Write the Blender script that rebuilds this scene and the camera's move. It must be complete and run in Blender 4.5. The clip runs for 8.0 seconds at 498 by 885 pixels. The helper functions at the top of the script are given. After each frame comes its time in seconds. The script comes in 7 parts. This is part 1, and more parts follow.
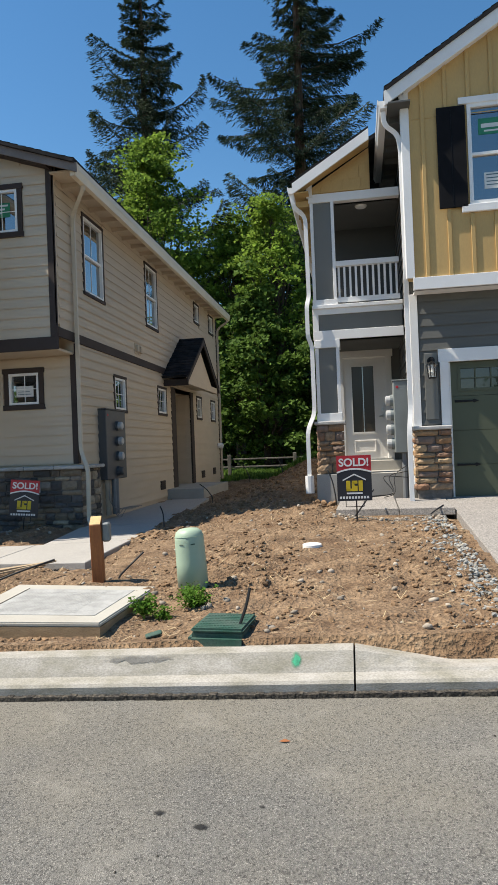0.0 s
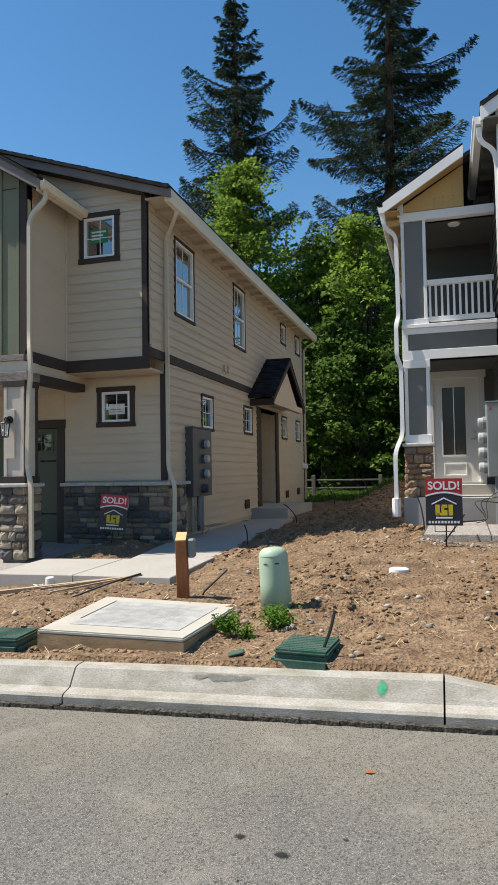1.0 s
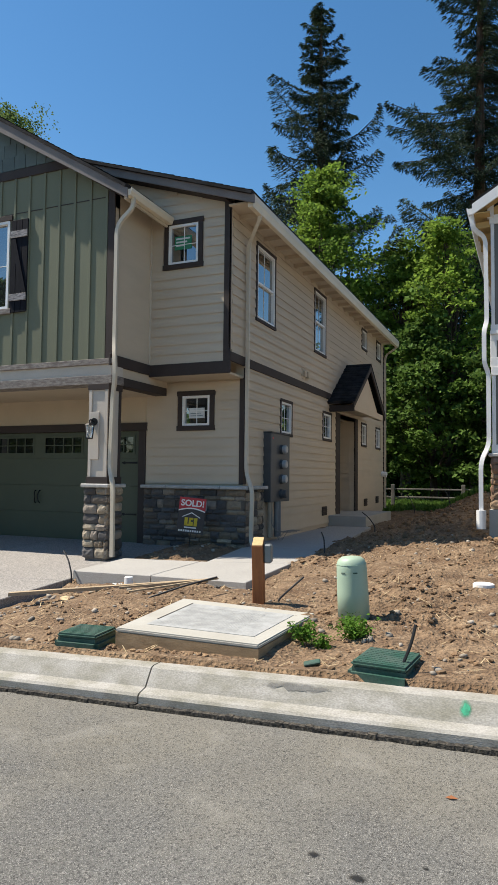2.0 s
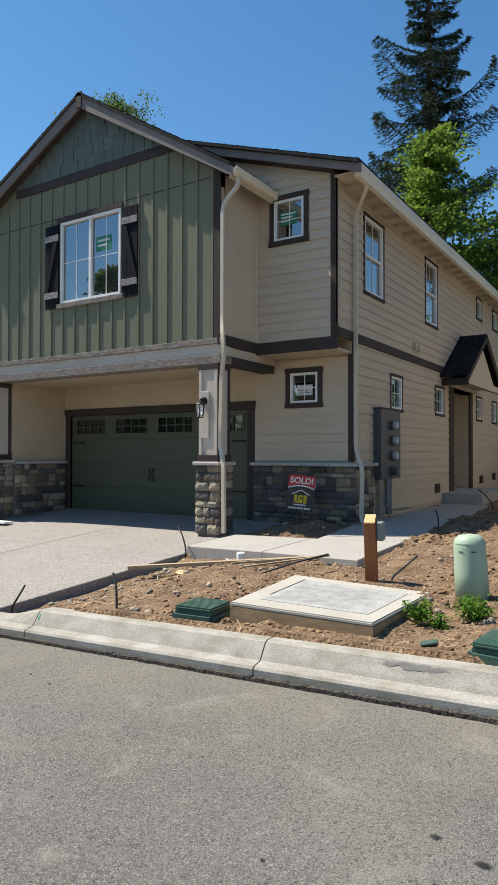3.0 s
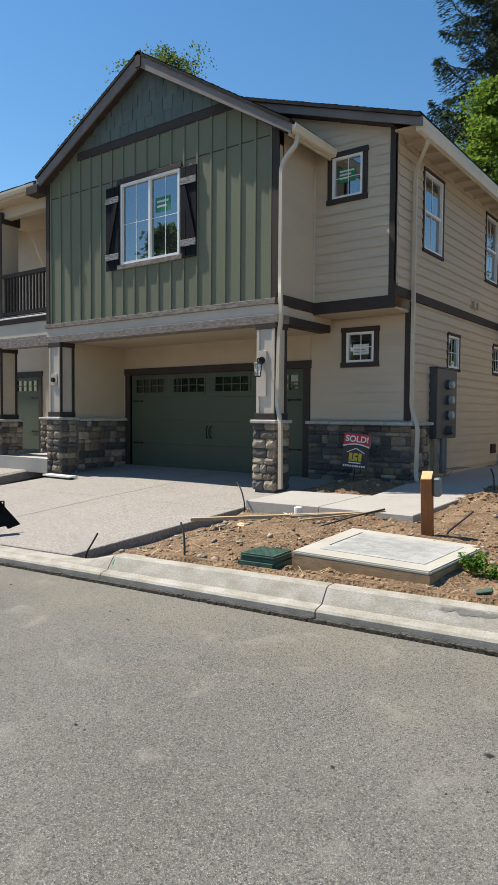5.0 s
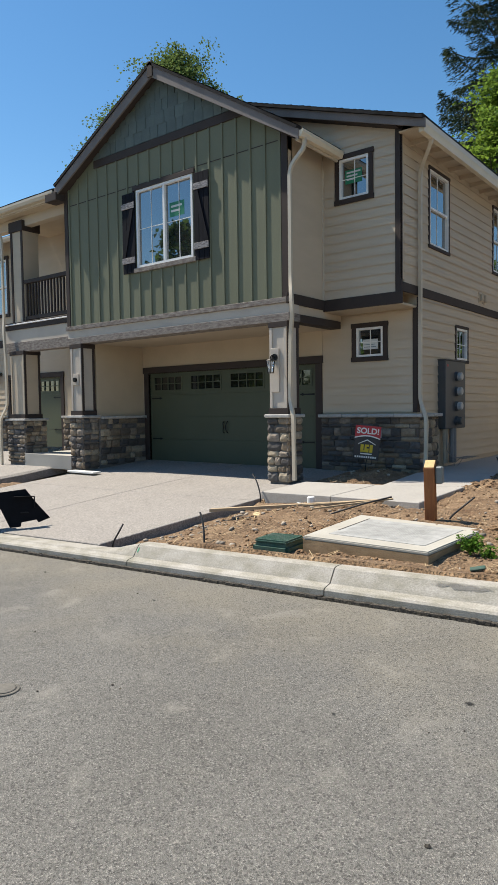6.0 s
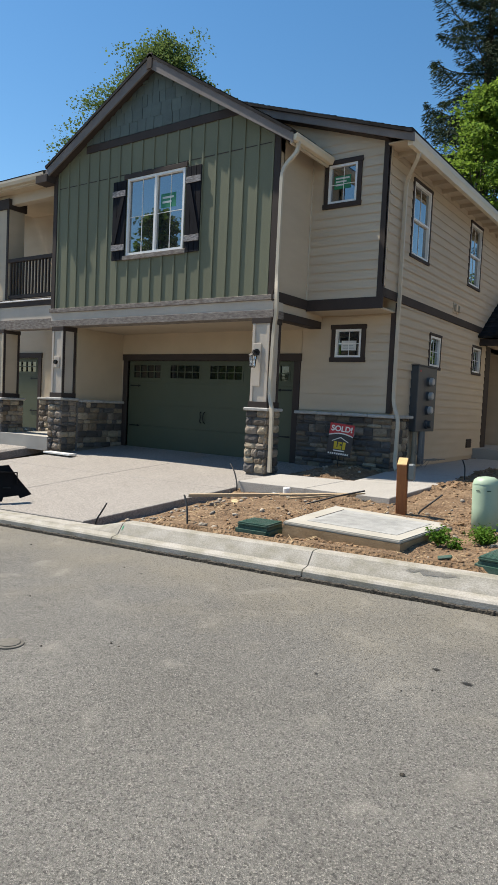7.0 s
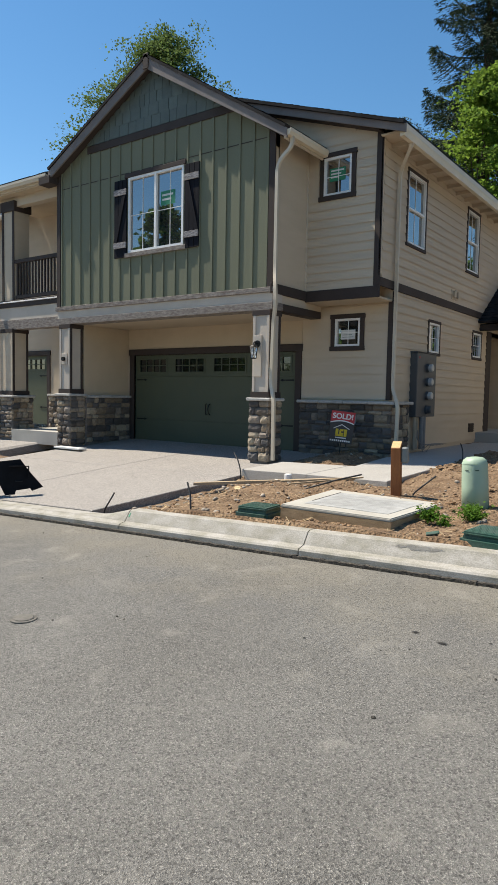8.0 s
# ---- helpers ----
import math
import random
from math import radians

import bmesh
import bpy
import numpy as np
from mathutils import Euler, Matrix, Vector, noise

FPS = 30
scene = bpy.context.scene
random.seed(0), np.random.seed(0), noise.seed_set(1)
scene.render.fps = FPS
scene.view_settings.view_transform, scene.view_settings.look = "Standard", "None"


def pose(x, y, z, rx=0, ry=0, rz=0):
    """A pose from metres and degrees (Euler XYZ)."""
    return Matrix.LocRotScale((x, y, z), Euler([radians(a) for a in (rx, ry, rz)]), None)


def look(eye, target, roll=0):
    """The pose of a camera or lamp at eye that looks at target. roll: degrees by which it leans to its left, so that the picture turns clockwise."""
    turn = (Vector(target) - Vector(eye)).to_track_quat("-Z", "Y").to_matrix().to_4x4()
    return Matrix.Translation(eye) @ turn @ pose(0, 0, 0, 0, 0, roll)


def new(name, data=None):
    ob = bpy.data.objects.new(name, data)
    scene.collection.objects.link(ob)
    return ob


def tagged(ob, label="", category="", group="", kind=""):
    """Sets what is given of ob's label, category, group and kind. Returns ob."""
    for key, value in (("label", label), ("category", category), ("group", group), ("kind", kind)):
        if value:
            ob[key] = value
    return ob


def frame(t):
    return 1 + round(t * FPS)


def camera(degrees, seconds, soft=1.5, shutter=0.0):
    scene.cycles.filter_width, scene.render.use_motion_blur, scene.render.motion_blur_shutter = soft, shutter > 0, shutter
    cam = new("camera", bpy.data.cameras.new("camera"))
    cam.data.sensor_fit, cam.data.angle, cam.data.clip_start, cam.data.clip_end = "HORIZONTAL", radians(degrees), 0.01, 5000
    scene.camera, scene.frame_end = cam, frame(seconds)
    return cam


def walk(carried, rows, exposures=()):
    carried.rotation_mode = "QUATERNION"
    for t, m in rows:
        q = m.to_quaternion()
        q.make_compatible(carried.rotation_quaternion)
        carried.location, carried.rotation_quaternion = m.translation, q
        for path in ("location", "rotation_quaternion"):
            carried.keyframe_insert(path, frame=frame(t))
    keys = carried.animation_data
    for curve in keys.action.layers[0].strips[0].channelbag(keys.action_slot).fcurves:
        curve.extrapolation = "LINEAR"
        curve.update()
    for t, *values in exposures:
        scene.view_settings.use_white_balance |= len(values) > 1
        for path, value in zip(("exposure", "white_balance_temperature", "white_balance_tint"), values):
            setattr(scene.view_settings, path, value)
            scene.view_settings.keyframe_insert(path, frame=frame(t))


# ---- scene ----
cam = camera(41.0, 8.0, soft=1.0)
PATH = [
    (0, (0.504, 1.318, 1.606), (0.178, 3.291, 1.624), -2.2),
    (0.5, (0.487, 1.346, 1.594), (0.01, 3.287, 1.667), -1.6),
    (1, (0.476, 1.343, 1.594), (-0.093, 3.258, 1.68), -0.9),
    (1.2, (0.454, 1.331, 1.58), (-0.132, 3.241, 1.665), 0.2),
    (2.3, (0.436, 1.414, 1.593), (-0.449, 3.205, 1.689), 0.3),
    (2.5, (0.43, 1.408, 1.587), (-0.519, 3.167, 1.664), 0.2),
    (3, (0.399, 1.42, 1.579), (-0.672, 3.108, 1.615), 0.1),
    (3.5, (0.373, 1.402, 1.573), (-0.774, 3.04, 1.573), 0.5),
    (4, (0.359, 1.442, 1.562), (-0.959, 2.945, 1.512), -2.9),
    (4.5, (0.418, 1.236, 1.566), (-0.838, 2.791, 1.502), -1.3),
    (4.7, (0.412, 1.2, 1.551), (-0.803, 2.787, 1.483), -0.7),
    (5.8, (0.739, 0.831, 1.574), (-0.458, 2.429, 1.464), 1.9),
    (6, (0.79, 0.767, 1.581), (-0.445, 2.337, 1.477), -0.8),
    (6.5, (0.818, 0.551, 1.537), (-0.368, 2.161, 1.504), 0.7),
    (7, (0.834, 0.341, 1.528), (-0.316, 1.972, 1.411), 2.7),
    (7.5, (0.976, 0.231, 1.52), (-0.168, 1.87, 1.452), 4.1),
    (8, (1.147, 0.156, 1.505), (-0.03, 1.767, 1.363), 1.1),
]
EXPO, KELVIN, TINT = 0.6, 6880, 10
SKY, SUN = 0.108, 5.0
walk(cam, [(t, look(eye, aim, roll)) for t, eye, aim, roll in PATH], [(0.0, EXPO + 0.03, KELVIN + 190, TINT), (2.5, EXPO, KELVIN + 110, TINT), (8.0, EXPO - 0.01, KELVIN + 260, TINT)])

# ---- world, sun ----
SUN_WAY = Vector((-1.0, -0.21, 1.62)).normalized()      # towards the sun
world = bpy.data.worlds.new("world")
scene.world = world
world.use_nodes = True
wn = world.node_tree
sky = wn.nodes.new("ShaderNodeTexSky")
sky.sky_type = "NISHITA"
sky.sun_disc = False
sky.sun_elevation = math.asin(SUN_WAY.z)
sky.sun_rotation = math.atan2(SUN_WAY.x, SUN_WAY.y)
sky.altitude = 50
sky.air_density = 1.0
sky.dust_density = 0.15
sky.ozone_density = 2.0
bgn = wn.nodes["Background"]
bgn.inputs["Strength"].default_value = SKY
deep = wn.nodes.new("ShaderNodeHueSaturation")
deep.inputs["Saturation"].default_value = 1.28
deep.inputs["Hue"].default_value = 0.497
wn.links.new(sky.outputs["Color"], deep.inputs["Color"])
wn.links.new(deep.outputs["Color"], bgn.inputs["Color"])
sun_data = bpy.data.lights.new("sun", "SUN")
sun_data.energy, sun_data.angle, sun_data.color = SUN, radians(0.55), (1.0, 0.955, 0.88)
sun = new("sun", sun_data)
sun.matrix_world = look((-30, -8, 60), (Vector((-30, -8, 60)) - SUN_WAY))


# ---- materials ----
def material(name, base, rough=0.7, metal=0.0, vary=0.12, scale=6.0, fine=120.0, bump=0.15, deep=0.004,
             tone=None, island=0.0, obj_vary=0.0, stretch=(1, 1, 1), spec=0.5):
    """Base colour with stains at a large scale, grain at a fine one, and relief."""
    m = bpy.data.materials.new(name)
    m.use_nodes = True
    n, l = m.node_tree.nodes, m.node_tree.links
    b = n["Principled BSDF"]
    b.inputs["Roughness"].default_value, b.inputs["Metallic"].default_value = rough, metal
    b.inputs["Specular IOR Level"].default_value = spec
    geo = n.new("ShaderNodeNewGeometry")
    mp = n.new("ShaderNodeMapping")
    mp.inputs["Scale"].default_value = stretch
    l.new(geo.outputs["Position"], mp.inputs["Vector"])
    big = n.new("ShaderNodeTexNoise")
    big.inputs["Scale"].default_value, big.inputs["Detail"].default_value = scale, 5
    small = n.new("ShaderNodeTexNoise")
    small.inputs["Scale"].default_value, small.inputs["Detail"].default_value = fine, 3
    l.new(mp.outputs["Vector"], big.inputs["Vector"])
    l.new(mp.outputs["Vector"], small.inputs["Vector"])
    mix = n.new("ShaderNodeMix")
    mix.data_type = "RGBA"
    tone = tone or [c * (1 - 2.2 * vary) for c in base]
    mix.inputs[6].default_value, mix.inputs[7].default_value = (*base, 1), (*tone, 1)
    ramp = n.new("ShaderNodeMapRange")
    ramp.inputs["From Min"].default_value, ramp.inputs["From Max"].default_value = 0.35, 0.7
    l.new(big.outputs["Fac"], ramp.inputs["Value"])
    l.new(ramp.outputs["Result"], mix.inputs[0])
    hsv = n.new("ShaderNodeHueSaturation")
    l.new(mix.outputs[2], hsv.inputs["Color"])
    val = n.new("ShaderNodeMapRange")
    val.inputs["From Min"].default_value, val.inputs["From Max"].default_value = 0.3, 0.7
    val.inputs["To Min"].default_value, val.inputs["To Max"].default_value = 1 - vary, 1 + vary
    l.new(small.outputs["Fac"], val.inputs["Value"])
    last = val.outputs["Result"]
    for amount, source in ((island, geo.outputs["Random Per Island"]), (obj_vary, None)):
        if amount:
            if source is None:
                source = n.new("ShaderNodeObjectInfo").outputs["Random"]
            r = n.new("ShaderNodeMapRange")
            r.inputs["To Min"].default_value, r.inputs["To Max"].default_value = 1 - amount, 1 + amount
            l.new(source, r.inputs["Value"])
            mul = n.new("ShaderNodeMath")
            mul.operation = "MULTIPLY"
            l.new(last, mul.inputs[0])
            l.new(r.outputs["Result"], mul.inputs[1])
            last = mul.outputs[0]
    l.new(last, hsv.inputs["Value"])
    l.new(hsv.outputs["Color"], b.inputs["Base Color"])
    if bump:
        bp = n.new("ShaderNodeBump")
        bp.inputs["Strength"].default_value, bp.inputs["Distance"].default_value = bump, deep
        l.new(small.outputs["Fac"], bp.inputs["Height"])
        l.new(bp.outputs["Normal"], b.inputs["Normal"])
    return m


def many_toned(mat, tones):
    """Turns the base of a material into one of several tones, picked object by object."""
    n, l = mat.node_tree.nodes, mat.node_tree.links
    mix = next(x for x in n if x.bl_idname == "ShaderNodeMix")
    info = n.new("ShaderNodeObjectInfo")
    ramp = n.new("ShaderNodeValToRGB")
    ramp.color_ramp.interpolation = "CONSTANT"
    while len(ramp.color_ramp.elements) < len(tones):
        ramp.color_ramp.elements.new(0.5)
    for i, (e, c) in enumerate(zip(ramp.color_ramp.elements, tones)):
        e.position, e.color = i / len(tones), (*c, 1)
    l.new(info.outputs["Random"], ramp.inputs["Fac"])
    l.new(ramp.outputs["Color"], mix.inputs[6])
    dark = n.new("ShaderNodeMix")
    dark.data_type = "RGBA"
    dark.inputs[0].default_value = 0.45
    dark.inputs[7].default_value = (0.09, 0.075, 0.06, 1)
    l.new(ramp.outputs["Color"], dark.inputs[6])
    l.new(dark.outputs[2], mix.inputs[7])
    return mat


M_TAN = material("tan_siding", (0.54, 0.448, 0.338), 0.75, vary=0.035, scale=1.2, fine=60, bump=0.12, obj_vary=0.02, stretch=(1, 1, 4), spec=0.3)
M_GUTTER = material("cream_gutter_metal", (0.72, 0.62, 0.46), 0.4, vary=0.03, scale=3, bump=0.03)
M_RAKE = material("weathered_rake_board", (0.19, 0.165, 0.155), 0.75, vary=0.1, scale=3, fine=90, bump=0.15)
M_TANTRIM = material("almond_metal", (0.55, 0.48, 0.375), 0.4, vary=0.03, scale=3, bump=0.03)
M_BROWN = material("brown_trim", (0.054, 0.041, 0.036), 0.7, vary=0.08, scale=3, fine=90, bump=0.12, spec=0.25)
M_ROUGHBROWN = material("rough_sawn_brown", (0.135, 0.110, 0.096), 0.85, vary=0.22, scale=9, fine=70, bump=0.5, tone=(0.285, 0.255, 0.225), stretch=(1, 1, 3))
M_OLIVE = material("olive_panel", (0.172, 0.180, 0.120), 0.7, vary=0.04, scale=1.5, fine=80, bump=0.12, stretch=(1, 1, 0.3), spec=0.3)
M_OLIVEDARK = material("green_shingle_siding", (0.105, 0.135, 0.125), 0.75, vary=0.08, fine=60, obj_vary=0.12, bump=0.2)
M_BEAM = material("cream_beam_board", (0.54, 0.475, 0.40), 0.75, vary=0.06, scale=2, bump=0.15)
M_WHITE = material("white_vinyl", (0.8, 0.8, 0.78), 0.4, vary=0.02, bump=0.02)
M_WTRIM = material("white_trim", (0.78, 0.775, 0.76), 0.6, vary=0.03, scale=2, bump=0.08)
M_GREY = material("dark_grey_siding", (0.112, 0.112, 0.102), 0.7, vary=0.05, scale=1.5, fine=60, bump=0.12, obj_vary=0.03, stretch=(1, 1, 4))
# chosen pale as a reflector for the tan house's side, not a seen colour
M_BOUNCEWALL = material("pale_bounce_wall", (0.46, 0.445, 0.42), 0.75, vary=0.04, scale=1.5, bump=0.1)
M_GREYPANEL = material("grey_panel", (0.155, 0.155, 0.14), 0.65, vary=0.04, scale=2, bump=0.1)
M_OCHRE = material("ochre_panel", (0.51, 0.335, 0.13), 0.7, vary=0.04, scale=1.3, fine=70, bump=0.12, stretch=(1, 1, 0.3), obj_vary=0.02)
M_ROOF = material("roof_shingle", (0.026, 0.026, 0.029), 0.92, vary=0.35, scale=5, fine=160, bump=0.7, island=0.3, obj_vary=0.2, spec=0.25)
M_GARAGE = material("green_garage_door", (0.088, 0.10, 0.064), 0.5, vary=0.03, scale=2, fine=150, bump=0.08, spec=0.3)
M_BLACK = material("black_paint", (0.006, 0.006, 0.008), 0.8, vary=0.25, scale=8, bump=0.2, spec=0.2)
M_IRON = material("black_iron", (0.012, 0.012, 0.013), 0.45, metal=0.5, vary=0.2, bump=0.1)
M_SHUTTERBAR = material("worn_shutter_board", (0.34, 0.32, 0.315), 0.85, vary=0.4, scale=14, fine=90, bump=0.5, tone=(0.08, 0.075, 0.085), stretch=(1, 1, 4))
M_SHUTTER = material("shutter_black", (0.008, 0.008, 0.013), 0.7, vary=0.25, scale=6, bump=0.3, stretch=(4, 4, 1), spec=0.15)
M_CONC = material("concrete", (0.46, 0.44, 0.40), 0.85, vary=0.09, scale=1.6, fine=90, bump=0.25, tone=(0.36, 0.34, 0.30))
M_KERB = material("kerb_concrete", (0.36, 0.342, 0.310), 0.88, vary=0.2, scale=5.5, fine=85, bump=0.6, tone=(0.235, 0.222, 0.178), stretch=(0.8, 1.1, 1.5))
M_STAIN = material("damp_stain", (0.20, 0.195, 0.18), 0.85, vary=0.15, scale=12, bump=0.2)
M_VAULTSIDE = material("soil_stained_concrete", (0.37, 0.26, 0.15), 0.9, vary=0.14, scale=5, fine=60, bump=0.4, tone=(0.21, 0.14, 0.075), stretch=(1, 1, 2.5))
M_VAULT = material("pale_concrete", (0.41, 0.395, 0.35), 0.85, vary=0.07, scale=2.5, fine=90, bump=0.2, tone=(0.36, 0.34, 0.295))
M_LIDSTEEL = material("galvanised_lid", (0.39, 0.395, 0.385), 0.7, vary=0.12, scale=9, fine=60, bump=0.4)
M_PORCH = material("porch_concrete", (0.40, 0.385, 0.35), 0.85, vary=0.08, scale=1.6, bump=0.2)
M_GLASSTEX = material("sign_red", (0.46, 0.018, 0.03), 0.45, vary=0.03, bump=0.0)
M_SIGNWHITE = material("sign_white", (0.72, 0.72, 0.70), 0.5, vary=0.02, bump=0.0)
M_SIGNBLACK = material("sign_black", (0.018, 0.02, 0.028), 0.45, vary=0.05, bump=0.0)
M_SIGNGOLD = material("sign_gold", (0.62, 0.45, 0.02), 0.5, vary=0.02, bump=0.0)
M_PAPER = material("paper", (0.62, 0.64, 0.63), 0.8, vary=0.04, bump=0.0)
M_STICKER = material("green_sticker", (0.015, 0.20, 0.10), 0.5, vary=0.05, bump=0.0)
M_BAR = material("print_bar", (0.05, 0.12, 0.16), 0.6, vary=0.05, bump=0.0)
M_PED = material("pale_green_plastic", (0.36, 0.47, 0.35), 0.5, vary=0.05, scale=3, fine=200, bump=0.06)
M_BOX = material("green_plastic", (0.018, 0.075, 0.052), 0.6, vary=0.2, scale=7, fine=70, bump=0.3, tone=(0.06, 0.10, 0.08))
M_POST = material("cedar", (0.31, 0.105, 0.028), 0.7, vary=0.14, scale=7, fine=60, bump=0.3, tone=(0.24, 0.075, 0.02), stretch=(4, 4, 0.5))
M_POSTEND = material("cedar_end_grain", (0.62, 0.43, 0.20), 0.8, vary=0.1, scale=20, bump=0.3)
M_WOOD = material("weathered_lath", (0.44, 0.33, 0.21), 0.85, vary=0.14, scale=6, fine=60, bump=0.3)
M_METER = material("grey_enamel", (0.066, 0.073, 0.08), 0.5, vary=0.06, scale=3, bump=0.05)
M_METERL = material("pale_grey_enamel", (0.20, 0.225, 0.225), 0.5, vary=0.08, scale=3, bump=0.05)
M_DIAL = material("meter_dial", (0.42, 0.43, 0.43), 0.35, vary=0.08, bump=0.0)
M_PIPE = material("grey_pvc", (0.17, 0.18, 0.19), 0.5, vary=0.06, bump=0.03)
M_PIPETAN = material("tan_pvc", (0.33, 0.29, 0.23), 0.5, vary=0.06, bump=0.03)
M_TUBE = material("black_tube", (0.012, 0.012, 0.012), 0.5, vary=0.15, bump=0.0)
M_CHROME = material("satin_nickel", (0.6, 0.6, 0.58), 0.3, metal=1.0, vary=0.03, bump=0.0)
M_BARK = material("bark", (0.085, 0.062, 0.045), 0.95, vary=0.3, scale=3, fine=16, bump=0.9, deep=0.03, stretch=(1, 1, 0.35))
M_ROCK = material("rubble", (0.36, 0.31, 0.25), 0.9, vary=0.15, scale=20, fine=90, bump=0.3, island=0.35)
M_CLOD = material("clods", (0.25, 0.155, 0.085), 0.98, vary=0.2, scale=18, fine=70, bump=0.6, island=0.2)
M_GRAVEL = material("crushed_gravel", (0.30, 0.30, 0.28), 0.9, vary=0.15, scale=20, fine=90, bump=0.3, island=0.4)
M_STRAW = material("straw", (0.52, 0.40, 0.23), 0.9, vary=0.15, bump=0.0, island=0.3)
M_PAINT = material("marking_green", (0.04, 0.40, 0.22), 0.8, vary=0.2, scale=30, bump=0.0)
M_OILSHADOW = material("oil_and_shadow_spot", (0.016, 0.015, 0.014), 0.6, vary=0.2, scale=20, bump=0.1)
M_LIP = material("broken_asphalt_shadow_edge", (0.022, 0.02, 0.018), 0.95, vary=0.4, scale=30, fine=60, bump=1.0, deep=0.02, tone=(0.10, 0.085, 0.065))
M_COVER = material("worn_iron", (0.15, 0.14, 0.12), 0.75, vary=0.2, scale=20, bump=0.3)
M_RAIL = material("fence_wood", (0.17, 0.16, 0.14), 0.85, vary=0.12, scale=8, bump=0.3)
# near-black in place of an unlit room's shade
M_DARK = material("dim_room_black", (0.03, 0.03, 0.03), 0.9, vary=0.1, bump=0.0)
# darker than the siding grey: balcony back wall, porch ceilings, eave underside
M_PORCHDARK = material("darker_grey", (0.085, 0.088, 0.085), 0.75, vary=0.05, scale=2, bump=0.1)
M_DOORWHITE = material("primed_door", (0.76, 0.73, 0.69), 0.5, vary=0.02, scale=2, bump=0.04)
M_STONE_L = many_toned(material("ledge_stone_slate", (0.2, 0.17, 0.14), 0.9, vary=0.16, scale=13, fine=70, bump=0.7, deep=0.008, obj_vary=0.12),
                       [(0.075, 0.068, 0.064), (0.14, 0.115, 0.092), (0.30, 0.235, 0.165), (0.115, 0.112, 0.112), (0.21, 0.16, 0.11), (0.066, 0.064, 0.066), (0.36, 0.30, 0.22), (0.25, 0.21, 0.17)])
M_STONE_R = many_toned(material("ledge_stone_tan", (0.3, 0.22, 0.15), 0.9, vary=0.16, scale=13, fine=70, bump=0.7, deep=0.008, obj_vary=0.12),
                       [(0.33, 0.19, 0.10), (0.40, 0.25, 0.135), (0.26, 0.145, 0.09), (0.45, 0.31, 0.18), (0.31, 0.21, 0.13), (0.20, 0.14, 0.11)])
M_MORTAR = material("mortar", (0.17, 0.155, 0.14), 0.95, vary=0.15, scale=20, bump=0.5)
M_CAP = material("cast_cap", (0.45, 0.44, 0.42), 0.85, vary=0.12, scale=9, fine=60, bump=0.5)
M_SOFFIT = material("soffit_tan", (0.50, 0.405, 0.29), 0.8, vary=0.04, scale=2, bump=0.08)


def leaf_material(name, base, tone, through_share=0.35):
    m = material(name, base, 0.8, vary=0.2, scale=0.5, fine=6, bump=0.0, tone=tone, island=0.35, spec=0.15)
    n, l = m.node_tree.nodes, m.node_tree.links
    b, out = n["Principled BSDF"], n["Material Output"]
    tr = n.new("ShaderNodeBsdfTranslucent")
    hsv = next(x for x in n if x.bl_idname == "ShaderNodeHueSaturation")
    l.new(hsv.outputs["Color"], tr.inputs["Color"])
    mx = n.new("ShaderNodeMixShader")
    mx.inputs[0].default_value = through_share
    l.new(b.outputs[0], mx.inputs[1])
    l.new(tr.outputs[0], mx.inputs[2])
    l.new(mx.outputs[0], out.inputs["Surface"])
    return m


M_MAPLE = leaf_material("maple_leaves", (0.22, 0.33, 0.055), (0.085, 0.155, 0.028), 0.5)
M_BROAD = leaf_material("broad_leaves", (0.125, 0.21, 0.045), (0.06, 0.11, 0.026), 0.35)
M_ALDER = leaf_material("alder_leaves", (0.13, 0.19, 0.06), (0.085, 0.13, 0.045), 0.35)
M_NEEDLE = leaf_material("fir_needles", (0.046, 0.072, 0.040), (0.020, 0.034, 0.021), 0.14)
M_WEED = leaf_material("weed_leaves", (0.11, 0.22, 0.03), (0.07, 0.16, 0.02), 0.35)
M_GRASS = leaf_material("grass", (0.13, 0.22, 0.04), (0.08, 0.15, 0.03), 0.3)


def glass_material(name, tint, rough=0.03, clear=0.25, coat=2.9):
    """Window glass that mirrors the sky and lets some light pass."""
    m = bpy.data.materials.new(name)
    m.use_nodes = True
    n, l = m.node_tree.nodes, m.node_tree.links
    b = n["Principled BSDF"]
    b.inputs["Base Color"].default_value = (*tint, 1)
    b.inputs["Roughness"].default_value = rough
    b.inputs["IOR"].default_value = 1.52
    b.inputs["Transmission Weight"].default_value = clear
    b.inputs["Coat Weight"].default_value, b.inputs["Coat Roughness"].default_value, b.inputs["Coat IOR"].default_value = 1.0, 0.01, coat
    return m


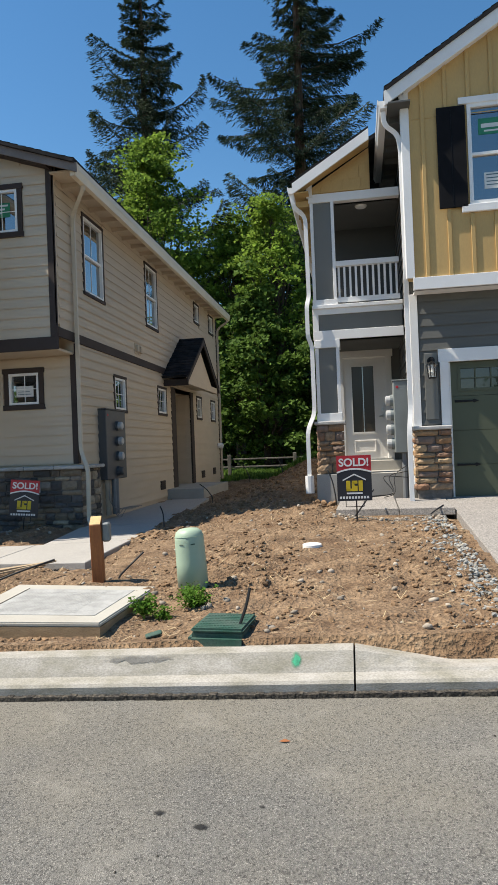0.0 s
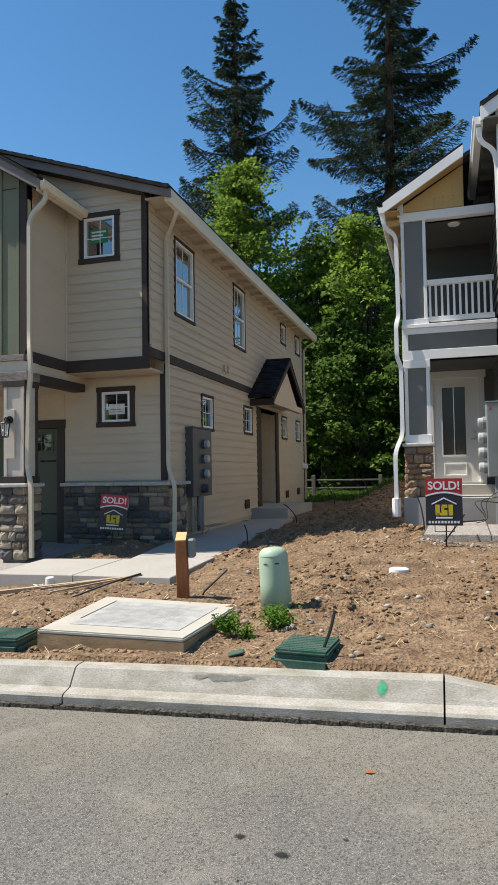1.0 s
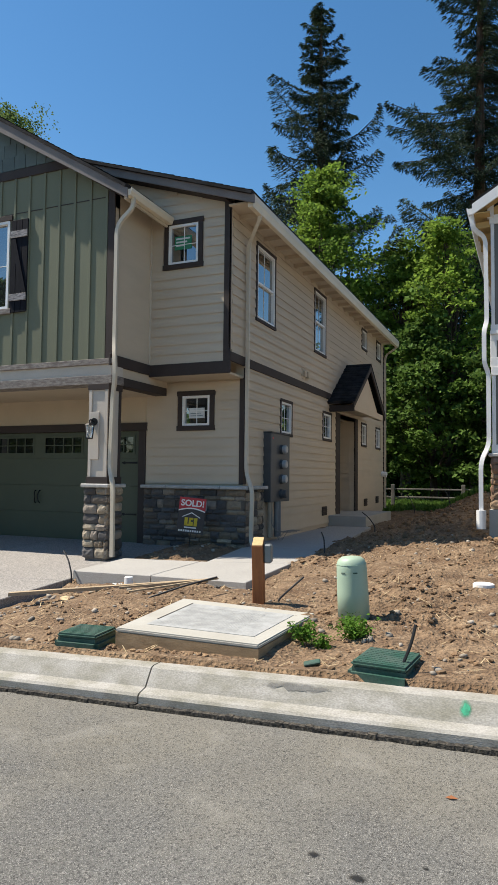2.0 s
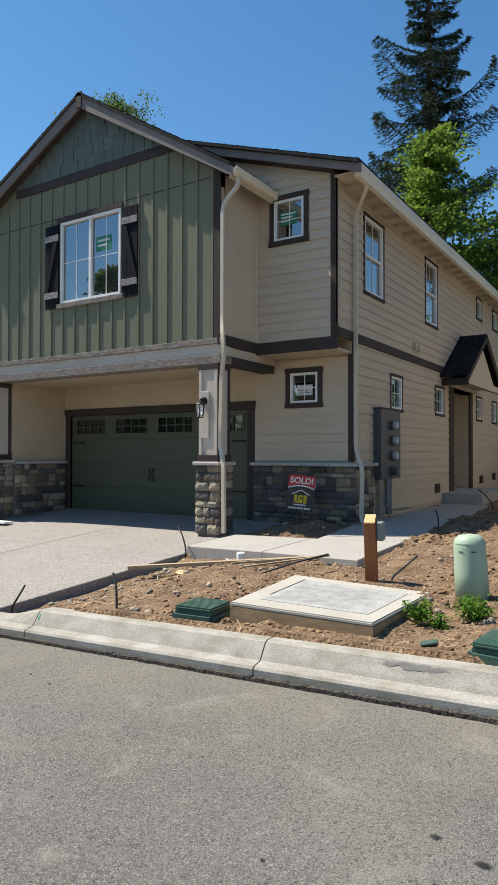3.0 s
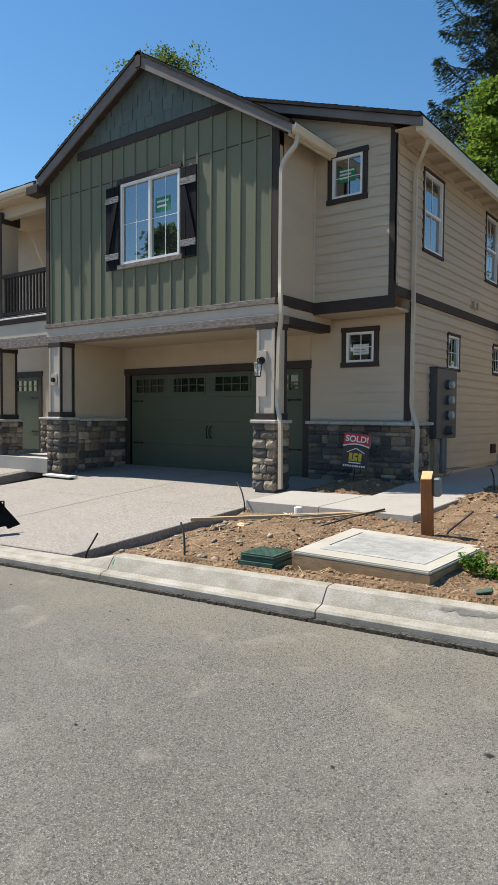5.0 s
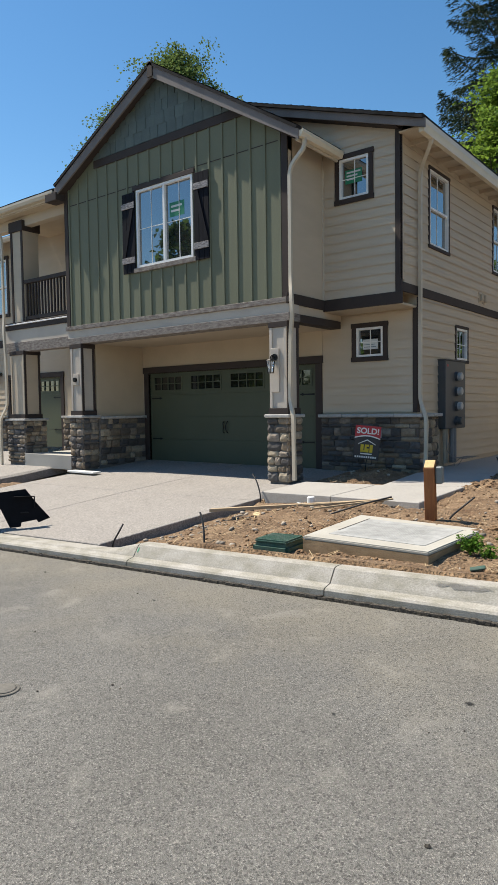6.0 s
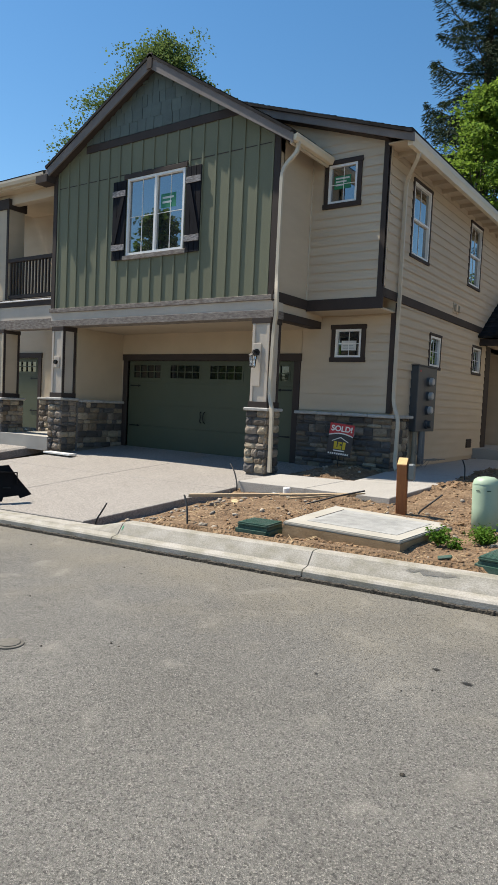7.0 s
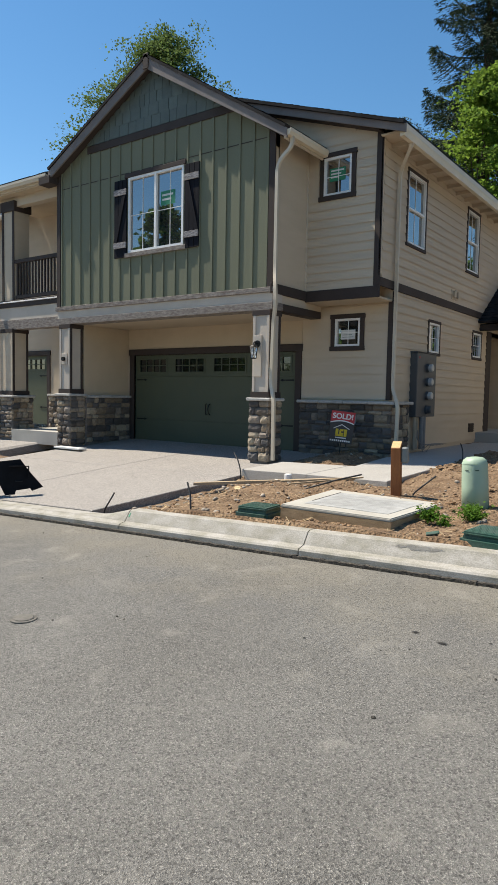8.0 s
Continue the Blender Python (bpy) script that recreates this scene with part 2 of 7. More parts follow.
def soft_edged(mat):
    """Lets a stain thin out, unevenly, towards the rim of its patch."""
    n, l = mat.node_tree.nodes, mat.node_tree.links
    co = n.new("ShaderNodeTexCoord")
    sep = n.new("ShaderNodeSeparateXYZ")
    l.new(co.outputs["Generated"], sep.inputs[0])
    last = None
    for axis in ("X", "Y"):
        tri = n.new("ShaderNodeMath")
        tri.operation = "PINGPONG"
        tri.inputs[1].default_value = 0.5
        l.new(sep.outputs[axis], tri.inputs[0])
        if last is None:
            last = tri.outputs[0]
        else:
            both = n.new("ShaderNodeMath")
            both.operation = "MULTIPLY"
            l.new(last, both.inputs[0])
            l.new(tri.outputs[0], both.inputs[1])
            last = both.outputs[0]
    nz = n.new("ShaderNodeTexNoise")
    nz.inputs["Scale"].default_value, nz.inputs["Detail"].default_value = 22, 6
    geo = n.new("ShaderNodeNewGeometry")
    l.new(geo.outputs["Position"], nz.inputs["Vector"])
    mul = n.new("ShaderNodeMath")
    mul.operation = "MULTIPLY"
    l.new(last, mul.inputs[0])
    l.new(nz.outputs["Fac"], mul.inputs[1])
    r = n.new("ShaderNodeMapRange")
    r.inputs["From Min"].default_value, r.inputs["From Max"].default_value = 0.02, 0.07
    r.inputs["To Max"].default_value = 0.92
    l.new(mul.outputs[0], r.inputs["Value"])
    l.new(r.outputs["Result"], n["Principled BSDF"].inputs["Alpha"])


soft_edged(M_STAIN)
soft_edged(M_OILSHADOW)
soft_edged(M_PAINT)
M_GLASS = glass_material("window_glass", (0.03, 0.035, 0.035))
M_LAMPGLASS = glass_material("lantern_glass", (0.85, 0.87, 0.86), 0.08, clear=0.8, coat=1.3)
M_GLASSDOOR = glass_material("rippled_glass", (0.06, 0.045, 0.03), 0.3, clear=0.1, coat=1.15)
M_GLASSDIM = glass_material("garage_glass", (0.02, 0.022, 0.02), 0.05, coat=1.45)


def asphalt_material():
    m = material("asphalt", (0.157, 0.153, 0.141), 0.92, vary=0.4, scale=0.8, fine=170, bump=0.8, deep=0.007, tone=(0.118, 0.114, 0.104))
    n, l = m.node_tree.nodes, m.node_tree.links
    hsv = next(x for x in n if x.bl_idname == "ShaderNodeHueSaturation")
    b = n["Principled BSDF"]
    geo = next(x for x in n if x.bl_idname == "ShaderNodeNewGeometry")
    vor = n.new("ShaderNodeTexVoronoi")
    vor.inputs["Scale"].default_value = 190
    l.new(geo.outputs["Position"], vor.inputs["Vector"])
    sep = n.new("ShaderNodeSeparateColor")
    l.new(vor.outputs["Color"], sep.inputs[0])
    r = n.new("ShaderNodeMapRange")
    r.inputs["From Min"].default_value, r.inputs["From Max"].default_value = 0.74, 1.0
    r.inputs["To Min"].default_value, r.inputs["To Max"].default_value = 0.0, 0.62
    l.new(sep.outputs[0], r.inputs["Value"])
    mx = n.new("ShaderNodeMix")
    mx.data_type = "RGBA"
    mx.inputs[7].default_value = (0.42, 0.40, 0.36, 1)
    l.new(r.outputs["Result"], mx.inputs[0])
    l.new(hsv.outputs["Color"], mx.inputs[6])
    # dusty tracked-out soil near the kerb
    dust = n.new("ShaderNodeTexNoise")
    dust.inputs["Scale"].default_value, dust.inputs["Detail"].default_value = 1.3, 6
    l.new(geo.outputs["Position"], dust.inputs["Vector"])
    xyz = n.new("ShaderNodeSeparateXYZ")
    l.new(geo.outputs["Position"], xyz.inputs[0])
    near = n.new("ShaderNodeMapRange")
    near.inputs["From Min"].default_value, near.inputs["From Max"].default_value = 3.0, 5.3
    near.inputs["To Min"].default_value, near.inputs["To Max"].default_value = -0.25, 0.22
    l.new(xyz.outputs["Y"], near.inputs["Value"])
    add = n.new("ShaderNodeMath")
    l.new(dust.outputs["Fac"], add.inputs[0])
    l.new(near.outputs["Result"], add.inputs[1])
    dr = n.new("ShaderNodeMapRange")
    dr.inputs["From Min"].default_value, dr.inputs["From Max"].default_value = 0.38, 0.8
    dr.inputs["To Max"].default_value = 0.5
    l.new(add.outputs[0], dr.inputs["Value"])
    mx2 = n.new("ShaderNodeMix")
    mx2.data_type = "RGBA"
    mx2.inputs[7].default_value = (0.245, 0.22, 0.168, 1)
    l.new(dr.outputs["Result"], mx2.inputs[0])
    l.new(mx.outputs[2], mx2.inputs[6])
    # dark pits between the stones
    pit = n.new("ShaderNodeTexVoronoi")
    pit.inputs["Scale"].default_value = 120
    l.new(geo.outputs["Position"], pit.inputs["Vector"])
    psep = n.new("ShaderNodeSeparateColor")
    l.new(pit.outputs["Color"], psep.inputs[0])
    pr = n.new("ShaderNodeMapRange")
    pr.inputs["From Min"].default_value, pr.inputs["From Max"].default_value = 0.70, 0.95
    pr.inputs["To Max"].default_value = 0.66
    l.new(psep.outputs[1], pr.inputs["Value"])
    mx3 = n.new("ShaderNodeMix")
    mx3.data_type = "RGBA"
    mx3.inputs[7].default_value = (0.03, 0.029, 0.027, 1)
    l.new(pr.outputs["Result"], mx3.inputs[0])
    l.new(mx2.outputs[2], mx3.inputs[6])
    # pale scuffs and dried spills
    scuff = n.new("ShaderNodeTexNoise")
    scuff.inputs["Scale"].default_value, scuff.inputs["Detail"].default_value, scuff.inputs["Distortion"].default_value = 2.6, 7, 0.6
    l.new(geo.outputs["Position"], scuff.inputs["Vector"])
    sr = n.new("ShaderNodeMapRange")
    sr.inputs["From Min"].default_value, sr.inputs["From Max"].default_value = 0.585, 0.72
    sr.inputs["To Max"].default_value = 0.36
    l.new(scuff.outputs["Fac"], sr.inputs["Value"])
    mx4 = n.new("ShaderNodeMix")
    mx4.data_type = "RGBA"
    mx4.inputs[7].default_value = (0.31, 0.295, 0.26, 1)
    l.new(sr.outputs["Result"], mx4.inputs[0])
    l.new(mx3.outputs[2], mx4.inputs[6])
    l.new(mx4.outputs[2], b.inputs["Base Color"])
    bp = next(x for x in n if x.bl_idname == "ShaderNodeBump")
    l.new(vor.outputs["Distance"], bp.inputs["Height"])
    return m


def speckled_material(name, base, light, dark, scale):
    m = material(name, base, 0.9, vary=0.08, scale=1.2, fine=60, bump=0.6, deep=0.004)
    n, l = m.node_tree.nodes, m.node_tree.links
    hsv = next(x for x in n if x.bl_idname == "ShaderNodeHueSaturation")
    geo = next(x for x in n if x.bl_idname == "ShaderNodeNewGeometry")
    vor = n.new("ShaderNodeTexVoronoi")
    vor.inputs["Scale"].default_value = scale
    l.new(geo.outputs["Position"], vor.inputs["Vector"])
    sep = n.new("ShaderNodeSeparateColor")
    l.new(vor.outputs["Color"], sep.inputs[0])
    ramp = n.new("ShaderNodeValToRGB")
    ramp.color_ramp.elements[0].color = (*dark, 1)
    ramp.color_ramp.elements[1].color = (*light, 1)
    l.new(sep.outputs[0], ramp.inputs["Fac"])
    mx = n.new("ShaderNodeMix")
    mx.data_type = "RGBA"
    mx.inputs[0].default_value = 0.5
    l.new(hsv.outputs["Color"], mx.inputs[6])
    l.new(ramp.outputs["Color"], mx.inputs[7])
    l.new(mx.outputs[2], n["Principled BSDF"].inputs["Base Color"])
    l.new(vor.outputs["Distance"], next(x for x in n if x.bl_idname == "ShaderNodeBump").inputs["Height"])
    return m


def dirt_material():
    m = material("bare_soil", (0.25, 0.167, 0.099), 0.98, vary=0.42, scale=3.4, fine=34, bump=1.0, deep=0.05, tone=(0.125, 0.073, 0.039))
    n, l = m.node_tree.nodes, m.node_tree.links
    hsv = next(x for x in n if x.bl_idname == "ShaderNodeHueSaturation")
    geo = next(x for x in n if x.bl_idname == "ShaderNodeNewGeometry")
    vor = n.new("ShaderNodeTexVoronoi")
    vor.inputs["Scale"].default_value = 24
    l.new(geo.outputs["Position"], vor.inputs["Vector"])
    sep = n.new("ShaderNodeSeparateColor")
    l.new(vor.outputs["Color"], sep.inputs[0])
    r = n.new("ShaderNodeMapRange")
    r.inputs["From Min"].default_value, r.inputs["From Max"].default_value = 0.93, 1.0
    r.inputs["To Max"].default_value = 0.5
    l.new(sep.outputs[0], r.inputs["Value"])
    mx = n.new("ShaderNodeMix")
    mx.data_type = "RGBA"
    mx.inputs[7].default_value = (0.46, 0.34, 0.22, 1)
    l.new(r.outputs["Result"], mx.inputs[0])
    l.new(hsv.outputs["Color"], mx.inputs[6])
    # grass where the lot meets the woods, and beyond
    xyz = n.new("ShaderNodeSeparateXYZ")
    l.new(geo.outputs["Position"], xyz.inputs[0])
    far = n.new("ShaderNodeMapRange")
    far.inputs["From Min"].default_value, far.inputs["From Max"].default_value = 23.6, 24.2
    l.new(xyz.outputs["Y"], far.inputs["Value"])
    mx2 = n.new("ShaderNodeMix")
    mx2.data_type = "RGBA"
    mx2.inputs[7].default_value = (0.07, 0.10, 0.03, 1)
    l.new(far.outputs["Result"], mx2.inputs[0])
    l.new(mx.outputs[2], mx2.inputs[6])
    l.new(mx2.outputs[2], n["Principled BSDF"].inputs["Base Color"])
    return m


M_ASPHALT = asphalt_material()
M_AGG = speckled_material("exposed_aggregate", (0.255, 0.238, 0.22), (0.46, 0.425, 0.39), (0.10, 0.095, 0.09), 70)
M_WALKC = speckled_material("brushed_walk", (0.36, 0.345, 0.32), (0.46, 0.44, 0.41), (0.26, 0.25, 0.235), 110)
M_DIRT = dirt_material()


# ---- building helpers ----
def mesh_of(name, bm, mat, smooth=False):
    if len(bm.verts) < 2000:
        bmesh.ops.remove_doubles(bm, verts=bm.verts, dist=1e-5)
    bmesh.ops.recalc_face_normals(bm, faces=bm.faces)
    me = bpy.data.meshes.new(name)
    bm.to_mesh(me)
    bm.free()
    if mat:
        me.materials.append(mat)
    if smooth:
        me.polygons.foreach_set("use_smooth", [True] * len(me.polygons))
    return me


def part(name, bm, mat, parent=None, label="", smooth=False):
    ob = new(name, mesh_of(name, bm, mat, smooth))
    ob.parent = parent
    if label:
        ob["label"] = label
    return ob


def thing(name, label, category, group="", kind="", at=(0, 0, 0)):
    ob = new(name)
    ob.empty_display_size = 0.2
    ob.location = at
    return tagged(ob, label, category, group, kind)


def front(Y):            # a face that looks towards -y
    return lambda u, d, z: (u, Y - d, z)


def east(X):             # a face that looks towards +x
    return lambda u, d, z: (X + d, u, z)


def west(X):             # a face that looks towards -x
    return lambda u, d, z: (X - d, u, z)


def flat(u, d, z):
    return (u, d, z)


def block(bm, M, u0, u1, d0, d1, z0, z1, bevel=0.0):
    vs = [bm.verts.new(M(u, d, z)) for u in (u0, u1) for d in (d0, d1) for z in (z0, z1)]
    fs = [bm.faces.new([vs[i] for i in q]) for q in ((0, 1, 3, 2), (4, 6, 7, 5), (0, 4, 5, 1), (2, 3, 7, 6), (0, 2, 6, 4), (1, 5, 7, 3))]
    if bevel:
        edges = list({e for f in fs for e in f.edges})
        bmesh.ops.recalc_face_normals(bm, faces=fs)
        bmesh.ops.bevel(bm, geom=edges, offset=bevel, segments=1, affect="EDGES", profile=0.5)


def slab(name, M, u0, u1, d0, d1, z0, z1, mat, parent, label="", bevel=0.004):
    bm = bmesh.new()
    block(bm, M, u0, u1, d0, d1, z0, z1, bevel)
    return part(name, bm, mat, parent, label)


def prism(bm, M, outline, d0, d1):
    """A flat outline of (u, z) given depth."""
    a = [bm.verts.new(M(u, d0, z)) for u, z in outline]
    b = [bm.verts.new(M(u, d1, z)) for u, z in outline]
    bm.faces.new(a)
    bm.faces.new(b[::-1])
    for i in range(len(a)):
        j = (i + 1) % len(a)
        bm.faces.new((a[i], b[i], b[j], a[j]))


def board(name, M, outline, d0, d1, mat, parent, label=""):
    bm = bmesh.new()
    prism(bm, M, outline, d0, d1)
    return part(name, bm, mat, parent, label)


def tube(bm, points, radius, sides=8, cap=True):
    pts = [Vector(p) for p in points]
    rings = []
    for i, p in enumerate(pts):
        way = (pts[min(i + 1, len(pts) - 1)] - pts[max(i - 1, 0)]).normalized()
        side = way.orthogonal().normalized() if abs(way.z) < 0.9 else way.cross(Vector((0, 1, 0))).normalized()
        up = way.cross(side)
        r = float(radius[i] if isinstance(radius, (list, tuple)) else radius)
        rings.append([bm.verts.new(p + r * (math.cos(a) * side + math.sin(a) * up)) for a in [2 * math.pi * k / sides for k in range(sides)]])
    for a, b in zip(rings, rings[1:]):
        da = min(range(sides), key=lambda k: (b[k].co - a[0].co).length)
        for k in range(sides):
            bm.faces.new((a[k], a[(k + 1) % sides], b[(k + 1 + da) % sides], b[(k + da) % sides]))
    if cap:
        bm.faces.new(rings[0][::-1])
        bm.faces.new(rings[-1])


def duct(bm, points, w=0.062, h=0.05):
    """A rectangular downpipe along points."""
    pts = [Vector(p) for p in points]
    rings = []
    for i, p in enumerate(pts):
        way = (pts[min(i + 1, len(pts) - 1)] - pts[max(i - 1, 0)]).normalized()
        side = Vector((1, 0, 0)) if abs(way.x) < 0.8 else Vector((0, 0, 1))
        side = (side - way * side.dot(way)).normalized()
        up = way.cross(side)
        rings.append([bm.verts.new(p + a * w / 2 * side + b * h / 2 * up) for a, b in ((-1, -1), (1, -1), (1, 1), (-1, 1))])
    for a, b in zip(rings, rings[1:]):
        for k in range(4):
            bm.faces.new((a[k], a[(k + 1) % 4], b[(k + 1) % 4], b[k]))
    bm.faces.new(rings[0][::-1])
    bm.faces.new(rings[-1])


def bent(points, steps=5, reach=0.16):
    """Rounds the corners of a line of points."""
    pts = [Vector(p) for p in points]
    out = [pts[0]]
    for a, b, c in zip(pts, pts[1:], pts[2:]):
        r = min(reach, (a - b).length / 2.1, (c - b).length / 2.1)
        p, q = b + (a - b).normalized() * r, b + (c - b).normalized() * r
        for k in range(steps + 1):
            t = k / steps
            out.append((1 - t) ** 2 * p + 2 * t * (1 - t) * b + t * t * q)
    return out + [pts[-1]]


def rects_around(u0, u1, z0, z1, holes):
    """Rectangles, on one grid, that fill an area but for its holes."""
    us = sorted({u0, u1, *[v for h in holes for v in h[:2] if u0 < v < u1]})
    zs = sorted({z0, z1, *[v for h in holes for v in h[2:4] if z0 < v < z1]})
    return [(a, b, p, q) for a, b in zip(us, us[1:]) for p, q in zip(zs, zs[1:])
            if not any(h[0] < (a + b) / 2 < h[1] and h[2] < (p + q) / 2 < h[3] for h in holes)]


def wall_body(name, M, u0, u1, z0, z1, holes, mat, parent, thick=0.16, back=0.0, label=""):
    bm = bmesh.new()
    for a, b, p, q in rects_around(u0, u1, z0, z1, holes):
        block(bm, M, a, b, -thick - back, -back, p, q)
    return part(name, bm, mat, parent, label)


def lap_siding(M, u0, u1, z0, z1, holes, mat, parent, step=0.168, top=None):
    """Lapped boards, each an object: thick at the foot, thin at the head. top(z) narrows the run under a slope."""
    z = z0
    while z < z1 - 0.03:
        zt = min(z + step + 0.012, z1)
        a0, a1 = (u0, u1) if top is None else top(z + step * 0.55)
        cuts = sorted([h for h in holes if h[2] < z + step * 0.5 < h[3] and h[1] > a0 and h[0] < a1])
        runs, u = [], a0
        for h in cuts:
            if h[0] > u:
                runs.append((u, h[0]))
            u = max(u, h[1])
        if u < a1:
            runs.append((u, a1))
        for a, b in runs:
            if b - a > 0.03:
                bm = bmesh.new()
                vs = [bm.verts.new(M(q, d, zz)) for q in (a, b) for d, zz in ((0.0, z + 0.014), (0.023, z), (0.004, zt), (0.0, zt))]
                for q in ((0, 1, 2, 3), (7, 6, 5, 4), (0, 4, 5, 1), (1, 5, 6, 2), (2, 6, 7, 3), (3, 7, 4, 0)):
                    bm.faces.new([vs[i] for i in q])
                part("siding_board", bm, mat, parent)
        z += step


def window(M, u0, u1, z0, z1, parent, trim=None, tw=0.1, sill=None, cols=2, rows=2, sash="fixed", frame_w=0.042, head=None, name="window", ears=0.02):
    """A vinyl window: trim boards, frame, sash bars, muntins, panes. (u0..z1) is the frame's outer edge."""
    bm = bmesh.new()
    for a, b, p, q in rects_around(u0, u1, z0, z1, [(u0 + frame_w, u1 - frame_w, z0 + frame_w, z1 - frame_w)]):
        block(bm, M, a, b, -0.07, 0.024, p, q)
    win = part(name, bm, M_WHITE, parent, "white vinyl window")
    i0, i1, j0, j1 = u0 + frame_w, u1 - frame_w, z0 + frame_w, z1 - frame_w
    cells = [(i0, i1, j0, j1, 0.0)]
    if sash == "hung":
        mid = (j0 + j1) / 2
        slab("meeting_rail", M, i0, i1, -0.05, 0.012, mid - 0.022, mid + 0.022, M_WHITE, win)
        cells = [(i0, i1, j0, mid - 0.022, -0.012), (i0, i1, mid + 0.022, j1, 0.0)]
    if sash == "slider":
        mid = (i0 + i1) / 2
        slab("meeting_stile", M, mid - 0.03, mid + 0.03, -0.05, 0.016, j0, j1, M_WHITE, win)
        cells = [(i0, mid - 0.03, j0, j1, 0.0), (mid + 0.03, i1, j0, j1, -0.012)]
    for a, b, p, q, d in cells:
        pane = slab("pane", M, a - 0.006, b + 0.006, -0.030 + d, -0.024 + d, p - 0.006, q + 0.006, M_GLASS, win, bevel=0)
        pane.visible_shadow = False
        for k in range(1, cols):
            u = a + (b - a) * k / cols
            slab("muntin", M, u - 0.006, u + 0.006, -0.024 + d, -0.016 + d, p, q, M_WHITE, win, bevel=0)
        for k in range(1, rows):
            z = p + (q - p) * k / rows
            slab("muntin", M, a, b, -0.0238 + d, -0.0158 + d, z - 0.006, z + 0.006, M_WHITE, win, bevel=0)
    if trim:
        slab("trim", M, u0 - tw, u0, 0, 0.032, z0, z1, trim, win)
        slab("trim", M, u1, u1 + tw, 0, 0.032, z0, z1, trim, win)
        slab("head_trim", M, u0 - tw - ears, u1 + tw + ears, 0, 0.040, z1, z1 + (head or tw), trim, win)
        slab("sill", M, u0 - tw - ears, u1 + tw + ears, 0, 0.044, z0 - (sill or tw), z0, trim, win)
    return win


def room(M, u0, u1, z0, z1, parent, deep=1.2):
    """A made-up room behind a window; its dimness is put into near-black walls."""
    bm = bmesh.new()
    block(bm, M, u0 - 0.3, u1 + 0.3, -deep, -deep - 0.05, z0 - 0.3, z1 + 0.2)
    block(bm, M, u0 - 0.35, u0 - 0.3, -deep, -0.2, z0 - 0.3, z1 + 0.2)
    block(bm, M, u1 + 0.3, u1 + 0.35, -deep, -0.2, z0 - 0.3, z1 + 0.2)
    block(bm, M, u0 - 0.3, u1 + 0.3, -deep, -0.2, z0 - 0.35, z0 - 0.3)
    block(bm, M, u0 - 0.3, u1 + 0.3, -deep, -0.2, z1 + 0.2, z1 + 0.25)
    part("dim_room_box", bm, M_DARK, parent)


def gutter(bm, a, b, out, w=0.11, h=0.12):
    """An eaves gutter from a to b, its front bulging towards out."""
    a, b, out = Vector(a), Vector(b), Vector(out)
    sec = [(0, 0), (w * 0.75, 0), (w * 0.9, h * 0.4), (w, h * 0.55), (w, h), (w - 0.012, h), (w - 0.012, h - 0.02), (0.012, h - 0.02), (0.012, h), (0, h)]
    r0 = [bm.verts.new(a + out * x + Vector((0, 0, z))) for x, z in sec]
    r1 = [bm.verts.new(b + out * x + Vector((0, 0, z))) for x, z in sec]
    for k in range(len(sec)):
        j = (k + 1) % len(sec)
        bm.faces.new((r0[k], r0[j], r1[j], r1[k]))
    bm.faces.new(r0[::-1])
    bm.faces.new(r1)


def shingle_roof(name, corners, parent, thick=0.05, row=0.14, tab=0.3, cap=300):
    """A roof slope of four corners (eave a, eave b, ridge b, ridge a): deck, and courses of tabs as one sheet."""
    a, b, c, d = [Vector(p) for p in corners]
    nrm = (b - a).cross(d - a).normalized()
    if nrm.z < 0:
        nrm = -nrm
    bm = bmesh.new()
    lo = [bm.verts.new(p - nrm * thick) for p in (a, b, c, d)]
    hi = [bm.verts.new(p) for p in (a, b, c, d)]
    bm.faces.new(lo[::-1])
    bm.faces.new(hi)
    for k in range(4):
        j = (k + 1) % 4
        bm.faces.new((lo[k], lo[j], hi[j], hi[k]))
    deck = part(name, bm, M_ROOF, parent, "dark asphalt shingle roof slope")
    rows = max(2, int((d - a).length / row))
    rnd = random.Random(len(name) * 7 + int(a.x * 10))
    verts, faces = [], []
    for i in range(rows):
        s0, s1 = i / rows, min(1.0, (i + 1.1) / rows)
        p0, p1, q0, q1 = a.lerp(d, s0), b.lerp(c, s0), a.lerp(d, s1), b.lerp(c, s1)
        n = max(1, int((p1 - p0).length / tab))
        off = rnd.random()
        cuts = [0.0] + [min(1, max(0, (k + off) / n)) for k in range(n)] + [1.0]
        for u, v in zip(cuts, cuts[1:]):
            if v - u < 1e-3:
                continue
            g = 0.004 / max((p1 - p0).length, 0.1)
            lift = 0.012 + rnd.random() * 0.008
            k = len(verts)
            for base, e0, e1 in ((p0, p0, p1),):
                verts += [e0.lerp(e1, u + g) + nrm * lift, e0.lerp(e1, v - g) + nrm * lift, q0.lerp(q1, v - g) + nrm * 0.006, q0.lerp(q1, u + g) + nrm * 0.006,
                          e0.lerp(e1, u + g) + nrm * 0.001, e0.lerp(e1, v - g) + nrm * 0.001]
            faces += [(k, k + 1, k + 2, k + 3), (k + 4, k + 5, k + 1, k)]
    me = bpy.data.meshes.new("roof_shingles")
    me.from_pydata(verts, [], faces)
    me.materials.append(M_ROOF)
    ob = new("roof_shingles", me)
    ob.parent = deck
    tagged(ob, kind="stuff")
    return deck


STONE_RND = random.Random(5)


